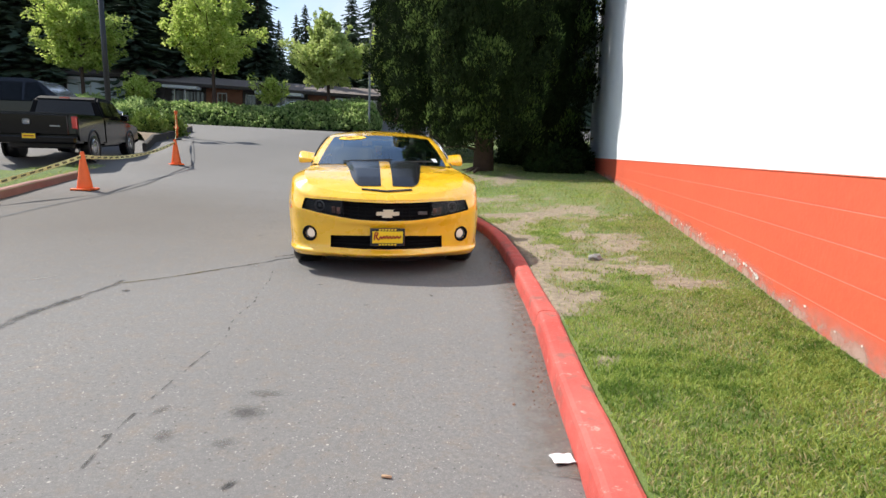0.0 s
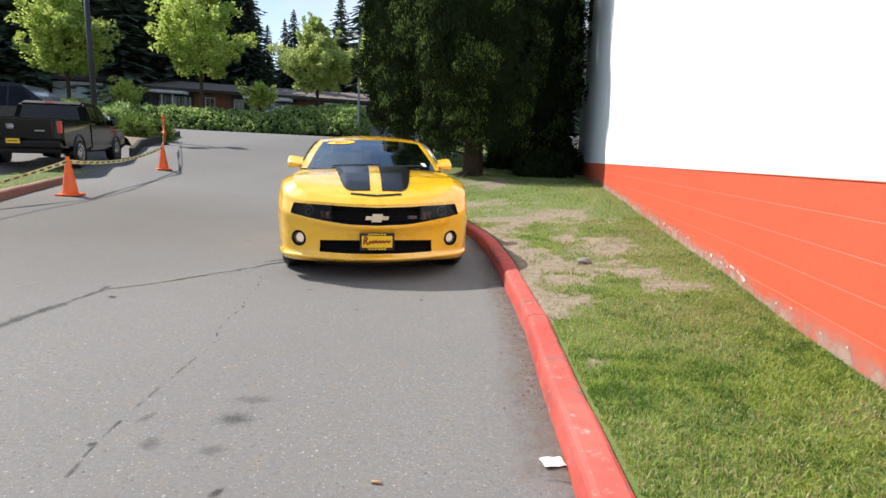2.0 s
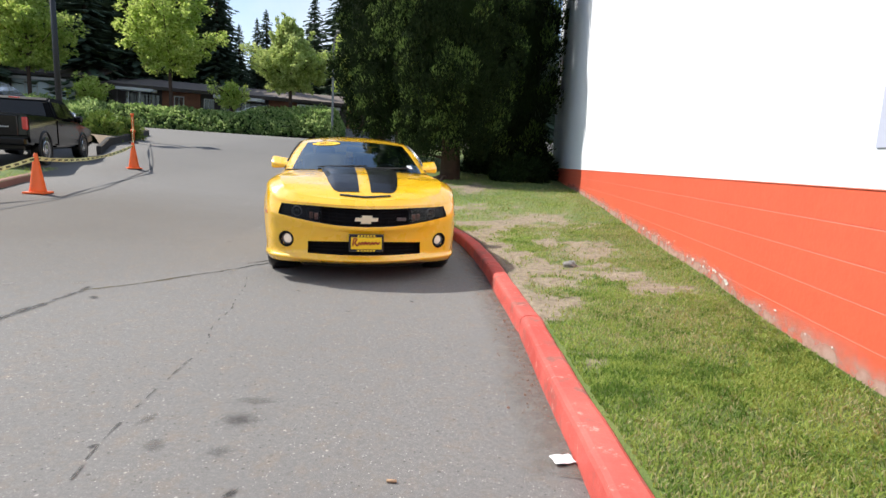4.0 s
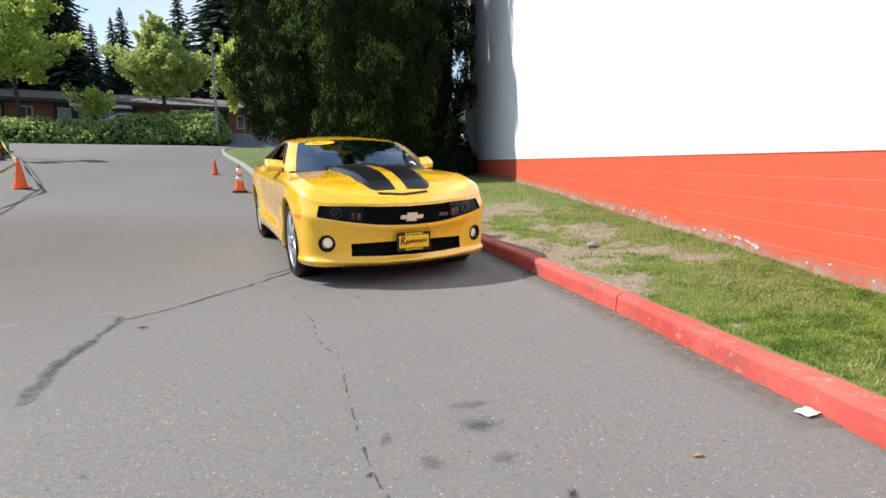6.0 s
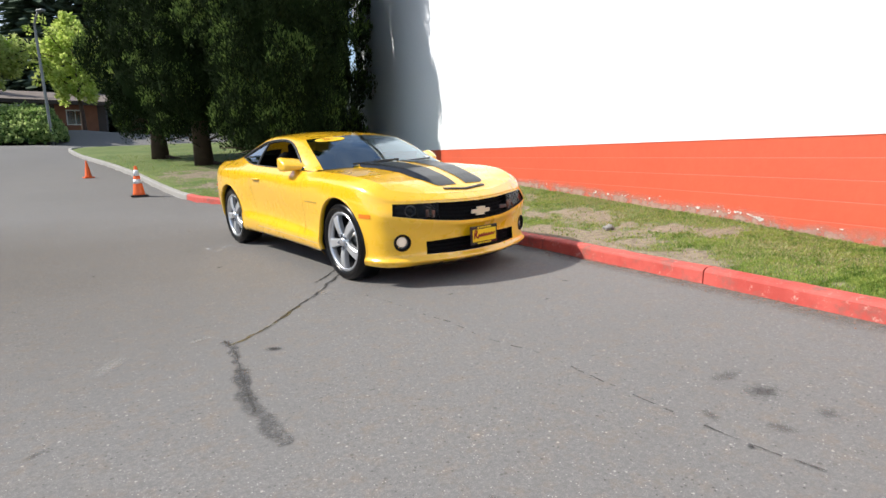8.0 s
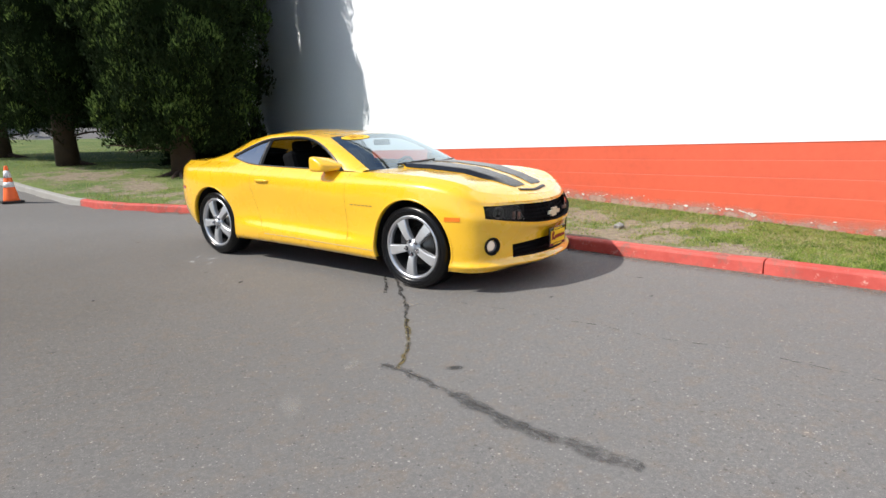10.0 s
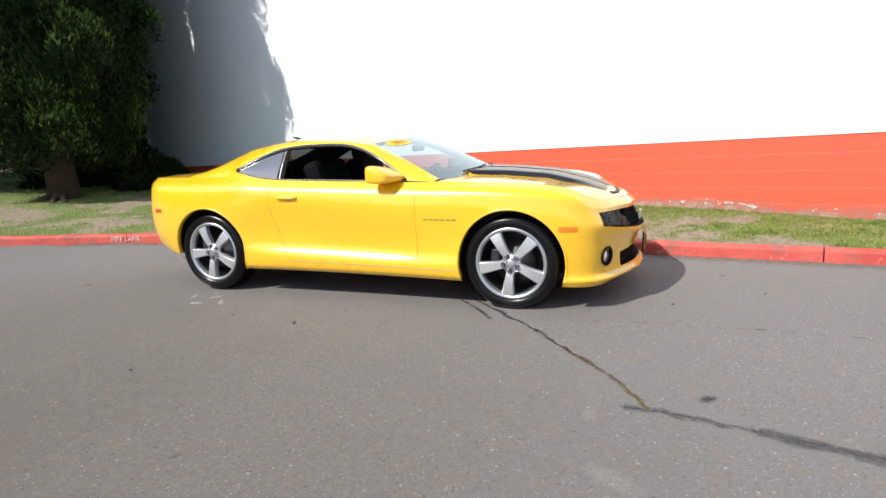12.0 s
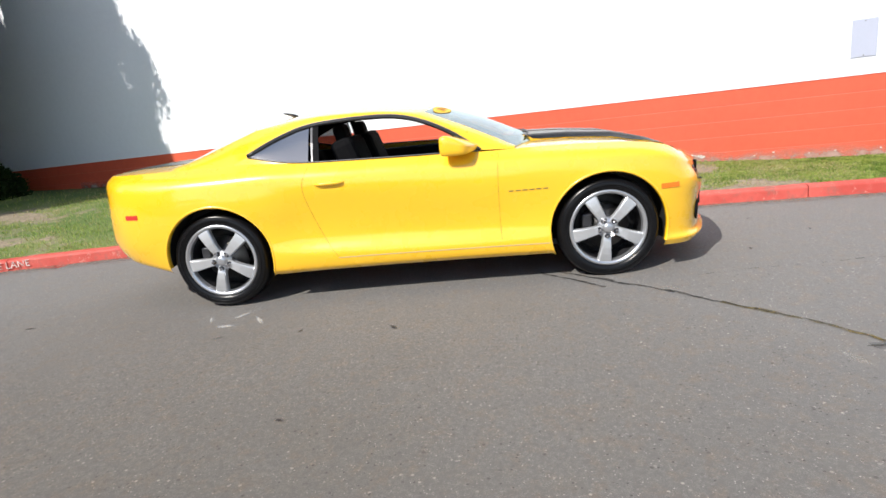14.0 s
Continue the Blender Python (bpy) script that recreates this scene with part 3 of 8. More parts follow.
HEIGHT = [
    (0.190, 0.235, 0.285, 0.412, 0.490, 0.552, 0.708, 0.736, 0.775),
    (0.190, 0.235, 0.287, 0.408, 0.492, 0.562, 0.714, 0.741, 0.785),
    (0.192, 0.238, 0.290, 0.398, 0.495, 0.592, 0.722, 0.750, 0.800),
    (0.195, 0.242, 0.288, 0.40, 0.508, 0.622, 0.726, 0.758, 0.825),
    (0.198, 0.245, 0.288, 0.41, 0.525, 0.645, 0.738, 0.785, 0.855),
    (0.202, 0.248, 0.292, 0.42, 0.54, 0.655, 0.775, 0.845, 0.905),
    (0.21, 0.25, 0.335, 0.43, 0.55, 0.67, 0.80, 0.885, 0.94),
    (0.21, 0.25, 0.335, 0.43, 0.55, 0.68, 0.81, 0.90, 0.955),
    (0.208, 0.245, 0.33, 0.42, 0.54, 0.68, 0.81, 0.91, 0.970),
    (0.212, 0.25, 0.34, 0.42, 0.54, 0.68, 0.80, 0.90, 0.975),
    (0.218, 0.255, 0.352, 0.44, 0.56, 0.70, 0.82, 0.915, 0.995),
    (0.222, 0.26, 0.37, 0.45, 0.57, 0.71, 0.83, 0.93, 1.012),
    (0.222, 0.265, 0.38, 0.47, 0.58, 0.72, 0.85, 0.955, 1.037),
    (0.25, 0.29, 0.39, 0.48, 0.60, 0.73, 0.86, 0.965, 1.042),
    (0.27, 0.31, 0.40, 0.49, 0.61, 0.74, 0.87, 0.968, 1.042),
    (0.31, 0.35, 0.43, 0.51, 0.62, 0.75, 0.88, 0.975, 1.042),
    (0.34, 0.37, 0.44, 0.52, 0.63, 0.76, 0.89, 0.98, 1.043),
    (0.34, 0.38, 0.45, 0.53, 0.64, 0.77, 0.90, 0.985, 1.04),
    (0.34, 0.38, 0.45, 0.53, 0.64, 0.77, 0.90, 0.985, 1.04),
    (0.34, 0.38, 0.45, 0.53, 0.64, 0.77, 0.90, 0.985, 1.04)]
PER, SUB = 8, 4
WELLS = ((0.0, 0.36), (-2.845, 0.36))
WELL_R = 0.41


def body_grid():
    """Points of half the skin: a list of columns, nose to tail, each from the foot to the shoulder."""
    line = smooth_curve([(x, y, 0) for x, y in OUTLINE], PER)
    ins = smooth_curve([(a[0], a[1], a[2]) for a in INSET], PER), smooth_curve([(a[3], a[4], a[5]) for a in INSET], PER), smooth_curve([(a[6], a[7], a[8]) for a in INSET], PER)
    hts = smooth_curve([(a[0], a[1], a[2]) for a in HEIGHT], PER), smooth_curve([(a[3], a[4], a[5]) for a in HEIGHT], PER), smooth_curve([(a[6], a[7], a[8]) for a in HEIGHT], PER)
    cols = []
    for i, p in enumerate(line):
        d = (line[min(i + 1, len(line) - 1)] - line[max(i - 1, 0)])
        if i in (0, len(line) - 1):
            d = Vector((0, 1, 0)) if i == 0 else Vector((0, -1, 0))
        d.normalize()
        inward = Vector((-d.y, d.x, 0))
        rows = []
        for k in range(9):
            o, h = ins[k // 3][i][k % 3], hts[k // 3][i][k % 3]
            q = p + inward * o
            rows.append((q.x, max(q.y, 0.0) if 0 < i < len(line) - 1 else 0.0, h))
        cols.append(smooth_curve(rows, SUB))
    return cols


GRID = body_grid()
NC, NR = len(GRID), len(GRID[0])


def well_snap(p):
    """How a point of the side lies to the wheel arches: None, or its place on the arch's edge."""
    if p.y < 0.6:
        return None
    for cx, cz in WELLS:
        d = math.hypot(p.x - cx, p.z - cz)
        if d < WELL_R:
            k = WELL_R / max(d, 1e-4)
            return Vector((cx + (p.x - cx) * k, p.y, cz + (p.z - cz) * k))
    return None


DOOR = [(-0.755, 0.99), (-0.755, 0.30), (-1.95, 0.322), (-2.02, 0.42), (-2.12, 0.70), (-2.15, 0.86), (-2.10, 1.03), (-1.4, 1.05)]


def inside(poly, x, z):
    hit = False
    for (xa, za), (xb, zb) in zip(poly, poly[1:] + poly[:1]):
        if (za > z) != (zb > z) and x < (xb - xa) * (z - za) / (zb - za) + xa:
            hit = not hit
    return hit


def panel_of(i, k, c):
    """Which panel of the body the cell at column i and row k belongs to; None where an opening is."""
    if i < 3 * PER + 4 and 5 * SUB <= k < 6 * SUB:
        return None
    if i < 2 * PER and 2 * SUB <= k < 3 * SUB:
        return None
    if c.x > 0.3 and (c - Vector((0.684, 0.712, 0.405))).length < 0.06:
        return None
    if inside(DOOR, c.x, c.z) and c.y > 0.7:
        return "door"
    if c.x > 0.30 and k < 7 * SUB:
        return "front_bumper"
    if c.x < -3.12 and k < 4 * SUB + 2 or c.x < -3.84:
        return "rear_bumper"
    return "body_shell"


def body_panels(side):
    """Meshes of the body's panels on one side, with the whole skin's normals."""
    snapped = {}
    for i in range(NC):
        for k in range(NR):
            s = well_snap(GRID[i][k])
            if s is not None:
                snapped[i, k] = s
    cells = {}
    for i in range(NC - 1):
        for k in range(NR - 1):
            q = [(i, k), (i + 1, k), (i + 1, k + 1), (i, k + 1)]
            if all(c in snapped for c in q):
                continue
            cells[i, k] = q
    place = lambda c: snapped.get(c, GRID[c[0]][c[1]])
    nrm = {}
    for q in cells.values():
        a, b_, c, d = [place(v) for v in q]
        fn = (c - a).cross(d - b_)
        for v in q:
            nrm[v] = nrm.get(v, Vector()) + fn
    for v in nrm:
        if v[0] in (0, NC - 1):
            nrm[v].y = 0
        nrm[v].normalize()
    groups = {}
    for (i, k), q in cells.items():
        c = sum((GRID[a][b_] for a, b_ in q), Vector()) / 4
        name = panel_of(i, k, c)
        if name:
            groups.setdefault(name, []).append(q)
    out = {}
    for name, quads in groups.items():
        ids, verts, faces, ns = {}, [], [], []
        for q in quads:
            f = []
            for v in q:
                if v not in ids:
                    ids[v] = len(verts)
                    p = place(v)
                    verts.append((p.x, p.y * side, p.z))
                    m = nrm[v]
                    ns.append((m.x, m.y * side, m.z))
                f.append(ids[v])
            faces.append(f if side < 0 else f[::-1])
        sign = 1.0
        me = mesh_of(name, verts, faces, YELLOW, True)
        pn = me.polygons[len(me.polygons) // 2]
        vn = Vector(ns[me.loops[pn.loop_start].vertex_index])
        if pn.normal.dot(vn) < 0:
            sign = -1.0
        me.normals_split_custom_set_from_vertices([(a * sign, b_ * sign, c * sign) for a, b_, c in ns])
        out[name] = me
    return out


coupe = thing("sports_coupe", "bright yellow sports coupe with black bonnet stripes parked at the kerb", "car", CAR)
PANEL_LABEL = {"door": "yellow door with the window lowered", "front_bumper": "yellow front bumper cover", "rear_bumper": "yellow rear bumper cover", "body_shell": "yellow painted body side"}
PANELS = {}
for side in (-1, 1):
    for name, me in body_panels(side).items():
        PANELS[name, side] = part(name, me, None, coupe, PANEL_LABEL[name])

# solid under the skin, for laying details on it
from mathutils.bvhtree import BVHTree
SKIN = BVHTree.FromPolygons([GRID[i][k] for i in range(NC) for k in range(NR)],
                            [(i * NR + k, (i + 1) * NR + k, (i + 1) * NR + k + 1, i * NR + k + 1) for i in range(NC - 1) for k in range(NR - 1)])


def on_side(x, z, out=0.0):
    """The place on the body's left flank at a length and height, and the way out of it."""
    hit, nml, _, _ = SKIN.ray_cast(Vector((x, 1.6, z)), Vector((0, -1, 0)))
    if hit is None:
        hit, nml = Vector((x, 0.92, z)), Vector((0, 1, 0))
    if nml.y < 0:
        nml = -nml
    return hit + nml * out, nml


def on_front(y, z, out=0.0):
    hit, nml, _, _ = SKIN.ray_cast(Vector((1.6, abs(y) + 1e-4, z)), Vector((-1, 0, 0)))
    if hit is None:
        hit, nml = Vector((0.9, abs(y), z)), Vector((1, 0, 0))
    if nml.x < 0:
        nml = -nml
    if y < 0:
        hit, nml = Vector((hit.x, -hit.y, hit.z)), Vector((nml.x, -nml.y, nml.z))
    return hit + nml * out, nml


def ribbon(points, normals, width, lift=0.0015):
    """A narrow strip along points on a skin, with a little thickness."""
    verts, faces = [], []
    for i, p in enumerate(points):
        d = (points[min(i + 1, len(points) - 1)] - points[max(i - 1, 0)]).normalized()
        s = d.cross(normals[i]).normalized() * (width / 2)
        up = normals[i] * lift
        verts += [p - s - up, p - s + up, p + s + up, p + s - up]
    for i in range(len(points) - 1):
        for k in range(4):
            a, b_ = 4 * i + k, 4 * i + (k + 1) % 4
            faces.append((a, b_, b_ + 4, a + 4))
    faces += [(0, 1, 2, 3), tuple(4 * (len(points) - 1) + k for k in (3, 2, 1, 0))]
    return verts, faces


def side_line(pts, side, per=6):
    p3 = smooth_curve([(x, 0, z) for x, z in pts], per)
    got = [on_side(p.x, p.z) for p in p3]
    return [Vector((p.x, p.y * side, p.z)) for p, _ in got], [Vector((q.x, q.y * side, q.z)) for _, q in got]


for side in (-1, 1):
    for pts in ([(-0.735, 0.955), (-0.75, 0.85), (-0.757, 0.60), (-0.755, 0.305)], [(-2.10, 0.985), (-2.145, 0.86), (-2.12, 0.70), (-2.04, 0.47), (-1.95, 0.325)]):
        v, f = ribbon(*side_line(pts, side), 0.004, 0.0008)
        part("panel_gap", mesh_of("panel_gap", v, f, SEAM), None, PANELS["door", side])
    # the highlight of the gap above the sill, laid on as a pale ribbon
    v, f = ribbon(*side_line([(-1.95, 0.318), (-1.5, 0.312), (-0.9, 0.303), (-0.40, 0.296)], side), 0.008, 0.002)
    part("sill_highlight", mesh_of("sill_highlight", v, f, mat("sill_gap_light", (0.55, 0.42, 0.2), rough=0.4)), None, coupe, "pale line standing for the highlight along the sill gap")

# wheel arches: a rolled lip and a dark liner
for side in (-1, 1):
    for cx, cz in WELLS:
        a0, a1 = math.radians(-17), math.radians(197 if cx > -1 else 184)
        verts, faces = [], []
        n = 44
        for i in range(n + 1):
            a = a0 + (a1 - a0) * i / n
            ca, sa = math.cos(a), math.sin(a)
            y0 = on_side(cx + (WELL_R + 0.004) * ca, max(cz + (WELL_R + 0.004) * sa, 0.235))[0].y
            for r, y in ((WELL_R + 0.012, y0 + 0.0005), (WELL_R + 0.005, y0 + 0.006), (WELL_R - 0.004, y0 + 0.002), (WELL_R - 0.006, y0 - 0.035), (WELL_R + 0.02, y0 - 0.06)):
                verts.append((cx + r * ca, y * side, cz + r * sa))
        for i in range(n):
            for k in range(4):
                a = i * 5 + k
                faces.append((a, a + 1, a + 6, a + 5) if side > 0 else (a + 5, a + 6, a + 1, a))
        part("wheel_arch_lip", mesh_of("wheel_arch_lip", verts, faces, YELLOW, True), None, coupe)
        verts, faces = [], []
        for i in range(n + 1):
            a = a0 + (a1 - a0) * i / n
            for r, y in ((WELL_R + 0.0, 0.90), (WELL_R + 0.02, 0.62), (WELL_R - 0.02, 0.50), (0.02, 0.50)):
                verts.append((cx + r * math.cos(a), y * side, cz + r * math.sin(a)))
        for i in range(n):
            for k in range(3):
                a = i * 4 + k
                faces.append((a, a + 1, a + 5, a + 4))
        part("wheel_well_liner", mesh_of("wheel_well_liner", verts, faces, LINER, True), None, coupe, "black wheel well liner")

# ---- bonnet, boot lid ----
TOP = [c[-1] for c in GRID]


def top_edge(x, lo, hi):
    """Half width and height of the shoulder line at a length, between two columns."""
    seg = TOP[lo:hi]
    xs = np.array([p.x for p in seg])[::-1]
    return float(np.interp(x, xs, np.array([p.y for p in seg])[::-1])), float(np.interp(x, xs, np.array([p.z for p in seg])[::-1]))


def smooth01(v):
    v = min(max(v, 0.0), 1.0)
    return v * v * (3 - 2 * v)


def bonnet_z(x, y):
    w, ze = top_edge(x, 0, 9 * PER)
    zc = float(np.interp(x, [-0.66, -0.5, -0.18, 0.17, 0.44, 0.56, 0.665, 0.74], [1.035, 1.035, 1.022, 0.985, 0.915, 0.87, 0.82, 0.775]))
    dome = 0.036 * smooth01((0.63 - x) / 0.33)
    t = min(abs(y) / max(w, 1e-3), 1.0)
    half = float(np.interp(x, [-0.6, 0.55], [0.425, 0.30]))
    return ze + (zc - dome - ze) * (1 - t ** 2.3) + dome * smooth01((half + 0.015 - abs(y)) / 0.06)


def sheet(fn, us, vs, flip=False):
    verts = [fn(u, v) for u in us for v in vs]
    n = len(vs)
    faces = []
    for i in range(len(us) - 1):
        for k in range(n - 1):
            a = i * n + k
            q = (a, a + 1, a + n + 1, a + n)
            faces.append(q[::-1] if flip else q)
    return verts, faces


X_NOSE = TOP[0].x


def bonnet_point(u, t, lift=0.0):
    x = X_NOSE - 0.0005 - u * (X_NOSE + 0.50)
    x -= 0.14 * abs(t) ** 2 * smooth01((0.1 - x) / 0.6)
    w, ze = top_edge(x, 0, 10 * PER)
    y = t * w
    return Vector((x, y, bonnet_z(x, y) + lift))


us = [1 - (1 - i / 56) ** 1.0 for i in range(57)]
us = sorted({*us, 0.004, 0.01})
ts = [math.sin(math.pi / 2 * k / 54) for k in range(-54, 55)]
bonnet = part("bonnet", mesh_of("bonnet", *sheet(bonnet_point, us, ts), YELLOW, True), None, coupe, "yellow bonnet with a raised dome")


def dome_patch(y0, y1, x0, x1, lift, fn, nx=40, ny=10):
    """A stripe lying on a lid between two half-width functions."""
    verts, faces = [], []
    for i in range(nx + 1):
        x = x0 + (x1 - x0) * i / nx
        a, b_ = y0(x), y1(x)
        for k in range(ny + 1):
            y = a + (b_ - a) * k / ny
            verts.append((x, y, fn(x, y) + lift))
    n = ny + 1
    for i in range(nx):
        for k in range(ny):
            a = i * n + k
            faces.append((a, a + 1, a + n + 1, a + n))
    return verts, faces


for s in (-1, 1):
    inner = lambda x, s=s: s * 0.055
    outer = lambda x, s=s: s * float(np.interp(x, [-0.53, -0.50, -0.45, -0.38, 0.27, 0.50, 0.575, 0.605, 0.62], [0.33, 0.375, 0.408, 0.412, 0.345, 0.312, 0.290, 0.265, 0.235]))
    part("bonnet_stripe", mesh_of("bonnet_stripe", *dome_patch(inner, outer, -0.53, 0.62, 0.005, bonnet_z, 70, 16), STRIPE, True), None, bonnet, "satin black stripe")
# black strip added below the lip in place of the shadow there
verts, faces = [], []
cols = [Vector((p[0].x, -p[0].y, p[0].z)) for p in GRID[2 * PER + 4:0:-1]] + [p[0] for p in GRID[:2 * PER + 5]]
for p in cols:
    verts += [(p.x - 0.02, p.y * 0.98, p.z + 0.02), (p.x - 0.05, p.y * 0.97, p.z - 0.01), (p.x - 0.09, p.y * 0.95, p.z - 0.04)]
for i in range(len(cols) - 1):
    for k in range(2):
        a = 3 * i + k
        faces.append((a, a + 3, a + 4, a + 1))
lip_shade = part("lip_shade_strip", mesh_of("lip_shade_strip", verts, faces, LINER, True), None, coupe, "black strip standing for the shade under the front bumper")
lip_shade.modifiers.new("solid", 'SOLIDIFY').thickness = 0.006
vent_pts = [Vector((0.695 - 0.03 * (abs(y) / 0.23) ** 1.3, y, 0)) for y in np.linspace(-0.235, 0.235, 25)]
verts, faces = [], []
for p in vent_pts:
    z = bonnet_z(p.x, p.y)
    verts += [(p.x + 0.012, p.y, z - 0.004), (p.x + 0.012, p.y, z + 0.004), (p.x - 0.014, p.y, z + 0.012), (p.x - 0.014, p.y, z - 0.004)]
for i in range(len(vent_pts) - 1):
    for k in range(4):
        a, b_ = 4 * i + k, 4 * i + (k + 1) % 4
        faces.append((a, b_, b_ + 4, a + 4))
faces += [(0, 1, 2, 3), tuple(len(verts) - k for k in (1, 2, 3, 4))]
part("bonnet_inlet", mesh_of("bonnet_inlet", verts, faces, BLACK), None, bonnet, "narrow black air inlet slit")


def deck_z(x, y):
    w, ze = top_edge(x, 11 * PER, NC)
    zc = float(np.interp(x, [-3.86, -3.75, -3.6, -3.3, -3.05, -2.8], [1.035, 1.052, 1.062, 1.07, 1.085, 1.10]))
    t = min(abs(y) / max(w, 1e-3), 1)
    return ze + (zc - ze) * (1 - t ** 2.5)


def deck_point(u, t):
    x = -2.86 - u * (-2.86 - TOP[-1].x - 0.0005)
    w, _ = top_edge(x, 11 * PER, NC)
    return Vector((x, t * w, deck_z(x, t * w)))


deck = part("boot_lid", mesh_of("boot_lid", *sheet(deck_point, [i / 40 for i in range(41)], ts), YELLOW, True), None, coupe, "yellow boot lid")
for s in (-1, 1):
    part("boot_stripe", mesh_of("boot_stripe", *dome_patch(lambda x, s=s: s * 0.055, lambda x, s=s: s * 0.40, -3.10, -3.78, 0.0025, deck_z, 20), STRIPE, True), None, deck, "satin black stripe")

# ---- greenhouse ----
WS_EDGE = smooth_curve([(-0.60, 0.735, 0.985), (-0.95, 0.66, 1.155), (-1.25, 0.585, 1.285)], 10)
WS_MID = smooth_curve([(-0.40, 0, 1.00), (-0.80, 0, 1.185), (-1.17, 0, 1.318)], 10)
ROOF_EDGE = smooth_curve([(-1.25, 0.585, 1.285), (-1.6, 0.60, 1.325), (-2.1, 0.595, 1.328), (-2.55, 0.56, 1.268)], 8)
ROOF_MID = smooth_curve([(-1.17, 0, 1.318), (-1.6, 0, 1.362), (-2.05, 0, 1.376), (-2.62, 0, 1.312)], 8)
BACK_EDGE = smooth_curve([(-2.55, 0.56, 1.268), (-2.85, 0.575, 1.165), (-3.12, 0.60, 1.075)], 10)
BACK_MID = smooth_curve([(-2.62, 0, 1.312), (-2.95, 0, 1.195), (-3.24, 0, 1.078)], 10)


def bowed(edge, mid, n=18, lift=0.0, t0=-1.0, t1=1.0):
    verts, faces = [], []
    for e, m in zip(edge, mid):
        for k in range(n + 1):
            t = t0 + (t1 - t0) * k / n
            f = abs(t) ** 2.2
            verts.append((m.x + (e.x - m.x) * f, e.y * t, m.z + (e.z - m.z) * f + lift))
    c = n + 1
    for i in range(len(edge) - 1):
        for k in range(n):
            a = i * c + k
            faces.append((a, a + 1, a + c + 1, a + c))
    return verts, faces


roof = part("roof", mesh_of("roof", *bowed(ROOF_EDGE, ROOF_MID), YELLOW, True), None, coupe, "yellow roof panel")
windscreen = part("windscreen", mesh_of("windscreen", *bowed(WS_EDGE, WS_MID), WINDSCREEN, True), None, coupe, "raked glass windscreen reflecting the sky")
part("rear_window", mesh_of("rear_window", *bowed(BACK_EDGE, BACK_MID), TINTED, True), None, coupe, "tinted rear window")

DLO_TOP = smooth_curve([(-0.86, 0.822, 0.985), (-1.08, 0.765, 1.135), (-1.33, 0.70, 1.243), (-1.60, 0.668, 1.282), (-2.06, 0.665, 1.268), (-2.32, 0.712, 1.20), (-2.55, 0.80, 1.094)], 8)
DLO_LOW = smooth_curve([(-0.86, 0.822, 0.985), (-1.2, 0.826, 0.993), (-1.6, 0.828, 1.003), (-2.06, 0.83, 1.017), (-2.3, 0.825, 1.04), (-2.55, 0.80, 1.094)], 8)


def strip(a, b_, n=6, bulge=0.0, side=1):
    """A sheet between two lines of as many points, bowed outwards."""
    m = min(len(a), len(b_))
    verts, faces = [], []
    for i in range(m):
        for k in range(n + 1):
            t = k / n
            p = a[i].lerp(b_[i], t)
            o = bulge * 4 * t * (1 - t)
            verts.append((p.x, (p.y + o * 0.8) * side, p.z + o * 0.6))
    c = n + 1
    for i in range(m - 1):
        for k in range(n):
            q = (i * c + k, i * c + k + 1, (i + 1) * c + k + 1, (i + 1) * c + k)
            faces.append(q if side > 0 else q[::-1])
    return verts, faces


def resample(pts, n):
    d = [0.0]
    for a, b_ in zip(pts, pts[1:]):
        d.append(d[-1] + (b_ - a).length)
    return [Vector([float(np.interp(d[-1] * i / n, d, [p[j] for p in pts])) for j in range(3)]) for i in range(n + 1)]


def top_run(x0, x1, n):
    return [Vector((x, *top_edge(x, 8 * PER, NC))) for x in np.linspace(x0, x1, n + 1)]


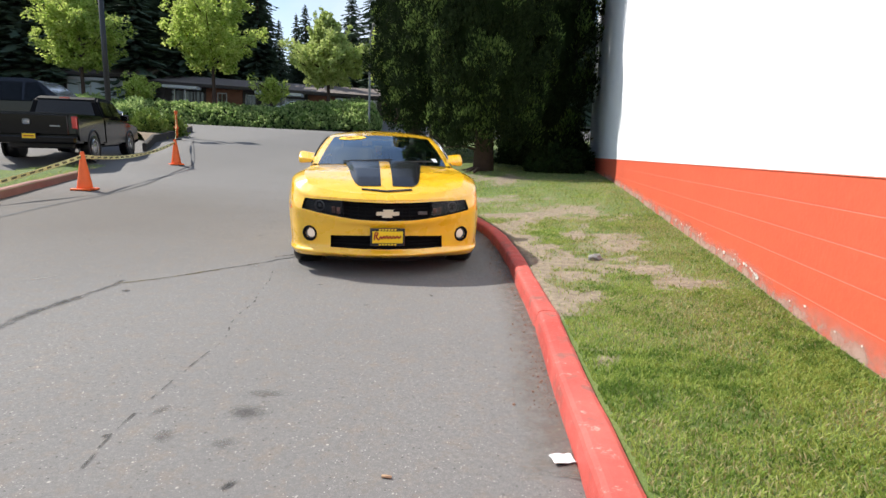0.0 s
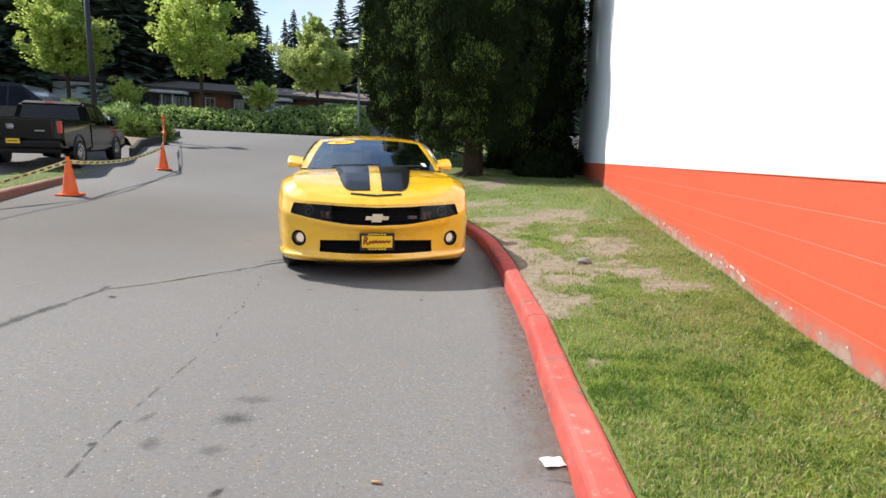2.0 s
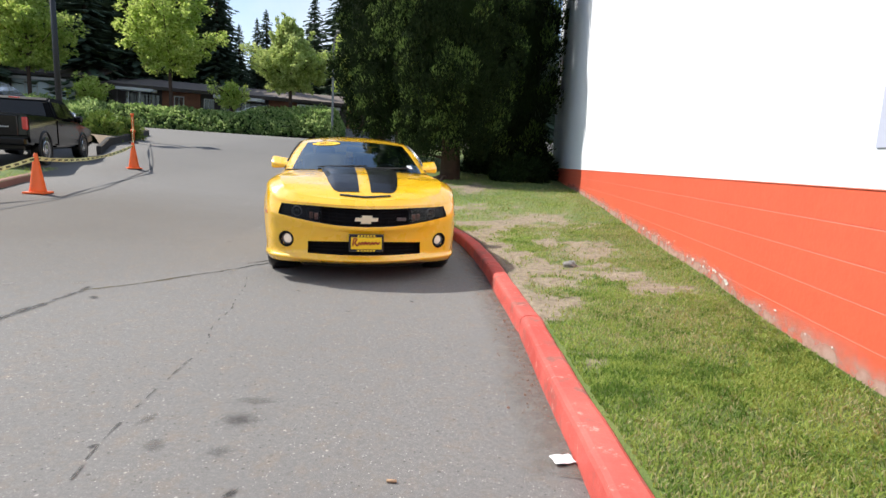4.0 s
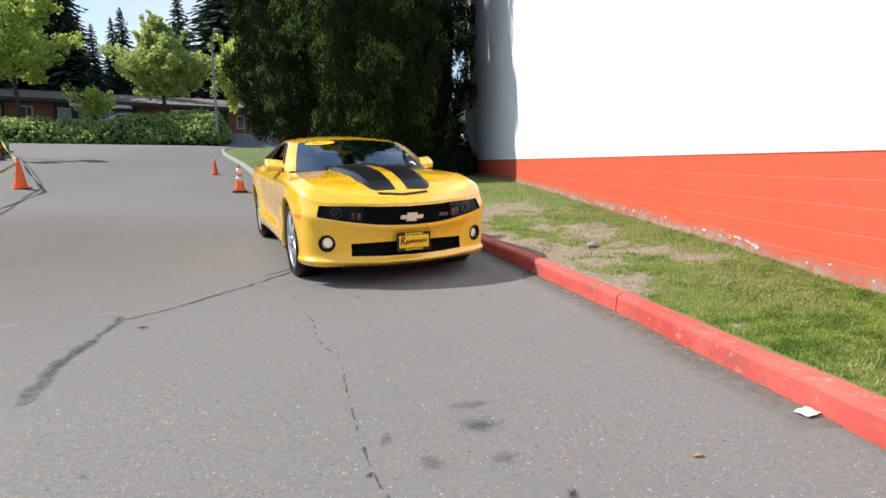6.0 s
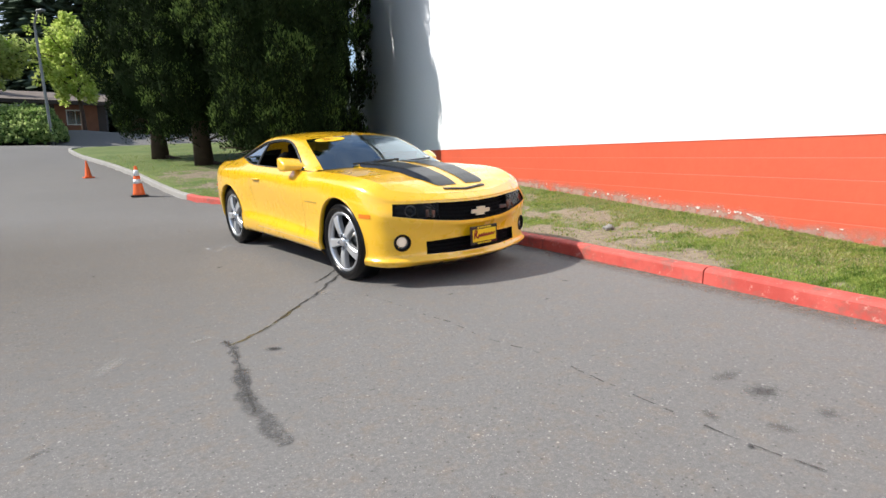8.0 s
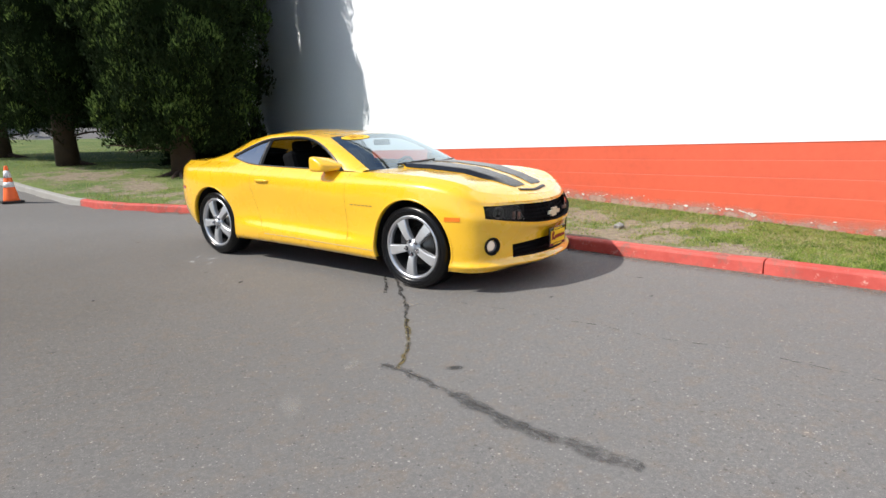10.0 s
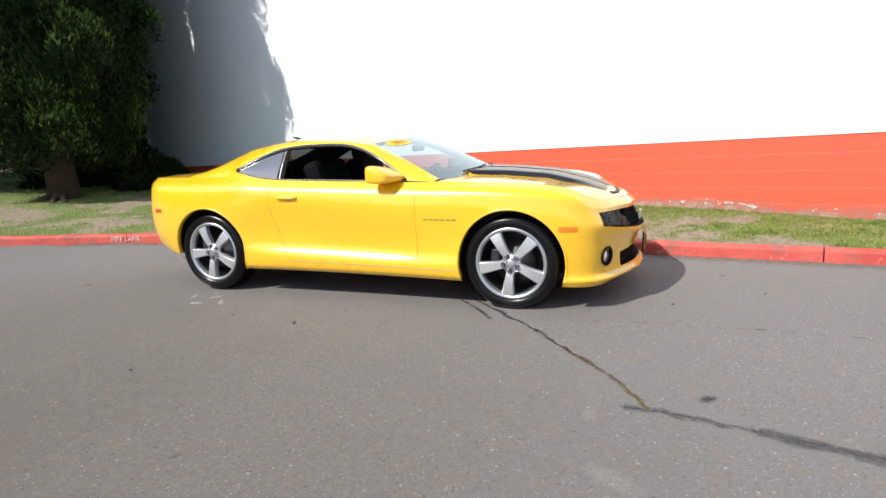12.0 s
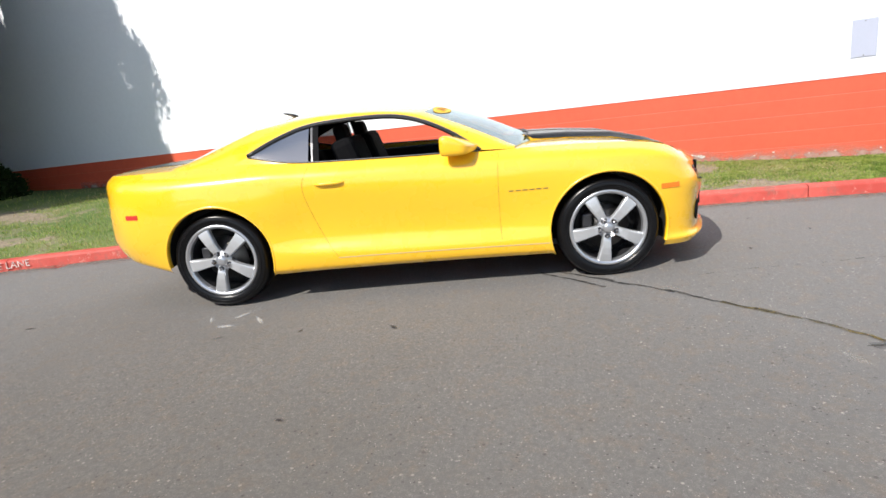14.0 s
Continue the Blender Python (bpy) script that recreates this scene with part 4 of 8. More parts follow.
for side in (-1, 1):
    # windscreen pillar, roof rail and rear pillar in one sweep
    inner = resample(WS_EDGE, 16)[:-1] + resample(ROOF_EDGE, 24)[:-1] + resample(BACK_EDGE, 14)
    front = [Vector((-0.62, *top_edge(-0.62, 7 * PER, NC))), Vector((-0.86, 0.822, 0.985))]
    outer = resample(front, 4)[:-1] + resample(DLO_TOP[:17], 12)[:-1] + resample(DLO_TOP[16:], 24)[:-1] + resample([DLO_TOP[-1], Vector((-2.66, *top_edge(-2.66, 11 * PER, NC)))], 3)[:-1] + top_run(-2.66, -3.16, 11)
    v, f = strip(inner, outer, 8, 0.014, side)
    pillar = part("roof_pillar", mesh_of("roof_pillar", v, f, YELLOW, True), None, coupe, "yellow windscreen pillar, roof rail and rear pillar")
    part("pillar_lining", mesh_of("pillar_lining", [(x, y * 0.982, z - 0.012) for x, y, z in v], f, INTERIOR, True), None, pillar, "dark inner lining")
    low = [p for p in DLO_LOW if p.x <= -0.86]
    belt = [Vector((p.x, *top_edge(max(p.x, -2.66), 8 * PER, NC))) for p in low]
    low, belt = low + [low[-1]], belt + [Vector((-2.68, *top_edge(-2.68, 8 * PER, NC)))]
    v, f = strip(low, belt, 2, 0.0, side)
    part("belt_panel", mesh_of("belt_panel", v, f, YELLOW, True), None, coupe)
    # quarter pane behind the door, its bright frame and the black door frame
    qt, ql = DLO_TOP[33:], DLO_LOW[25:]
    v, f = strip(resample(qt, 14), resample(ql, 14), 5, 0.004, side)
    pane = part("quarter_window", mesh_of("quarter_window", v, f, TINTED, True), None, coupe, "tinted rear quarter pane")
    loop = [Vector((p.x, p.y * side, p.z)) for p in resample(DLO_TOP, 50)]
    v, f = tube(loop, 0.015, 8)
    part("window_frame", mesh_of("window_frame", v, f, GLOSS_BLACK, True), None, coupe, "black window surround")
    loop = [Vector((p.x, (p.y + 0.008) * side, p.z + 0.015)) for p in resample(DLO_TOP[2:], 50)]
    v, f = tube(loop, 0.005, 8)
    part("window_trim", mesh_of("window_trim", v, f, DARK_CHROME, True), None, pane, "bright trim")
    loop = [Vector((p.x, (p.y + 0.004) * side, p.z - 0.002)) for p in resample(DLO_LOW, 40)]
    v, f = tube(loop, 0.006, 8)
    part("window_sill_trim", mesh_of("window_sill_trim", v, f, DARK_CHROME, True), None, PANELS["door", side], "bright sill trim")
    for x, w, mt, nm in ((-2.072, 0.010, DARK_CHROME, "pillar_trim"), (-2.045, 0.028, GRILLE_BLACK, "pillar_cover")):
        t = next(p for p in DLO_TOP if p.x <= x + 0.03)
        a = Vector((x - 0.01, 0.66 * side, 1.268))
        b_ = Vector((x + 0.005, 0.832 * side, 1.015))
        v, f = ribbon(resample([a, a.lerp(b_, 0.5) + Vector((0, 0.012 * side, 0)), b_], 6), [Vector((0, 0.85 * side, 0.5))] * 7, w * 1.6, 0.005)
        part(nm, mesh_of(nm, v, f, mt), None, coupe)

# ---- front: grille, lamps, plate ----
def opening(name, i1, k0, k1, depth, material):
    """The dark recess behind an opening across the nose: back wall and its four sides."""
    cols = [GRID[i] for i in range(0, i1 + 1)]
    run = [[Vector((p.x, -p.y, p.z)) for p in c[k0:k1 + 1]] for c in cols[::-1]] + [c[k0:k1 + 1] for c in cols[1:]]
    back = [[p + Vector((-depth, 0, 0)) for p in c] for c in run]
    verts, faces = [], []
    n = k1 - k0 + 1
    for c in back:
        verts += c
    for i in range(len(run) - 1):
        for k in range(n - 1):
            a = i * n + k
            faces.append((a, a + 1, a + n + 1, a + n))
    base = len(verts)
    rim = [(i, 0) for i in range(len(run))] + [(len(run) - 1, k) for k in range(1, n)] + [(i, n - 1) for i in range(len(run) - 2, -1, -1)] + [(0, k) for k in range(n - 2, 0, -1)]
    for i, k in rim:
        verts += [run[i][k], back[i][k]]
    m = len(rim)
    for j in range(m):
        a, b_ = base + 2 * j, base + 2 * ((j + 1) % m)
        faces.append((a, b_, b_ + 1, a + 1))
    return part(name, mesh_of(name, verts, faces, material), None, coupe)


grille = tagged(opening("grille", 3 * PER + 4, 5 * SUB, 6 * SUB, 0.075, GRILLE_BLACK), "black egg-crate grille between smoked headlamps")
lower_grille = tagged(opening("lower_grille", 2 * PER, 2 * SUB, 3 * SUB, 0.07, GRILLE_BLACK), "black lower air intake")


def nose_at(y, frac, k0, k1, back):
    """A place in an opening across the nose: at a width, a share of its height and a depth."""
    col = min(range(4 * PER), key=lambda i: abs(GRID[i][(k0 + k1) // 2].y - abs(y)))
    a, b_ = GRID[col][k0], GRID[col][k1]
    p = a.lerp(b_, frac)
    return Vector((p.x - back, y, p.z))


for frac in (0.22, 0.42, 0.62, 0.82):
    v, f = tube([nose_at(y, frac, 5 * SUB, 6 * SUB, 0.035) for y in np.linspace(-0.42, 0.42, 29)], 0.006, 6)
    part("grille_bar", mesh_of("grille_bar", v, f, GRILLE_BLACK), None, grille)
for y in np.linspace(-0.40, 0.40, 13):
    v, f = tube([nose_at(y, fr, 5 * SUB, 6 * SUB, 0.04) for fr in (0.02, 0.5, 0.98)], 0.005, 6)
    part("grille_bar", mesh_of("grille_bar", v, f, GRILLE_BLACK), None, grille)
for frac in (0.3, 0.55, 0.8):
    v, f = tube([nose_at(y, frac, 2 * SUB, 3 * SUB, 0.04) for y in np.linspace(-0.5, 0.5, 25)], 0.006, 6)
    part("grille_bar", mesh_of("grille_bar", v, f, GRILLE_BLACK), None, lower_grille)

RING = lathe([(0.037, 0.0), (0.046, 0.004), (0.050, 0.016), (0.047, 0.026), (0.041, 0.019), (0.038, 0.006)], 28)
for s in (-1, 1):
    lens_v, lens_f = [], []
    ys = np.linspace(0.405, 0.745, 16)
    for y in ys:
        for fr in (0.06, 0.35, 0.65, 0.94):
            p = nose_at(y * s, fr, 5 * SUB, 6 * SUB, 0.016)
            lens_v.append(p)
    for i in range(15):
        for k in range(3):
            a = i * 4 + k
            lens_f.append((a, a + 1, a + 5, a + 4) if s < 0 else (a + 4, a + 5, a + 1, a))
    lamp = part("headlamp", mesh_of("headlamp", lens_v, lens_f, LAMP_LENS, True), None, coupe, "smoked headlamp with a round ring")
    c = nose_at(0.615 * s, 0.48, 5 * SUB, 6 * SUB, 0.055)
    face = Matrix.Translation(c) @ Vector((0.93, 0.36 * s, 0)).to_track_quat('Z', 'Y').to_matrix().to_4x4()
    part("lamp_ring", mesh_of("lamp_ring", RING[0], RING[1][:-2], DARK_CHROME, True), None, lamp, "", m=face)
    part("lamp_projector", mesh_of("lamp_projector", *lathe([(0.033, 0.0), (0.030, 0.010), (0.018, 0.020)], 20), GLOSS_BLACK, True), None, lamp, m=face)
    for y in (0.445, 0.49):
        c = nose_at(y * s, 0.35, 5 * SUB, 6 * SUB, 0.03)
        part("park_lamp", box_bm((0.014, 0.032, 0.06), c, 0.004), mat("brown_park_lamp", (0.13, 0.055, 0.04), rough=0.3), lamp, "brown-tinted parking lamp")
    wall_in = nose_at(0.402 * s, 0.5, 5 * SUB, 6 * SUB, 0.0)
    part("lamp_divider", box_bm((0.10, 0.008, 0.15), (wall_in.x - 0.062, 0.402 * s, wall_in.z)), GRILLE_BLACK, lamp, "black wall between lamp and grille")
    # fog lamp in a dark cup
    c, nml = on_front(0.712 * s, 0.405, 0.002)
    m = Matrix.Translation(c) @ Vector((nml.x + 0.15, nml.y, nml.z)).to_track_quat('Z', 'Y').to_matrix().to_4x4()
    v, f = lathe([(0.066, -0.03), (0.074, 0.002), (0.070, 0.006), (0.060, 0.006), (0.052, -0.002), (0.048, -0.048)], 28)
    fog = part("fog_lamp", mesh_of("fog_lamp", v, f[:-2] + f[-1:], GRILLE_BLACK, True), None, coupe, "round fog lamp in a black cup", m=m)
    part("fog_bulb", mesh_of("fog_bulb", *lathe([(0.044, -0.036), (0.042, -0.028), (0.030, -0.020), (0.012, -0.017)], 24), LAMP_GLOW, True), None, fog, "lit warm white lamp", m=Matrix())
    bz = lathe([(0.045, -0.036), (0.051, -0.030), (0.054, -0.016), (0.051, -0.016), (0.045, -0.030)], 24)
    part("fog_bezel", mesh_of("fog_bezel", bz[0], bz[1][:-2], DARK_CHROME, True), None, fog, m=Matrix())
    # side markers
    for x, z, ln, mt, nm in ((0.425, 0.630, 0.13, AMBER, "front_side_marker"), (-3.47, 0.74, 0.11, RED_LENS, "rear_side_marker")):
        pts = [on_side(x + dx, z, 0.001) for dx in np.linspace(-ln / 2, ln / 2, 7)]
        v, f = ribbon([Vector((p.x, p.y * s, p.z)) for p, _ in pts], [Vector((q.x, q.y * s, q.z)) for _, q in pts], 0.034, 0.003)
        part(nm, mesh_of(nm, v, f, mt), None, coupe, "amber side marker lamp" if x > 0 else "red side marker lamp")
    # door handle
    pts = [on_side(x, 0.862, 0.012) for x in np.linspace(-2.06, -1.835, 9)]
    v, f = tube([Vector((p.x, (p.y - (0.02 if i in (0, 8) else 0)) * s, p.z)) for i, (p, _) in enumerate(pts)], [0.004, 0.011, 0.014, 0.015, 0.015, 0.015, 0.014, 0.011, 0.004], 8)
    part("door_handle", mesh_of("door_handle", v, f, YELLOW, True), None, PANELS["door", s], "yellow pull handle")
    # maker's script on the wing, drawn as plain bars
    for i in range(6):
        x = -0.685 + i * 0.048
        pts = [on_side(x + dx, 0.69, 0.001) for dx in (0.0, 0.017, 0.034)]
        v, f = ribbon([Vector((p.x, p.y * s, p.z)) for p, _ in pts], [Vector((q.x, q.y * s, q.z)) for _, q in pts], 0.008, 0.0015)
        part("wing_emblem", mesh_of("wing_emblem", v, f, mat("emblem_grey", (0.30, 0.22, 0.10), rough=0.3, metal=0.6) if i == 0 and s < 0 else bpy.data.materials["emblem_grey"]), None, coupe, "small grey emblem bar")

# emblem on the grille: a broad bar with a slanted middle, and a small badge
bm = bmesh.new()
outline = [(-0.105, -0.016), (-0.045, -0.016), (-0.052, -0.036), (0.045, -0.036), (0.038, -0.016), (0.10, -0.016), (0.108, 0.016), (0.048, 0.016), (0.054, 0.036), (-0.042, 0.036), (-0.036, 0.016), (-0.098, 0.016)]
low = [bm.verts.new((0, y, z)) for y, z in outline]
face = bm.faces.new(low)
ext = bmesh.ops.extrude_face_region(bm, geom=[face])
bmesh.ops.translate(bm, verts=[g for g in ext["geom"] if isinstance(g, bmesh.types.BMVert)], vec=(0.018, 0, 0))
bmesh.ops.recalc_face_normals(bm, faces=bm.faces)
p = nose_at(0.0, 0.42, 5 * SUB, 6 * SUB, 0.012)
part("grille_emblem", bm, [GOLD], grille, "pale gold emblem", m=Matrix.Translation(p))
part("grille_badge", box_bm((0.012, 0.085, 0.03), nose_at(0.325, 0.35, 5 * SUB, 6 * SUB, 0.01), 0.004), DARK_CHROME, grille, "small dark chrome badge")

# dealer's plate in a black frame
pc = on_front(0.0, 0.41, 0.042)[0]
plate = part("front_plate", box_bm((0.016, 0.315, 0.165), Vector((pc.x + 0.012, 0, 0.408)), 0.005), GLOSS_BLACK, coupe, "yellow dealer plate in a black frame")
part("plate_face", box_bm((0.004, 0.275, 0.108), Vector((pc.x + 0.022, 0, 0.408)), 0.001), PLATE_YELLOW, plate, "yellow plate with a red script shape")
script = [(-0.118, -0.022), (-0.108, 0.036), (-0.085, 0.030), (-0.10, 0.006), (-0.078, -0.02), (-0.062, 0.006), (-0.048, -0.012), (-0.035, 0.010), (-0.022, -0.010), (-0.008, 0.012), (0.006, -0.010), (0.022, 0.010), (0.036, -0.010), (0.052, 0.010), (0.066, -0.008), (0.084, 0.010), (0.10, -0.006), (0.118, 0.012)]
v, f = tube(smooth_curve([(0, y * 1.02, z * 1.15) for y, z in script], 5), 0.0072, 6)
part("plate_script", mesh_of("plate_script", v, f, PLATE_RED), None, plate, "red script drawn as one stroke", m=Matrix.Translation((pc.x + 0.024, 0, 0.408)))
for dz in (0.068, -0.068):
    for dy in np.linspace(-0.07, 0.07, 6):
        part("plate_bar", box_bm((0.003, 0.018, 0.014), Vector((pc.x + 0.021, dy, 0.408 + dz))), PLATE_YELLOW, plate)

# ---- wheels ----
def spoke_mesh():
    """One broad flat spoke from the hub to the rim, in the wheel's own plane (x across, z up, y outwards)."""
    st = [(0.030, 0.022, 0.004), (0.062, 0.030, 0.008), (0.095, 0.031, 0.018), (0.145, 0.036, 0.022), (0.195, 0.042, 0.019), (0.232, 0.047, 0.013), (0.252, 0.051, 0.008)]
    verts, faces = [], []
    for z, w, y in st:
        for dx, dy in ((-w, -0.045), (-w, -0.006), (-w * 0.80, 0.003), (w * 0.80, 0.003), (w, -0.006), (w, -0.045)):
            verts.append((dx, y + dy, z))
    n = 6
    for i in range(len(st) - 1):
        for k in range(n):
            a, b_ = i * n + k, i * n + (k + 1) % n
            faces.append((a, b_, b_ + n, a + n))
    faces += [tuple(range(n))[::-1], tuple(range((len(st) - 1) * n, len(st) * n))]
    return mesh_of("spoke", verts, faces, SPOKE_SILVER)


def wheel(parent, steer, x, side, turn):
    """A tyre on a five-spoke wheel with its disc brake, facing outwards."""
    m = Matrix.Translation((x, 0.885 * side, 0.36)) @ Matrix.Rotation(radians(steer), 4, 'Z') @ (Matrix() if side > 0 else Matrix.Rotation(math.pi, 4, 'Z')) @ Matrix.Rotation(radians(turn), 4, 'Y')
    w = new("wheel")
    w.parent = parent
    w.matrix_basis = m
    tagged(w, "silver five-spoke wheel with a low black tyre")
    face = Matrix.Rotation(radians(-90), 4, 'X')
    prof = [(0.266, -0.005), (0.276, 0.018), (0.292, 0.030), (0.325, 0.030), (0.345, 0.018), (0.357, -0.004), (0.362, -0.03), (0.363, -0.12), (0.362, -0.20), (0.352, -0.228), (0.325, -0.242), (0.28, -0.24), (0.262, -0.22)]
    v, f = lathe(prof, 56)
    tyre = part("tyre", mesh_of("tyre", v, f[:-2], RUBBER, True), None, w, "black low-profile tyre", m=face)
    for rr, zz in ((0.309, 0.0335), (0.332, 0.029)):
        ring = [(rr * math.cos(a), rr * math.sin(a), zz) for a in np.linspace(0, 2 * math.pi, 57)]
        part("tyre_ridge", mesh_of("tyre_ridge", *tube(ring, 0.0022, 5), RUBBER), None, tyre)
    v, f = lathe([(0.241, -0.03), (0.245, 0.006), (0.254, 0.018), (0.268, 0.022), (0.277, 0.014), (0.277, -0.004), (0.262, -0.02)], 56)
    part("rim", mesh_of("rim", v, f[:-2], WHEEL_SILVER, True), None, w, "polished rim edge", m=face)
    v, f = lathe([(0.246, 0.0), (0.240, -0.05), (0.232, -0.20)], 40)
    part("rim_barrel", mesh_of("rim_barrel", v, f[:-2], RIM_DARK, True), None, w, m=face)
    v, f = lathe([(0.165, -0.115), (0.165, -0.09), (0.09, -0.09), (0.085, -0.06), (0.02, -0.06)], 40)
    part("brake_disc", mesh_of("brake_disc", v, f, DISC_STEEL, True), None, w, "steel brake disc", m=face)
    part("caliper", box_bm((0.07, 0.08, 0.16), (0.135, -0.08, 0.02), 0.012), RIM_DARK, w, m=Matrix.Rotation(radians(-turn), 4, 'Y'))
    # black disc closing the wheel, put in for the shadow of the well
    part("well_shadow_plate", mesh_of("well_shadow_disc", *lathe([(0.236, -0.19), (0.2, -0.18), (0.02, -0.18)], 30), BLACK), None, w, m=face)
    sp = spoke_mesh()
    for k in range(5):
        part("spoke", sp, None, w, m=Matrix.Rotation(2 * math.pi * k / 5, 4, 'Y'))
    v, f = lathe([(0.078, -0.02), (0.074, 0.002), (0.046, 0.006), (0.040, 0.016), (0.034, 0.026), (0.024, 0.031), (0.010, 0.032)], 30)
    part("hub_cap", mesh_of("hub_cap", v, f, WHEEL_SILVER, True), None, w, m=face)
    for k in range(5):
        a = 2 * math.pi * k / 5
        part("wheel_nut", mesh_of("wheel_nut", *lathe([(0.0135, 0.0), (0.0135, 0.026), (0.009, 0.034)], 10), NUT_STEEL), None, w, m=Matrix.Translation((0.064 * math.sin(a), 0.0, 0.064 * math.cos(a))) @ face)
        # no recess here: a raised dark disc carries the pocket's shade
        part("nut_pocket_shade", mesh_of("nut_pocket_shade", *lathe([(0.021, 0.0), (0.021, 0.0135), (0.012, 0.0140)], 14), RIM_DARK), None, w, m=Matrix.Translation((0.064 * math.sin(a), 0.0, 0.064 * math.cos(a))) @ face)


for x, side, turn in ((0, -1, 173), (0, 1, 20), (-2.852, -1, 169), (-2.852, 1, 40)):
    wheel(coupe, 0, x, side, turn)

# ---- mirrors, aerial, wipers, sticker ----
for s in (-1, 1):
    bm = bmesh.new()
    bmesh.ops.create_cube(bm, size=1, matrix=Matrix.Diagonal((0.15, 0.235, 0.115, 1)))
    bmesh.ops.subdivide_edges(bm, edges=bm.edges[:], cuts=5, use_grid_fill=True)
    for vert in bm.verts:
        q = Vector((vert.co.x / 0.075, vert.co.y / 0.1175, vert.co.z / 0.0575))
        r = max((abs(q.x) ** 6 + abs(q.y) ** 6 + abs(q.z) ** 6) ** (1 / 6), 1e-6)
        k = max(abs(q.x), abs(q.y), abs(q.z)) / r
        vert.co = Vector((q.x * 0.075 * k, q.y * 0.1175 * k, q.z * 0.0575 * k))
        f = 0.5 + vert.co.y * s / 0.235
        vert.co.x *= 1.0 - 0.25 * f if vert.co.x > 0 else 1.0
        vert.co.z *= 0.66 + 0.40 * f
        ahead = max(0.0, vert.co.x / 0.15 + 0.25) / 0.75
        vert.co.z *= 1.0 - (0.85 if vert.co.z > 0 else 0.45) * min(1.0, ahead) ** 1.2
        vert.co.z -= 0.022 * ahead
        vert.co.x -= 0.05 * f
    mirror = part("wing_mirror", bm, [YELLOW], coupe, "yellow door mirror", smooth=True, m=Matrix.Translation((-0.965, 0.88 * s, 1.045)) @ Matrix.Diagonal((1.5, 0.95, 1.28, 1)))
    part("mirror_glass", box_bm((0.006, 0.17, 0.075), (-0.078 - 0.02, 0.0, 0.0), 0.002), CHROME, mirror, m=Matrix())
    v, f = tube([(0.02, -0.06 * s, -0.028), (0.07, -0.10 * s, -0.042), (0.15, -0.135 * s, -0.056)], [0.026, 0.022, 0.012], 10)
    part("mirror_foot", mesh_of("mirror_foot", v, f, YELLOW, True), None, mirror, m=Matrix())
v, f = tube([(-2.38, 0, 1.34), (-2.43, 0, 1.366), (-2.50, 0, 1.385)], [0.02, 0.013, 0.004], 8)
part("aerial_fin", mesh_of("aerial_fin", v, f, GLOSS_BLACK, True), None, roof, "small dark aerial fin")


def ws_at(t, v, lift=0.0):
    """A place on the windscreen: t across, v from foot to head."""
    k = v * (len(WS_EDGE) - 1)
    i = min(int(k), len(WS_EDGE) - 2)
    e, m = WS_EDGE[i].lerp(WS_EDGE[i + 1], k - i), WS_MID[i].lerp(WS_MID[i + 1], k - i)
    f = abs(t) ** 2.2
    return Vector((m.x + (e.x - m.x) * f + lift * 0.4, e.y * t, m.z + (e.z - m.z) * f + lift))


for t0, t1, v0, v1 in ((-0.62, 0.12, 0.05, 0.10), (0.10, 0.80, 0.04, 0.09)):
    v, f = tube([ws_at(t0 + (t1 - t0) * k / 8, v0 + (v1 - v0) * k / 8, 0.014) for k in range(9)], 0.009, 6)
    part("wiper", mesh_of("wiper", v, f, BLACK), None, coupe, "black wiper blade")
cowl_a = [Vector((-0.46 - 0.15 * abs(t) ** 2, t * 0.74, 0.965 + 0.02 * (1 - t * t))) for t in np.linspace(-1, 1, 25)]
cowl_b = [Vector((-0.70 - 0.0 * abs(t), t * 0.74, 0.955)) for t in np.linspace(-1, 1, 25)]
part("cowl", mesh_of("cowl", *strip(cowl_a, cowl_b, 2), BLACK), None, coupe, "black cowl below the windscreen")
verts, faces = [ws_at(-0.60, 0.90, 0.004)], []
for k in range(32):
    a = 2 * math.pi * k / 32
    verts.append(ws_at(-0.60 + 0.275 * math.cos(a), 0.895 + 0.085 * math.sin(a), 0.004))
faces = [(0, k + 1, (k + 1) % 32 + 1) for k in range(32)]
sticker = part("year_sticker", mesh_of("year_sticker", verts, faces, STICKER), None, windscreen, "yellow oval year sticker reading 2011")
fc = bpy.data.curves.new("year", 'FONT')
fc.body, fc.size, fc.extrude, fc.align_x, fc.align_y = "2011", 0.085, 0.001, 'CENTER', 'CENTER'
tob = bpy.data.objects.new("year_number", fc)
tm = bpy.data.meshes.new_from_object(tob)
tm.materials.append(STICKER_INK)
bpy.data.objects.remove(tob)
a, b, c = ws_at(-0.60, 0.895, 0.0085), ws_at(-0.52, 0.895, 0.0085), ws_at(-0.60, 0.96, 0.0085)
ex = (b - a).normalized()
ez = ex.cross((c - a).normalized()).normalized()
part("year_number", tm, None, sticker, "orange numerals", m=Matrix.Translation(a) @ Matrix((ex, ez.cross(ex), ez)).transposed().to_4x4())
verts = [ws_at(t, v, 0.005) for t, v in ((0.80, 0.10), (0.88, 0.10), (0.88, 0.20), (0.80, 0.20))]
part("permit_sticker", mesh_of("permit_sticker", verts, [(0, 1, 2, 3)], mat("sticker_white", (0.75, 0.76, 0.78), rough=0.5)), None, windscreen, "small white sticker")

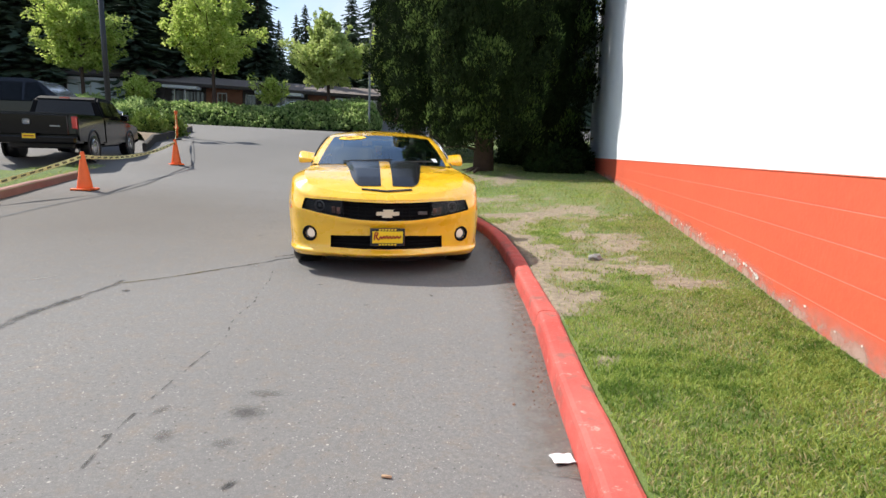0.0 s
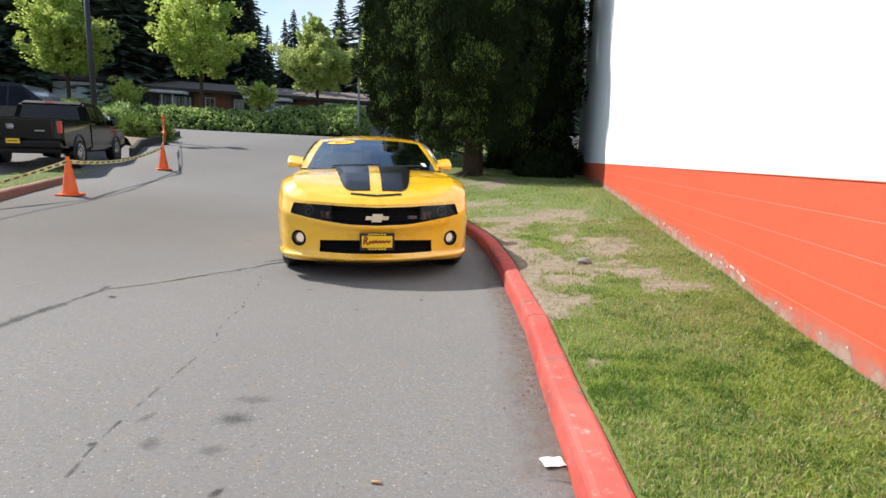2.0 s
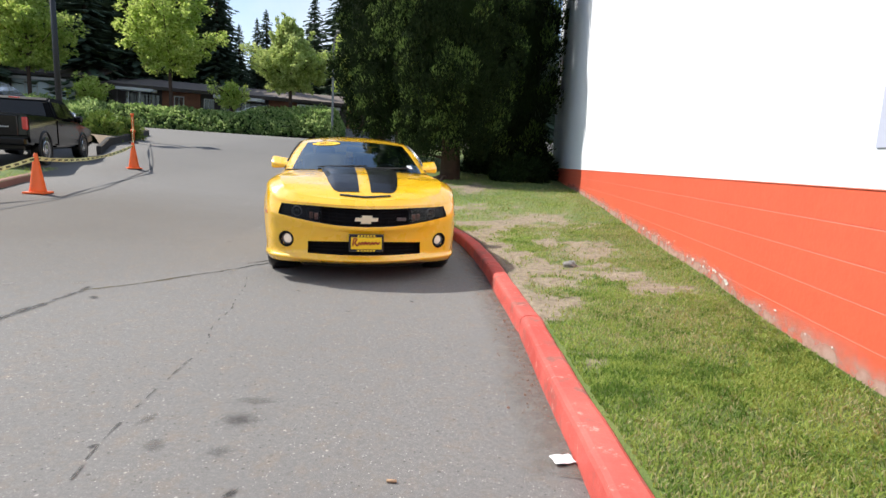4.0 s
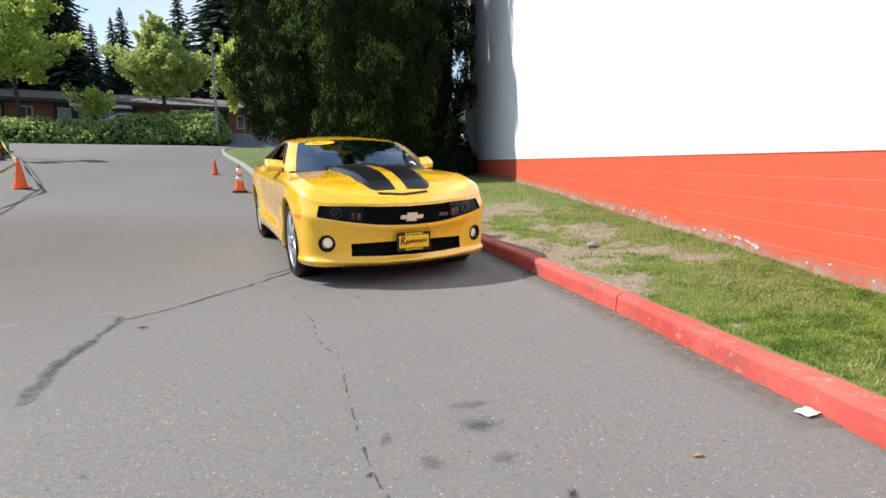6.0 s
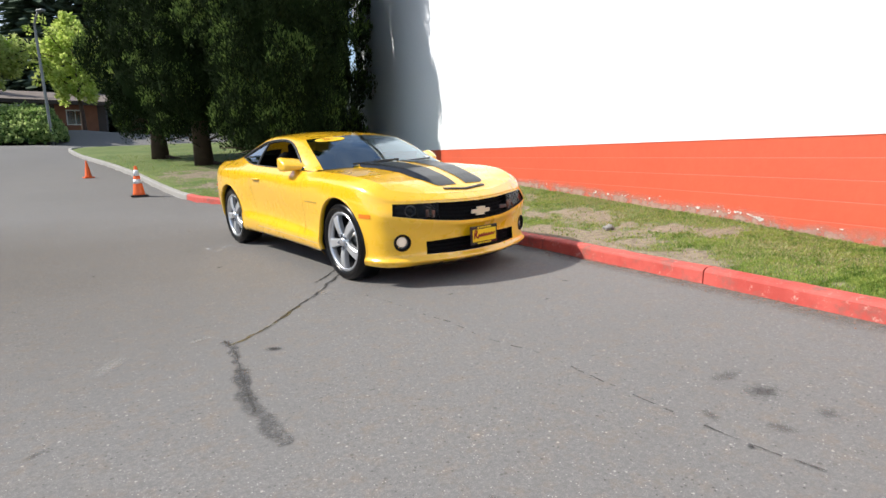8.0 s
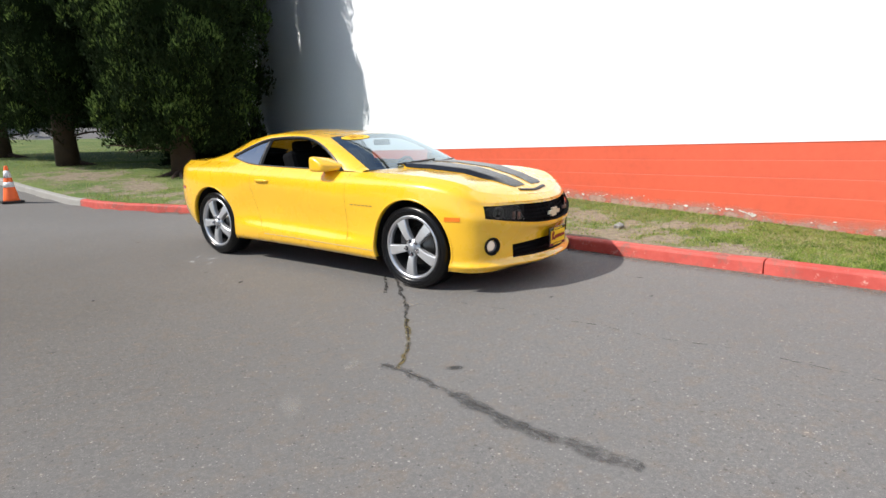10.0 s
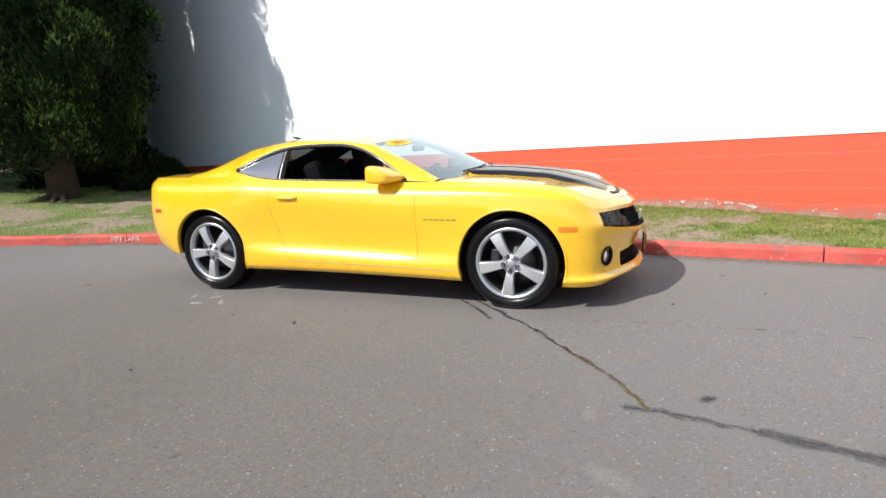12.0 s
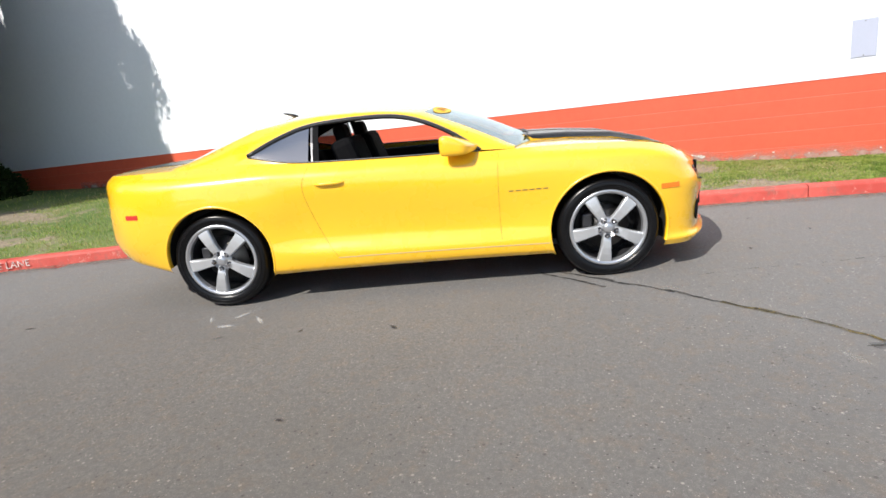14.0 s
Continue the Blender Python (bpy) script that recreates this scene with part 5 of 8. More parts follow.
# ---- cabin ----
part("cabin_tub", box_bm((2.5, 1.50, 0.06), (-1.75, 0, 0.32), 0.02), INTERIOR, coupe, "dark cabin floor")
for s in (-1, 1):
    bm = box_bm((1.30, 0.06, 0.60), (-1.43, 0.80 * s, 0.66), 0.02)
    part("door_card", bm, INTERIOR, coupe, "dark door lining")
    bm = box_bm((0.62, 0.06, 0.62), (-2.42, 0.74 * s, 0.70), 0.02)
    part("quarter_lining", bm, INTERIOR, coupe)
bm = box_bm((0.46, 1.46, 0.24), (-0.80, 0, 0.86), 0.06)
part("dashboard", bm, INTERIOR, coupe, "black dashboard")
part("headliner", mesh_of("headliner", *bowed([p + Vector((0, -0.03, -0.03)) for p in ROOF_EDGE], [p + Vector((0, 0, -0.03)) for p in ROOF_MID]), INTERIOR, True), None, coupe)
part("firewall", box_bm((0.05, 1.5, 0.6), (-0.62, 0, 0.62), 0.01), INTERIOR, coupe)
part("rear_bulkhead", box_bm((0.08, 1.4, 0.62), (-2.78, 0, 0.70), 0.02), INTERIOR, coupe)
part("parcel_shelf", box_bm((0.45, 1.3, 0.04), (-2.82, 0, 1.0), 0.01), INTERIOR, coupe)
for y in (-0.37, 0.37):
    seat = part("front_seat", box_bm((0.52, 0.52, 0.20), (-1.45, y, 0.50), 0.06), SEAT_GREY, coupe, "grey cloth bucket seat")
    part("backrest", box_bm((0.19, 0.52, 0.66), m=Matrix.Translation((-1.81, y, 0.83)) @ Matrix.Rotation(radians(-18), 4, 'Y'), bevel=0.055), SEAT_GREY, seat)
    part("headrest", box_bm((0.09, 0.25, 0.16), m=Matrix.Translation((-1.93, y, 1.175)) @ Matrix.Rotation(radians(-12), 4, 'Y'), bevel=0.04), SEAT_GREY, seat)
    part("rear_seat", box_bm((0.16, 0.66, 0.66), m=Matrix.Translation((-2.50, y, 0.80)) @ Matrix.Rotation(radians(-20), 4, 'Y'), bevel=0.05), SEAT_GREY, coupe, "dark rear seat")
ring = [(0.185 * math.cos(a), 0.185 * math.sin(a), 0) for a in np.linspace(0, 2 * math.pi, 37)]
sw = part("steering_wheel", mesh_of("steering_wheel", *tube(ring, 0.015, 8), BLACK, True), None, coupe, "black steering wheel", m=Matrix.Translation((-1.14, 0.37, 0.88)) @ Matrix.Rotation(radians(-68), 4, 'Y'))
part("steering_hub", box_bm((0.30, 0.09, 0.03), (0, 0, 0), 0.012), BLACK, sw, m=Matrix())
part("interior_mirror", box_bm((0.03, 0.24, 0.06), (-1.10, 0, 1.225), 0.012), BLACK, coupe, "rear-view mirror")
part("underbody", box_bm((3.45, 1.45, 0.06), (-1.25, 0, 0.25), 0.02), BLACK, coupe, "dark underbody")
part("rear_inner_panel", box_bm((0.9, 1.3, 0.5), (-3.3, 0, 0.66), 0.05), BLACK, coupe)
part("engine_bay", box_bm((1.15, 1.2, 0.42), (0.05, 0, 0.55), 0.05), BLACK, coupe)
# rear lamps
for s in (-1, 1):
    for y in (0.26, 0.48):
        hit, nml, _, _ = SKIN.ray_cast(Vector((-4.6, y, 0.86)), Vector((1, 0, 0)))
        part("tail_lamp", box_bm((0.03, 0.19, 0.10), Vector((hit.x + 0.013, y * s, 0.86)), 0.012), RED_LENS, coupe, "red tail lamp")


# ---- the painted building's base: block courses, joints, foundation ----
random.seed(5)
course = 0.195
# one long painted course after another, each with its own soft edge; the joints between lie back
for k in range(6):
    zt = BAND_Z - course * k
    zb = zt - course + 0.008
    bm = box_bm((0.05, WALL_Y1 - WALL_Y0 - 0.02, zt - zb), (WALL_X + 0.025 - 0.004 + 0.006, (WALL_Y0 + WALL_Y1) / 2, (zt + zb) / 2), 0.0015)
    part("block_course", bm, ORANGE_WALL, wall_thing)
# thin strip on the band's upper edge, the edge shadow as a colour
part("paint_edge_shadow", box_bm((0.008, WALL_Y1 - WALL_Y0, 0.006), (WALL_X - 0.001, (WALL_Y0 + WALL_Y1) / 2, BAND_Z + 0.003)), mat("orange_edge_shadow", (0.60, 0.16, 0.10), rough=0.8), wall_thing)
# dusty, worn foot of the wall along the grass
verts, faces, fades = [], [], []
ys = np.linspace(0.2, 16.5, 240)
for y in ys:
    f = wall_foot_z(y)
    h = 0.11 + 0.05 * noise.noise((y * 1.1, 0, 0)) + 0.03 * noise.noise((y * 5, 2, 0))
    for t, w in ((-0.6, 1.0), (0.35, 1.0), (0.65, 0.55), (1.3, 0.0)):
        verts.append((WALL_X - 0.0035, y, f + h * t))
        fades.append(w)
for i in range(len(ys) - 1):
    for q in range(3):
        a = 4 * i + q
        faces.append((a, a + 4, a + 5, a + 1))
foot = part("wall_foot_wear", mesh_of("wall_foot_wear", verts, faces, FOUNDATION), None, wall_thing, "dusty worn paint along the foot of the wall")
foot.data.attributes.new("fade", 'FLOAT', 'POINT').data.foreach_set("value", fades)
# flaked paint, pale spots
FLAKE = mat("bare_flaked_spot", (0.62, 0.58, 0.54), rough=0.9, var=0.15, var_scale=20)
bm = bmesh.new()
for n in range(64):
    y = random.choice((random.uniform(4.4, 8.0), random.uniform(2.5, 5.6), random.uniform(4.4, 5.2), random.uniform(5, 12)))
    z = wall_foot_z(y) + 0.05 + abs(random.gauss(0, 0.035))
    r = random.uniform(0.004, 0.014) * (1.9 if n % 6 == 0 else 1)
    c = Vector((WALL_X - 0.0065, y, z))
    ring = [bm.verts.new(c + Vector((0, r * math.cos(a) * random.uniform(0.6, 1.7), r * math.sin(a) * random.uniform(0.4, 1.1)))) for a in np.linspace(0, 2 * math.pi, 8)[:-1]]
    bm.faces.new(ring[::-1])
part("flaked_paint", bm, [FLAKE], wall_thing, "pale flakes where the paint has come off")
# blank plate on the wall, and two old fixing patches
plate_w = thing("wall_sign", "small blank pale grey metal sign on the white wall", "sign", Matrix.Translation((WALL_X - 0.006, 2.83, 1.525)))
part("sign_plate", box_bm((0.006, 0.25, 0.42), (0, 0, 0), 0.004), mat("pale_grey_sign", (0.43, 0.46, 0.57), rough=0.5, var=0.03), plate_w)
for dz in (-0.19, 0.19):
    part("screw", box_bm((0.006, 0.014, 0.014), (-0.004, 0, dz), 0.003), GREY_METAL, plate_w)
PATCH = mat("wall_patch", (0.735, 0.74, 0.755), rough=0.9, var=0.08, var_scale=15)
for y, z, r in ((7.6, 2.44, 0.09), (5.2, 2.75, 0.045), (9.9, 2.2, 0.045)):
    bm = bmesh.new()
    bmesh.ops.create_circle(bm, cap_ends=True, radius=r, segments=18)
    for v in bm.verts:
        v.co *= 1 + 0.25 * noise.noise((v.co.x * 30, v.co.y * 30, y))
        v.co.z += 0.001
    bmesh.ops.transform(bm, matrix=Matrix.Translation((WALL_X - 0.002, y, z)) @ Matrix.Rotation(radians(-90), 4, 'Y'), verts=bm.verts)
    part("wall_patch", bm, [PATCH], wall_thing, "faint repaired patch")
for y, z, ln, tilt in ((4.9, 2.62, 0.8, -14), (4.1, 2.80, 0.6, -16), (10.6, 2.0, 0.9, 78)):
    part("wall_crack", box_bm((0.003, ln, 0.004), m=Matrix.Translation((WALL_X - 0.001, y, z)) @ Matrix.Rotation(radians(tilt), 4, 'X')), PATCH, wall_thing)
part("roof_edge", box_bm((12.3, WALL_Y1 - WALL_Y0 + 0.3, 0.25), (WALL_X + 6.0, (WALL_Y0 + WALL_Y1) / 2, WALL_H + 0.12)), mat("roof_flashing", (0.5, 0.5, 0.5), rough=0.6), wall_thing)

# worn lettering on the kerb's face
def kerb_face_at(y, up):
    i = min(range(len(KERB) - 1), key=lambda j: abs(KERB[j].y - y))
    p, s = KERB[i], kerb_side(i)
    return Vector((p.x, p.y, road_z(p.x, p.y) + up)) - s * 0.0, s


fc = bpy.data.curves.new("kerb_text", 'FONT')
fc.body, fc.size, fc.extrude, fc.align_x, fc.align_y = "FIRE LANE", 0.105, 0.0015, 'CENTER', 'CENTER'
tob = bpy.data.objects.new("kerb_lettering", fc)
tm = bpy.data.meshes.new_from_object(tob)
worn = decal("worn_white_paint", (0.7, 0.62, 0.58), 0.8, None, 14.0)
tm.materials.append(worn)
bpy.data.objects.remove(tob)
p, s = kerb_face_at(11.82, 0.062)
ex = Vector((-s.y, s.x, 0)).normalized()
ex = -ex
out = -s + Vector((0, 0, 0.1))
out.normalize()
up = out.cross(ex).normalized()
tob = part("kerb_lettering", tm, None, kerb, "worn white lettering FIRE LANE", m=Matrix.Translation(p + out * 0.004) @ Matrix((ex, up, out)).transposed().to_4x4())

# ---- marks on the asphalt ----
def ground_ribbon(name, pts, width, material, parent, per=6, rough=0.3, lift=0.004, seed=0):
    line = smooth_curve([(x, y, 0) for x, y in pts], per)
    verts, faces, fades = [], [], []
    for i, p in enumerate(line):
        d = (line[min(i + 1, len(line) - 1)] - line[max(i - 1, 0)]).normalized()
        s = Vector((d.y, -d.x, 0))
        w = width * (1 + rough * 1.6 * noise.noise((p.x * 7 + seed, p.y * 7, 0))) * 0.75
        j = s * (width * rough * 1.2 * noise.noise((p.x * 11, p.y * 11, seed)))
        for o, k in ((-1, 0.0), (-0.45, 1.0), (0.45, 1.0), (1, 0.0)):
            q = p + s * (w * o) + j
            verts.append((q.x, q.y, road_z(q.x, q.y) + lift))
            fades.append(k)
    for i in range(len(line) - 1):
        for k in range(3):
            a = 4 * i + k
            faces.append((a, a + 1, a + 5, a + 4))
    ob = part(name, mesh_of(name, verts, faces, material), None, parent)
    ob.data.attributes.new("fade", 'FLOAT', 'POINT').data.foreach_set("value", fades)
    return ob


CRACK = decal("open_crack", (0.028, 0.026, 0.024), 0.95, None, 16.0, 0.95, True)
SEAL = decal("old_crack_sealant", (0.095, 0.093, 0.092), 0.66, None, 22.0, 0.85, True)
HAIR = decal("hairline_crack", (0.06, 0.057, 0.053), 0.8, None, 10.0, 0.95, True)
STAIN = decal("dark_stain", (0.085, 0.081, 0.077), 0.32, True, 2.2)
SPOT = decal("tar_spot", (0.04, 0.039, 0.039), 0.75, True, 2.2)
SCUFF = decal("pale_scuff", (0.42, 0.39, 0.35), 0.22, True, 2.4)
CHALK = decal("faint_chalk_mark", (0.58, 0.57, 0.55), 0.5, True, 2.4)
KERB_DIRT = decal("kerb_side_dirt", (0.20, 0.165, 0.135), 0.55, None, 14.0, 0.9, True)
OLIVE = decal("mossy_crack_edge", (0.15, 0.112, 0.035), 0.85, None, 14.0, 0.9, True)
ground_ribbon("asphalt_crack", [(-1.78, 5.80), (-1.90, 5.55), (-2.05, 5.24), (-2.19, 4.96), (-2.30, 4.80)], 0.020, CRACK, ground, 10, 0.9)
ground_ribbon("asphalt_crack", [(-2.36, 4.70), (-2.46, 4.52), (-2.64, 4.23), (-2.76, 4.10), (-2.86, 4.0)], 0.024, OLIVE, ground, 10, 0.5, 0.0035)
ground_ribbon("asphalt_crack", [(-2.30, 4.80), (-2.38, 4.66), (-2.46, 4.52)], 0.012, CRACK, ground, 10, 0.9, 0.0045)
ground_ribbon("asphalt_crack", [(-2.46, 4.52), (-2.64, 4.23), (-2.84, 4.02)], 0.006, CRACK, ground, 10, 0.9, 0.0045)
ground_ribbon("asphalt_crack", [(-1.82, 5.89), (-1.92, 5.74), (-2.0, 5.57), (-2.13, 5.39)], 0.022, CRACK, ground, 10, 0.9)
ground_ribbon("sealed_crack", [(-2.89, 4.10), (-2.85, 3.95), (-2.81, 3.55), (-2.79, 3.2), (-2.77, 3.08)], 0.05, SEAL, ground, 14, 0.45, 0.0032)
ground_ribbon("sealed_crack", [(-2.81, 3.55), (-2.79, 3.2), (-2.74, 2.95), (-2.66, 2.58)], 0.062, SEAL, ground, 14, 0.4, 0.0030, 5)
ground_ribbon("asphalt_crack", [(-2.90, 4.12), (-2.85, 3.95), (-2.82, 3.72), (-2.81, 3.5), (-2.79, 3.26), (-2.76, 2.95)], 0.009, HAIR, ground, 12, 0.9, 0.0045)
fine = [(-1.85, 4.8), (-1.70, 4.45), (-1.57, 4.02), (-1.47, 3.75), (-1.38, 3.32), (-1.22, 2.94), (-1.17, 2.6), (-1.11, 2.25), (-1.02, 1.8), (-0.9, 1.46)]
line = smooth_curve([(x, y, 0) for x, y in fine], 10)
for i in range(0, len(line) - 6, 4):
    ground_ribbon("asphalt_crack", [(q.x, q.y) for q in line[i:i + random.randint(2, 4)]], 0.0065, HAIR, ground, 4, 0.9, seed=i)
ground_ribbon("sealed_crack", [far(*q) for q in [(-6.0, 5.2), (-6.43, 6.58), (-6.72, 7.69), (-6.97, 9.02), (-7.53, 10.83), (-8.27, 12.54), (-8.98, 14.6)]], 0.04, TAR, ground, 8, 0.2)
ground_ribbon("sealed_crack", [far(*q) for q in [(-8.98, 14.6), (-9.29, 15.29), (-10.19, 16.76), (-11.89, 19.4), (-12.7, 20.7)]], 0.03, TAR, ground, 8, 0.15)
for x, y, a, b, mt in ((-0.59, 2.10, 0.10, 0.09, OIL), (-0.59, 2.09, 0.06, 0.055, OIL), (-0.97, 2.03, 0.06, 0.03, OIL), (-0.54, 1.83, 0.055, 0.05, OIL), (-0.81, 1.83, 0.06, 0.05, OIL), (-0.60, 2.29, 0.11, 0.05, OIL), (-0.37, 1.58, 0.035, 0.022, TAR), (-1.03, 1.78, 0.022, 0.016, TAR),
                       (-2.61, 3.80, 0.055, 0.035, TAR), (-2.04, 1.91, 0.03, 0.02, OIL), (-0.62, 3.9, 0.03, 0.012, TAR), (-3.6, 2.9, 0.05, 0.025, OIL), (-4.4, 5.4, 0.035, 0.02, OIL),
                       (-2.95, 6.6, 0.05, 0.022, TAR), (-3.1, 7.2, 0.03, 0.016, TAR), (-3.3, 7.7, 0.045, 0.03, OIL), (-4.1, 6.6, 0.03, 0.014, TAR), (-3.4, 9.4, 0.05, 0.02, TAR), (-1.2, 4.4, 0.03, 0.015, TAR), (-0.2, 4.3, 0.04, 0.014, TAR),
                       (-3.06, 4.2, 0.10, 0.05, SCUFF), (-2.12, 4.98, 0.09, 0.06, SCUFF), (-2.96, 7.65, 0.10, 0.03, CHALK), (-3.03, 8.03, 0.10, 0.03, CHALK), (-2.9, 7.85, 0.025, 0.11, CHALK), (-3.1, 7.82, 0.03, 0.09, CHALK), (-3.5, 3.9, 0.16, 0.07, SCUFF), (-0.9, 5.2, 0.05, 0.02, SCUFF)):
    mt = {OIL: STAIN, TAR: SPOT}.get(mt, mt)
    n = 20
    disc = mesh_of("asphalt_stain", [(1.45 * math.cos(2 * math.pi * k / n), 1.45 * math.sin(2 * math.pi * k / n), 0) for k in range(n)], [tuple(range(n))], mt)
    part("asphalt_stain", disc, None, ground, m=Matrix.Translation((x, y, road_z(x, y) + 0.004)) @ Matrix.Rotation(x * 5, 4, 'Z') @ Matrix.Diagonal((a, b, 1, 1)))
verts, faces = [], []
for i in range(26, 96):
    p, s = KERB[i], kerb_side(i)
    for o in (0.0, 0.10, 0.22 + 0.06 * noise.noise((p.y * 2, 0, 0))):
        q = p - s * o
        verts.append((q.x, q.y, road_z(q.x, q.y) + 0.003))
for i in range(69):
    for k in range(2):
        c = 3 * i + k
        faces.append((c, c + 3, c + 4, c + 1))
kd = part("kerb_dirt", mesh_of("kerb_dirt", verts, faces, KERB_DIRT), None, ground, "dusty dirt along the kerb")
kd.data.attributes.new("fade", 'FLOAT', 'POINT').data.foreach_set("value", [1.0, 0.7, 0.0] * 70)

# gravel and grit along the kerb's foot
GRIT = mat("reddish_grit", (0.26, 0.15, 0.11), rough=0.95, var=0.35, var_scale=30)
bm = bmesh.new()
random.seed(11)
for n in range(2600):
    i = random.randrange(30, 100)
    p, s = KERB[i].lerp(KERB[i + 1], random.random()), kerb_side(i)
    q = p - s * abs(random.gauss(0.0, 0.05 if n % 3 else 0.12))
    r = random.uniform(0.002, 0.005) * (2.0 if n % 7 == 0 else 1.0)
    bmesh.ops.create_cone(bm, cap_ends=True, segments=4, radius1=r, radius2=r * 0.4, depth=r, matrix=Matrix.Translation((q.x, q.y, road_z(q.x, q.y) + r * 0.4)) @ Matrix.Rotation(random.random() * 3, 4, 'Z'))
tagged(new("grit", finish(bm, "grit", GRIT)), "reddish grit and paint flakes along the kerb", "gravel", kind="stuff")

# litter, cigar butt, stone
bm = bmesh.new()
bmesh.ops.create_grid(bm, x_segments=8, y_segments=6, size=0.5, matrix=Matrix.Diagonal((0.085, 0.065, 1, 1)))
for v in bm.verts:
    v.co.z = 0.010 + 0.008 * noise.noise((v.co.x * 40, v.co.y * 40, 2))
bmesh.ops.solidify(bm, geom=bm.faces[:], thickness=0.002)
litter = tagged(new("crumpled_paper", finish(bm, "crumpled_paper", mat("white_paper", (0.8, 0.8, 0.8), rough=0.8, var=0.05, var_scale=30))), "scrap of crumpled white paper lying by the kerb", "litter")
litter.matrix_basis = Matrix.Translation((0.785, 2.0, 0.022)) @ Matrix.Rotation(0.4, 4, 'Z')
v, f = tube([(-0.018, 0, 0.006), (0.0, 0.001, 0.006), (0.018, 0, 0.006)], 0.0055, 10)
butt = tagged(new("cigar_butt", mesh_of("cigar_butt", v, f, mat("brown_butt", (0.44, 0.28, 0.17), rough=0.9, var=0.2, var_scale=60), True)), "short brown cigar butt lying on the asphalt", "litter")
butt.matrix_basis = Matrix.Translation((0.155, 1.742, 0.021))


def lawn_at(x, y):
    hit, p, nml, _ = lawn.ray_cast(Vector((x, y, 6)), Vector((0, 0, -1)))
    return p.z if hit else road_z(x, y)


bpy.context.view_layer.update()
bm = bmesh.new()
bmesh.ops.create_icosphere(bm, subdivisions=3, radius=0.5)
for v in bm.verts:
    v.co *= 1 + 0.35 * noise.noise(v.co * 3.1)
    v.co = Vector((v.co.x * 0.15, v.co.y * 0.11, v.co.z * 0.085))
rock = tagged(new("stone", finish(bm, "stone", mat("grey_stone", (0.25, 0.24, 0.23), rough=0.9, bump=0.4, bump_scale=30, var=0.25, var_scale=12))), "grey broken stone lying on the lawn", "stone")
rock.matrix_basis = Matrix.Translation((1.2, 5.55, lawn_at(1.2, 5.55) + 0.02)) @ Matrix.Rotation(0.7, 4, 'Z')

# ---- grass ----
PATCHES = [(1.47, 6.47, 0.42), (1.61, 5.11, 0.20), (1.78, 4.58, 0.20), (1.05, 6.9, 0.32), (0.93, 8.94, 0.7), (0.44, 8.7, 0.55), (0.22, 7.7, 0.40), (0.60, 5.75, 0.30), (0.74, 4.2, 0.16), (0.83, 3.75, 0.14), (1.0, 2.85, 0.10), (-0.3, 10.6, 0.5),
           (1.55, 5.5, 0.2), (-1.8, 13.2, 0.6), (-2.6, 15.6, 0.8), (-3.4, 18.3, 0.9), (-0.6, 14.8, 0.8), (0.42, 6.6, 0.3), (0.86, 4.75, 0.34), (0.80, 5.4, 0.42), (0.92, 4.2, 0.24), (0.62, 6.1, 0.36)]


kxy = np.array([(p.y, p.x) for p in KERB if p.y < 34])


def kerb_x(y):
    return float(np.interp(y, kxy[:, 0], kxy[:, 1]))


def bare(x, y):
    """How bare the lawn is at a place, 0 to 1."""
    v = 0.0
    n = 0.9 * noise.noise((x * 1.9, y * 1.9, 4)) + 0.7 * noise.noise((x * 6, y * 6, 2)) + 0.45 * noise.noise((x * 17, y * 17, 7))
    for px, py, r in PATCHES:
        d = math.hypot(x - px, (y - py) * 0.7) / (r * 1.22) + n
        v = max(v, smooth01((1.3 - d) / 1.1))
    # bare soil in a strip behind the kerb, widest near y 5.4
    if 3.6 < y < 7.6:
        d = (x - kerb_x(y) - KERB_W) / 0.36 + 0.5 * n + abs(y - 5.4) * 0.22
        v = max(v, smooth01((1.25 - d) / 0.7))
    return v


near = lawn.data.attributes.new("bare", 'FLOAT', 'POINT')
near.data.foreach_set("value", [max(bare(v[0], v[1]), 0.0) if v[1] < 24 else 0.15 for v in LV])


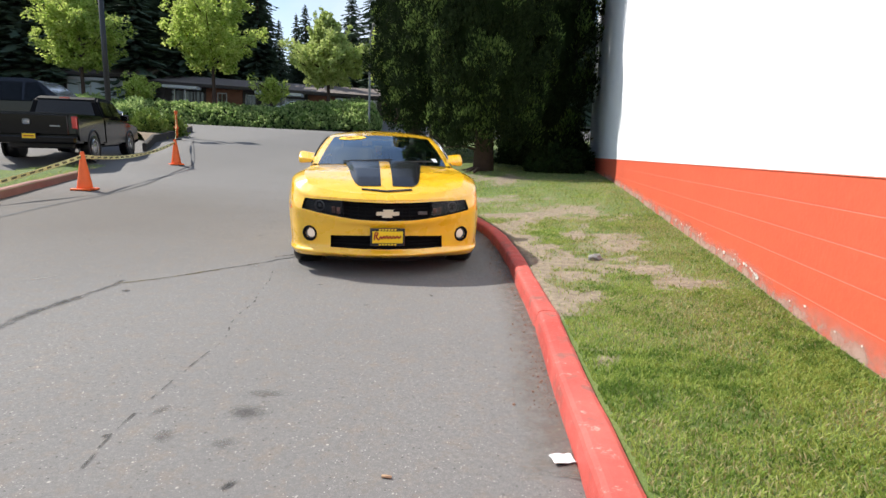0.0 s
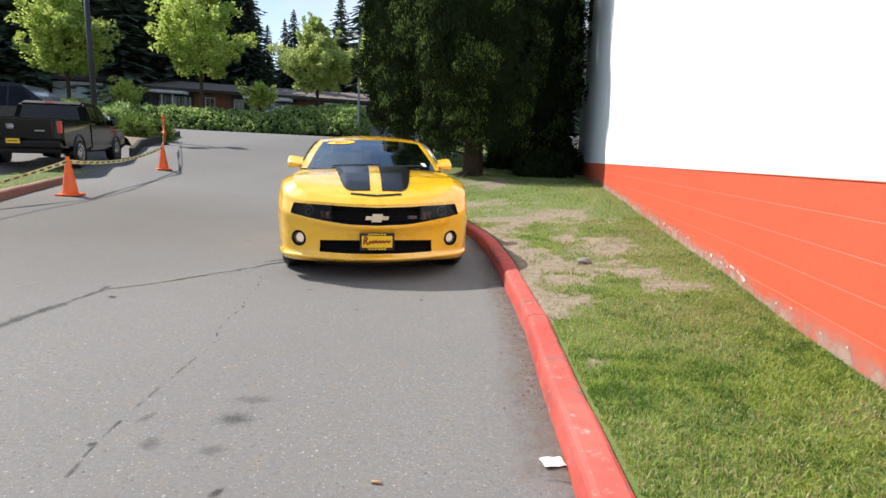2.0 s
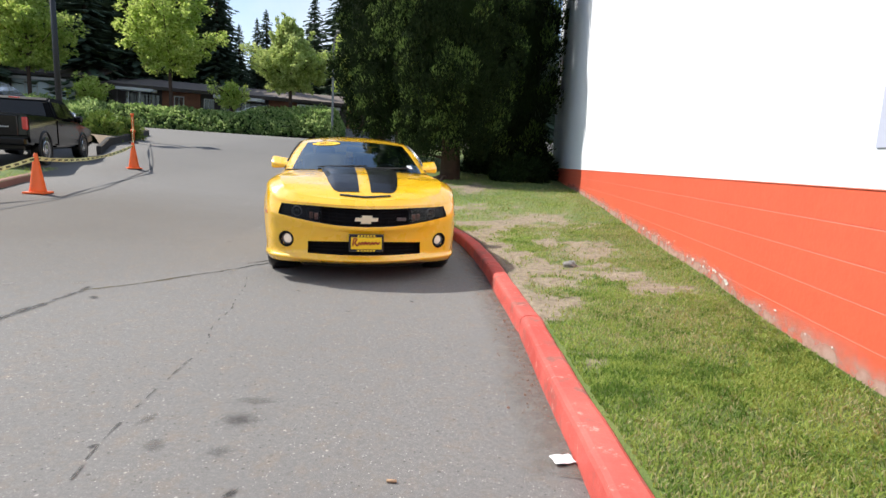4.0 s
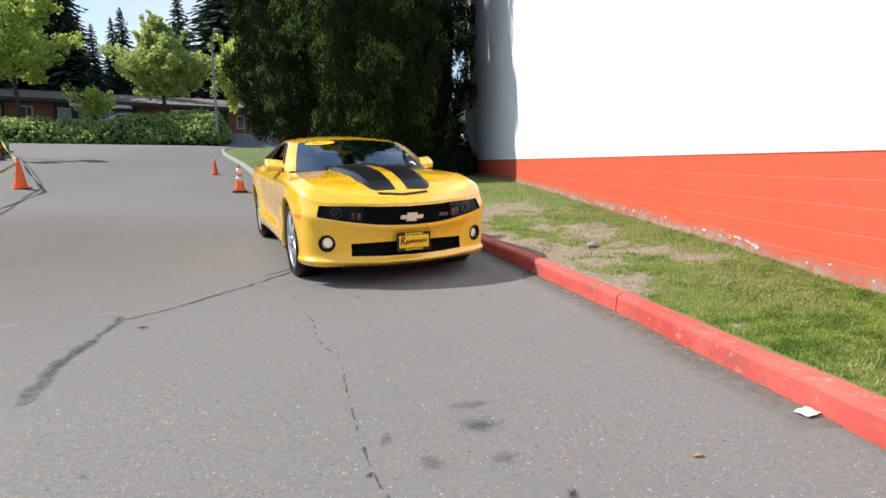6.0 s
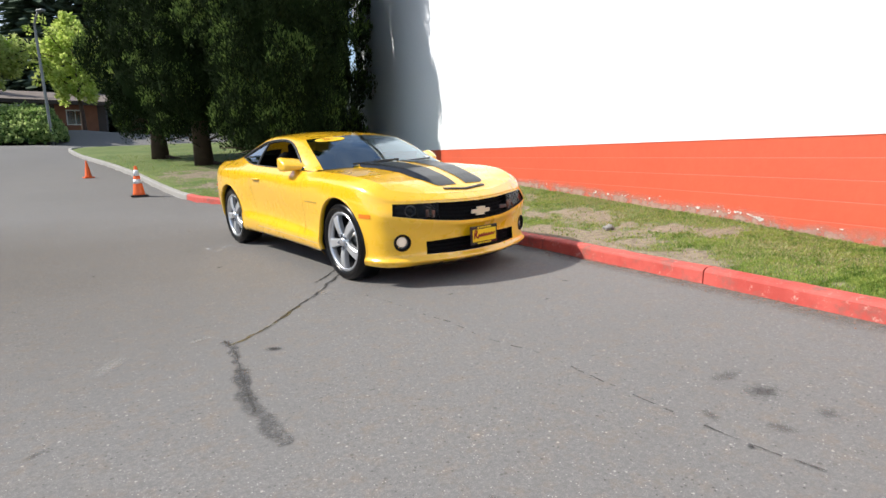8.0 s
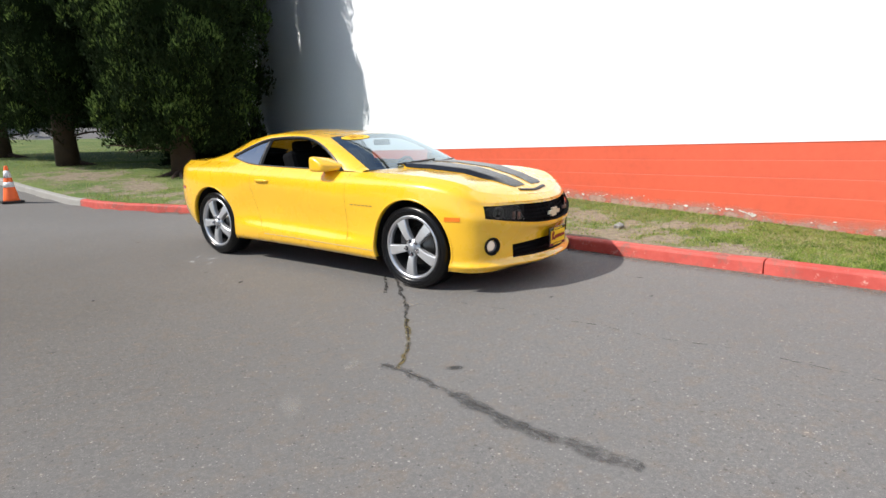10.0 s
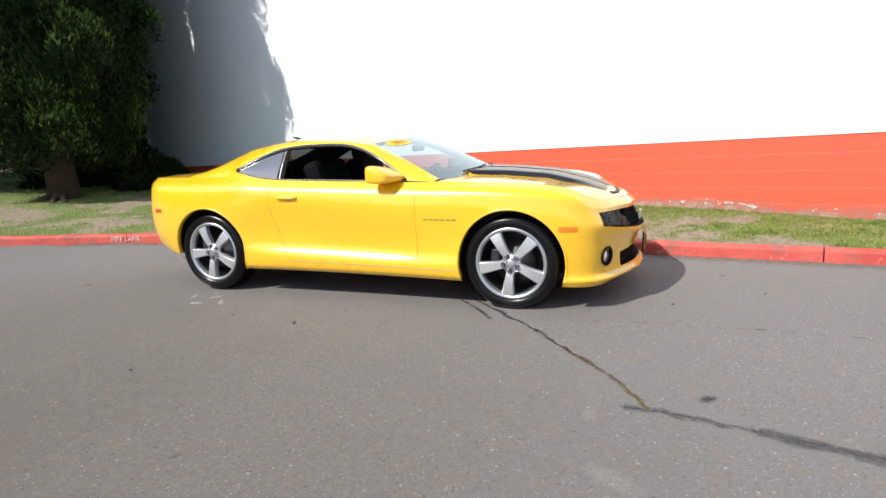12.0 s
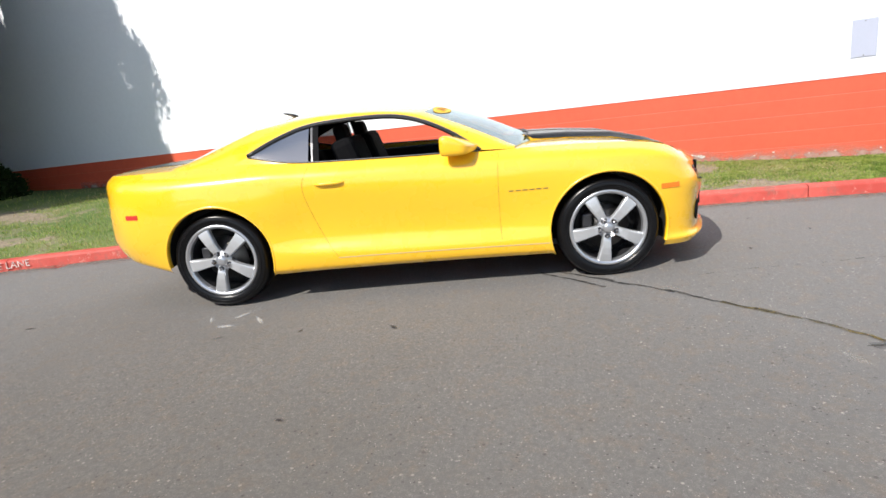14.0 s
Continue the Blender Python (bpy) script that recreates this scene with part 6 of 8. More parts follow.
def grass_blades(count, x0, x1, y0, y1, seed, tall, zfun, keep, dry_share=0.12):
    rnd = random.Random(seed)
    verts, faces, mats = [], [], []
    for _ in range(count):
        x, y = rnd.uniform(x0, x1), rnd.uniform(y0, y1)
        k = keep(x, y)
        if rnd.random() > k:
            continue
        z = zfun(x, y)
        h = tall * rnd.uniform(0.45, 1.25)
        a = rnd.uniform(0, 2 * math.pi)
        w = rnd.uniform(0.0022, 0.0042) * (1 + tall * 4)
        lean = rnd.uniform(0.3, 1.3) * h
        b = rnd.uniform(0, 2 * math.pi)
        dx, dy = math.cos(a) * w, math.sin(a) * w
        lx, ly = math.cos(b) * lean, math.sin(b) * lean
        n = len(verts)
        verts += [(x - dx, y - dy, z - 0.004), (x + dx, y + dy, z - 0.004), (x + lx * 0.4 + dx * 0.7, y + ly * 0.4 + dy * 0.7, z + h * 0.62), (x + lx * 0.4 - dx * 0.7, y + ly * 0.4 - dy * 0.7, z + h * 0.62), (x + lx, y + ly, z + h)]
        faces += [(n, n + 1, n + 2, n + 3), (n + 3, n + 2, n + 4)]
        p = 0.55 * noise.noise((x * 2.3, y * 2.3, 15)) + 0.8 * noise.noise((x * 8, y * 8, 21)) + rnd.uniform(-0.35, 0.35)
        q = 1 if rnd.random() < dry_share + 0.5 * noise.noise((x * 0.9, y * 0.9, 8)) + (0.25 if k < 0.5 else 0.0) else 2 if p > 0.12 else 3 if p < -0.28 else 0
        mats += [q, q]
    me = mesh_of("grass", verts, faces, [GRASS, GRASS_DRY, GRASS_LIGHT, GRASS_DARK])
    me.polygons.foreach_set("material_index", mats)
    return me


lawn_bvh = BVHTree.FromPolygons([Vector(v) for v in LV], LF)


def lawn_z(x, y):
    hit = lawn_bvh.ray_cast(Vector((x, y, 8)), Vector((0, 0, -1)))[0]
    return hit.z if hit else 0.0


def lawn_keep(x, y):
    if x < kerb_x(y) + KERB_W + 0.022 + 0.02 * noise.noise((y * 9, 1, 3)) or x > WALL_X - 0.02:
        return 0.0
    return (1 - 0.97 * bare(x, y)) * max(0.42, 0.60 + 0.8 * noise.noise((x * 1.7, y * 1.7, 6)) + 0.25 * noise.noise((x * 5, y * 5, 1)))


for nm, cnt, box, tall in (("grass", 120000, (0.5, 2.33, 0.8, 4.4), 0.022), ("grass", 70000, (-0.2, 2.33, 4.4, 8.5), 0.026), ("grass", 40000, (-3.6, 2.33, 8.5, 15.0), 0.04), ("grass", 12000, (-7.5, 2.0, 15.0, 27.0), 0.06)):
    tagged(new(nm, grass_blades(cnt, *box, 3 + int(box[2] * 10), tall, lawn_z, lawn_keep, 0.12 if box[2] < 4 else 0.34)), "short patchy green grass blades on the bank", "grass", kind="stuff")

# ---- trees ----
def leaf_cloud(rnd, centres, per, size, spread, up=0.3, aspect=2.2, outward=None):
    """Small pointed leaves in clumps round centres (place, radius); each leaf its own island."""
    verts, faces = [], []
    for c, r, axis in centres:
        for _ in range(per):
            d = Vector((rnd.gauss(0, 1), rnd.gauss(0, 1), rnd.gauss(0, 1)))
            d.normalize()
            p = c + d * (r * rnd.random() ** 0.4) * spread
            way = (d * 0.6 + axis + Vector((rnd.uniform(-.5, .5), rnd.uniform(-.5, .5), rnd.uniform(-.5, .5) + up))).normalized()
            side = way.cross(Vector((rnd.uniform(-1, 1), rnd.uniform(-1, 1), rnd.uniform(-1, 1)))).normalized()
            s = size * rnd.uniform(0.6, 1.4)
            n = len(verts)
            verts += [p - way * s * 0.5, p + side * (s / aspect) * 0.5, p + way * s * 0.5, p - side * (s / aspect) * 0.5]
            faces.append((n, n + 1, n + 2, n + 3))
    return verts, faces


def tuft_cloud(rnd, tufts, per, size):
    """Upswept plumes of narrow sprays (place, radius, way out, fresh or not): a set coloured as shaded, and one
    coloured as lit for upper tips of fresh plumes.
    """
    sets = ([], []), ([], [])
    up = Vector((0, 0, 1))
    for c, r, out, fresh in tufts:
        for _ in range(int(per * (0.35 + 6.0 * r * r))):
            d = Vector((rnd.gauss(0, 1), rnd.gauss(0, 1), rnd.gauss(0, 1))).normalized()
            d = (d + out * 0.45).normalized()
            q = rnd.uniform(0.45, 1.0)
            p = c + Vector((d.x, d.y, d.z * 1.5)) * (r * q)
            way = (up * 0.85 + d * 0.55 + Vector((rnd.gauss(0, 0.28), rnd.gauss(0, 0.28), rnd.gauss(0, 0.2)))).normalized()
            side = way.cross(d * 0.5 + Vector((rnd.gauss(0, 1), rnd.gauss(0, 1), rnd.gauss(0, 0.5)))).normalized()
            nml = side.cross(way)
            z = size * rnd.uniform(0.6, 1.35)
            # upper outer sprays of fresh plumes get the lit colour
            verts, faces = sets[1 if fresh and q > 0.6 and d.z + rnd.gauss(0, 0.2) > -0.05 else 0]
            k = len(verts)
            verts += [p - way * z * 0.5, p + side * z * 0.21 + nml * z * 0.06, p + way * z * 0.7, p - side * z * 0.21 + nml * z * 0.06]
            faces.append((k, k + 1, k + 2, k + 3))
    return sets


def columnar_cedar(at, height, radius, skirt, seed, lumps, bright=0.8, fine=1.0):
    """A dense upright evergreen: bare foot, ragged column of upswept sprays over a dark inside."""
    rnd = random.Random(seed)
    tree = thing("evergreen_tree", "tall dense dark evergreen tree with a bare reddish trunk", "tree", Matrix.Translation(at), "evergreen trees beside the building")
    pts, rad = [], []
    for i in range(9):
        h = height * 0.9 * i / 8
        pts.append((0.12 * noise.noise((h * 0.5, seed, 0)), 0.12 * noise.noise((h * 0.5, seed, 5)), h - 0.1))
        rad.append((0.30 if i == 0 else 0.24) * (1 - i / 9) + 0.03)
    v, f = tube(pts, rad, 12)
    trunk = part("trunk", mesh_of("trunk", v, f, BARK, True), None, tree, "reddish brown trunk")
    for k in range(4):
        a = rnd.uniform(0, 6.28)
        v, f = tube(smooth_curve([(0.15 * math.cos(a), 0.15 * math.sin(a), 0.1), (0.5 * math.cos(a), 0.5 * math.sin(a), 0.0), (1.0 * math.cos(a + 0.2), 1.0 * math.sin(a + 0.2), -0.1)], 4), [0.10, 0.09, 0.08, 0.07, 0.06, 0.05, 0.04, 0.03, 0.02], 6)
        part("root", mesh_of("root", v, f, BARK, True), None, trunk)
    for k in range(7):
        a = rnd.uniform(0, 6.28)
        h = rnd.uniform(0.5, skirt + 0.5)
        ln = rnd.uniform(0.7, radius * 0.8)
        v, f = tube(smooth_curve([(0, 0, h), (ln * 0.5 * math.cos(a), ln * 0.5 * math.sin(a), h + 0.15), (ln * math.cos(a), ln * math.sin(a), h + rnd.uniform(-0.2, 0.9))], 4), [0.04, 0.038, 0.034, 0.03, 0.027, 0.024, 0.02, 0.016, 0.01], 5)
        part("branch", mesh_of("branch", v, f, BARK, True), None, tree)

    def envelope(h, a):
        t = (h - skirt) / (height - skirt)
        r = radius * (min(1.0, 0.66 + 1.6 * t) if t < 0.35 else 1.0) * max(0.05, (1 - max(0, t - 0.28) ** 1.5 * 1.45))
        return r * (0.92 + 0.20 * noise.noise((math.cos(a) * 1.6 + seed, math.sin(a) * 1.6, h * 0.5)) + 0.26 * noise.noise((math.cos(a) * 3.2 + seed, math.sin(a) * 3.2, h * 0.9)))

    verts, faces = [], []
    nh, na = 26, 22
    for i in range(nh + 1):
        h = skirt + 0.25 + (height - skirt - 0.4) * i / nh
        for k in range(na):
            a = 2 * math.pi * k / na
            r = envelope(h, a) * (0.66 if 0 < i < nh else 0.15)
            verts.append((r * math.cos(a), r * math.sin(a), h))
    for i in range(nh):
        for k in range(na):
            p, q = i * na + k, i * na + (k + 1) % na
            faces.append((p, q, q + na, p + na))
    # near-black core: the shade between sprays as a colour
    part("inner_crown", mesh_of("inner_crown", verts, faces, LEAF_DARK, True), None, tree, "near-black inner crown standing for the shade inside")
    tufts = []
    for _ in range(lumps):
        h = skirt - 0.1 + (7.0 - skirt) * rnd.random() if rnd.random() < 0.78 else rnd.uniform(6.8, height - 0.1)
        a = rnd.uniform(0, 2 * math.pi)
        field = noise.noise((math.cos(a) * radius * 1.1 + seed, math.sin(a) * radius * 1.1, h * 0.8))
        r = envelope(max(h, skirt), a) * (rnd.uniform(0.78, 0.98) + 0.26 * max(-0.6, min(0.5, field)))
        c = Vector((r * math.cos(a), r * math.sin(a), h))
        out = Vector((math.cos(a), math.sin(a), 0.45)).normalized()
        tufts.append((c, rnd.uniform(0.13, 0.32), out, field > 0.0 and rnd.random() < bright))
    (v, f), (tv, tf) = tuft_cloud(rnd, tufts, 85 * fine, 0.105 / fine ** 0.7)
    part("foliage", mesh_of("foliage", v, f, LEAF_CEDAR_SHADE), None, tree, "dense sprays in the shaded green")
    part("lit_tip_foliage", mesh_of("lit_tip_foliage", tv, tf, LEAF_CEDAR_LIT), None, tree, "upswept tips in the lit green")
    return tree


# bright: the share of plumes whose tips carry the lit green
columnar_cedar((-1.2, 17.15, lawn_z(-1.2, 17.15)), 16.0, 2.2, 0.95, 21, 2100, bright=0.9, fine=1.4)
columnar_cedar((-3.5, 21.3, lawn_z(-3.5, 21.3)), 15.5, 1.95, 1.15, 22, 1050, bright=0.4, fine=1.3)
columnar_cedar((-5.15, 24.6, lawn_z(-5.15, 24.6)), 12.5, 2.1, 1.15, 23, 900, bright=0.3)
# foliage filling the gap by the wall, sized to keep its far part shaded
columnar_cedar((0.35, 20.3, 0.74), 18.0, 2.1, 0.4, 24, 800, bright=0.8)
# unseen tree added behind to shade the wall's far end
columnar_cedar((0.1, 25.0, 0.93), 15.0, 1.9, 0.5, 25, 500, bright=0.4)


def shrub(name, at, size, label, leaf, seed, clumps, leaf_size, per=22, group="", core=LEAF_DARK, parent=None):
    """A leafy mound: stems, dark heart and many leaves in an uneven outline."""
    rnd = random.Random(seed)
    sx, sy, sz = size
    ob = parent or thing(name, label, "shrub", Matrix.Translation(at), group)
    bm = bmesh.new()
    bmesh.ops.create_icosphere(bm, subdivisions=3, radius=1)
    for v in bm.verts:
        k = 0.80 + 0.22 * noise.noise(v.co * 1.8 + Vector((seed, 0, 0)))
        v.co = Vector((v.co.x * sx * k, v.co.y * sy * k, max(v.co.z, -0.25) * sz * k))
    # the heart is coloured as shade among the leaves
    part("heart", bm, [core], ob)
    for _ in range(3):
        a = rnd.uniform(0, 6.28)
        v, f = tube([(0, 0, -0.1), (0.3 * sx * math.cos(a), 0.3 * sy * math.sin(a), sz * 0.5)], [0.03, 0.012], 6)
        part("stem", mesh_of("stem", v, f, BARK), None, ob)
    centres = []
    for _ in range(clumps):
        d = Vector((rnd.gauss(0, 1), rnd.gauss(0, 1), abs(rnd.gauss(0, 1)) - 0.2)).normalized()
        k = 0.92 + 0.26 * noise.noise(d * 1.8 + Vector((seed, 0, 0))) + rnd.uniform(-0.06, 0.08)
        centres.append((Vector((d.x * sx * k, d.y * sy * k, max(d.z, -0.1) * sz * k)), leaf_size * 1.6, d * 0.5))
    v, f = leaf_cloud(rnd, centres, per, leaf_size, 1.0, 0.3, 1.7)
    part("leaves", mesh_of("leaves", v, f, leaf), None, ob)
    return ob


for i, (x, y, sx, sy, sz) in enumerate(((0.0, 20.3, 1.1, 0.9, 1.1), (1.2, 20.0, 1.0, 0.9, 1.25), (0.9, 17.6, 0.9, 0.7, 0.75), (1.35, 21.4, 0.8, 0.8, 1.4))):
    shrub("dark_shrub", (x, y, lawn_z(x, y) - 0.02), (sx, sy, sz), "low dark evergreen shrub in the shade by the wall", LEAF_DARK, 40 + i, 190, 0.11, 20, "shrubs under the evergreens")


def broadleaf(at, trunk_h, height, radius, seed, clumps, wispy=False, size=0.24, label="young street tree with fresh lime green leaves", leafm=None, lean=0.0):
    rnd = random.Random(seed)
    tree = thing("street_tree", label, "tree", FAR @ Matrix.Translation(at), "street trees along the street")
    v, f = tube(smooth_curve([(0, 0, -0.3), (0.03, 0, trunk_h * 0.5), (0.0, 0.05, trunk_h), (0.05, 0, height * 0.72)], 4), [0.19, 0.18, 0.17, 0.16, 0.155, 0.15, 0.145, 0.14, 0.13, 0.11, 0.08, 0.06, 0.03], 10)
    part("trunk", mesh_of("trunk", v, f, BARK, True), None, tree, "slim dark trunk")
    centres = []
    limbs = 13
    for k in range(limbs):
        a = 2 * math.pi * k / limbs + rnd.uniform(-0.3, 0.3)
        h0 = trunk_h + (height - trunk_h) * 0.45 * rnd.random()
        ln = radius * rnd.uniform(0.75, 1.1)
        tip = Vector((ln * math.cos(a), ln * math.sin(a), h0 + rnd.uniform(0.15, 0.55) * (height - h0)))
        mid = Vector((ln * 0.45 * math.cos(a), ln * 0.45 * math.sin(a), h0 + 0.35 * (tip.z - h0)))
        v, f = tube(smooth_curve([(0, 0, h0), mid, tip], 4), [0.075, 0.07, 0.062, 0.055, 0.045, 0.038, 0.03, 0.022, 0.012], 6)
        part("limb", mesh_of("limb", v, f, BARK, True), None, tree)
        for q in np.linspace(0.25, 1.0, max(3, clumps // limbs // 2)):
            p = Vector((0, 0, h0)).lerp(mid, q / 0.5) if q < 0.5 else mid.lerp(tip, (q - 0.5) / 0.5)
            centres.append((p + Vector((rnd.gauss(0, 0.25), rnd.gauss(0, 0.25), rnd.gauss(0, 0.2))), rnd.uniform(0.28, 0.55), Vector((math.cos(a) * 0.5, math.sin(a) * 0.5, 0.1))))
    top = height - trunk_h
    for _ in range(clumps):
        u = rnd.random() ** 1.15
        a = rnd.uniform(0, 2 * math.pi)
        lobe = 0.74 + 0.42 * noise.noise((math.cos(a) * 1.7 + seed, math.sin(a) * 1.7, u * 5.0))
        r = radius * lobe * (0.55 + 1.6 * u if u < 0.25 else 1.0 - 0.80 * ((u - 0.25) / 0.75) ** 1.25)
        k = rnd.uniform(0.35, 1.0) ** 0.6
        zz = trunk_h + top * (0.02 + 0.96 * u) - 0.35 * k
        centres.append((Vector((r * k * math.cos(a), r * k * math.sin(a), zz)), rnd.uniform(0.22, 0.50), Vector((math.cos(a) * 0.6, math.sin(a) * 0.6, -0.05))))
    if wispy:
        for _ in range(16):
            a, r = rnd.uniform(0, 6.28), rnd.uniform(0.1, radius * 0.6)
            p0 = Vector((r * 0.6 * math.cos(a), r * 0.6 * math.sin(a), height * 0.72))
            p1 = p0 + Vector((r * 0.35 * math.cos(a), r * 0.35 * math.sin(a), rnd.uniform(1.5, 3.6) * (1.3 - r / radius)))
            v, f = tube([p0, p0.lerp(p1, 0.5), p1], [0.03, 0.02, 0.008], 5)
            part("twig", mesh_of("twig", v, f, BARK), None, tree)
            for q in (0.2, 0.45, 0.7, 0.9):
                centres.append((p0.lerp(p1, q), 0.22, Vector((0, 0, 0.6))))
    v, f = leaf_cloud(rnd, centres, 30, size, 1.0, 0.0, 1.5)
    part("foliage", mesh_of("foliage", v, f, leafm or LEAF_LIME), None, tree, "fresh lime green leaves in loose layers")
    return tree


broadleaf((-38.4, 45.0, 4.3), 3.6, 11.2, 4.1, 61, 480)
broadleaf((-27.0, 46.6, 4.0), 4.0, 13.5, 4.3, 62, 520)
broadleaf((-16.9, 47.6, 3.7), 3.2, 8.6, 3.6, 63, 400, wispy=True, leafm=LEAF_BACKLIT, label="young street tree with thin upright twigs and lime green leaves")
broadleaf((-32.0, 43.6, 4.0), 1.2, 3.0, 1.3, 64, 60, size=0.2, label="small pale green ornamental tree beside the hedge")
broadleaf((-21.6, 46.4, 3.9), 1.4, 3.4, 1.4, 65, 60, size=0.2, label="small pale green ornamental tree beside the hedge")
broadleaf((-11.0, 49.0, 3.6), 2.4, 8.5, 3.0, 66, 200, label="leafy street tree in yellow-green leaf")

# the far wood: firs
def fir(seed, height, radius):
    rnd = random.Random(seed)
    tree = thing("fir_tree", "tall dark fir tree in the wood behind the street", "tree", None, "firs of the far wood")
    v, f = tube([(0, 0, -1), (0, 0, height * 0.5), (0, 0, height * 0.98)], [0.4, 0.25, 0.03], 7)
    part("trunk", mesh_of("trunk", v, f, BARK), None, tree)
    verts, faces = [], []
    layers = 62
    for i in range(layers):
        t = i / (layers - 1)
        h = height * (0.08 + 0.91 * t)
        r = radius * (1 - t) ** 0.75 * rnd.uniform(0.75, 1.15) + 0.18
        n = 17 if t < 0.6 else 10
        for k in range(n):
            a = 2 * math.pi * (k + rnd.random()) / n
            ca, sa = math.cos(a), math.sin(a)
            rr = r * rnd.uniform(0.5, 1.2)
            dz = -rr * rnd.uniform(0.12, 0.40)
            z0 = h + rnd.uniform(-0.3, 0.3)
            for q in (0.35, 0.62, 0.88):
                w = (0.10 * r + 0.09) * (1.25 - 0.6 * q)
                ln = 0.30 * rr + 0.15
                px, py, pz = rr * q * ca, rr * q * sa, z0 + dz * q
                hang = rnd.uniform(0.15, 0.5) * (0.4 + 0.18 * r)
                b = len(verts)
                verts += [(px - ln * 0.5 * ca, py - ln * 0.5 * sa, pz + 0.05), (px - w * sa, py + w * ca, pz - hang * 0.5), (px + ln * 0.7 * ca, py + ln * 0.7 * sa, pz + dz * 0.3 - hang * 0.3), (px + w * sa, py - w * ca, pz - hang * 0.5), (px + 0.1 * ca, py + 0.1 * sa, pz - hang)]
                faces += [(b, b + 1, b + 2), (b, b + 2, b + 3), (b + 1, b + 4, b + 2), (b + 2, b + 4, b + 3)]
    part("foliage", mesh_of("foliage", verts, faces, LEAF_FIR), None, tree, "dark drooping needle boughs")
    return tree


rnd = random.Random(77)
protos = [fir(201, 24, 4.2), fir(202, 24, 3.6), fir(203, 24, 4.8)]
spots = []
for row, (dist, count) in enumerate(((72, 24), (80, 27), (90, 28))):
    for k in range(count):
        ang = -62 + (74 * (k + rnd.uniform(0.2, 0.8)) / count)
        if ang > 8:
            continue
        d = dist * rnd.uniform(0.95, 1.06)
        x, y = d * math.sin(radians(ang)), d * math.cos(radians(ang))
        tall = 30 if ang < -27 else float(np.interp(ang, [-27, -25, -15, 10], [26, 16.5, 16, 20]))
        spots.append((x, y, tall * rnd.uniform(0.85, 1.12) * (0.85 if row == 0 else 1)))
spots += [(-38.2, 74, 24.0), (-17.0, 70.0, 31.0), (-13.5, 73.0, 29.0), (-19.6, 77.0, 24.0)]
for i, (x, y, h) in enumerate(spots):
    s = h / 24
    m = FAR @ Matrix.Translation((x, y, 4.0)) @ Matrix.Rotation(rnd.uniform(0, 6), 4, 'Z') @ Matrix.Diagonal((s * rnd.uniform(0.9, 1.2), s * rnd.uniform(0.9, 1.2), s, 1))
    if i < 3:
        protos[i].matrix_basis = m
    else:
        base = protos[i % 3]
        keep = base.matrix_basis.copy()
        base.matrix_basis = Matrix()
        copy_thing(base, m)
        base.matrix_basis = keep
# wooded slope behind the firs
verts, faces = [], []
for i in range(40):
    a = radians(-75 + 100 * i / 39)
    for j, (d, z) in enumerate(((62, 4.0), (80, 5.0), (105, 11 + 2 * noise.noise((i * 0.4, 0, 0))), (125, 15 + 3 * noise.noise((i * 0.4, 4, 0))), (170, 14))):
        verts.append((d * math.sin(a), d * math.cos(a), z))
for i in range(39):
    for j in range(4):
        p = i * 5 + j
        faces.append((p, p + 5, p + 6, p + 1))
tagged(new("backdrop_slope", mesh_of("backdrop_slope", verts, faces, mat("dark_wooded_slope", (0.02, 0.03, 0.015), rough=1.0, bump=0.8, bump_scale=3, var=0.5, var_scale=0.4), True)), "dark wooded slope behind the street", "hillside", kind="structure")

# ---- hedge bank across the street ----
def hedge():
    rnd = random.Random(8)
    ob = thing("ivy_hedge", "long clipped bank of ivy across the street", "hedge", kind="stuff")
    pts = [(-46, 36.0), (-38, 38.6), (-32, 40.4), (-25, 41.7), (-19, 42.6), (-14, 43.4), (-11.2, 43.9)]
    line = smooth_curve([(*far(x, y), 0) for x, y in pts], 10)
    verts, faces = [], []
    centres = []
    sec = [(-1.5, 0.0), (-1.35, 0.45), (-0.95, 0.95), (-0.35, 1.35), (0.4, 1.6), (1.2, 1.5), (1.8, 0.6)]
    for i, p in enumerate(line):
        d = (line[min(i + 1, len(line) - 1)] - line[max(i - 1, 0)]).normalized()
        s = Vector((-d.y, d.x, 0))
        e = min(1.0, (len(line) - 1 - i) / 4 + 0.25) * float(np.interp(p.x, [-24, -17], [1.0, 1.3]))
        g = road_z(p.x, p.y)
        for o, h in sec:
            k = 1 + 0.22 * noise.noise((p.x * 0.45, o * 0.8, h)) + 0.12 * noise.noise((p.x * 1.3, o * 2, h * 2))
            q = p + s * (o * e * k)
            verts.append((q.x, q.y, g + h * e * k - 0.1))
    n = len(sec)
    for i in range(len(line) - 1):
        for k in range(n - 1):
            a = i * n + k
            faces.append((a, a + n, a + n + 1, a + 1))
            if k < 5:
                va, vb, vc = Vector(verts[a]), Vector(verts[a + n]), Vector(verts[a + 1])
                for _ in range(9):
                    centres.append((va + (vb - va) * rnd.random() + (vc - va) * rnd.random() + Vector((0, -0.05, 0.05)), 0.22, Vector((0, -0.6, 0.5))))
    # core behind the ivy, near-black for the shade there
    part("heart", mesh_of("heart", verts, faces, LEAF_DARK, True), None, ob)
    v, f = leaf_cloud(rnd, centres, 11, 0.22, 1.0, 0.1, 1.4)
    part("leaves", mesh_of("leaves", v, f, LEAF_IVY), None, ob, "glossy ivy leaves catching the sun")


hedge()
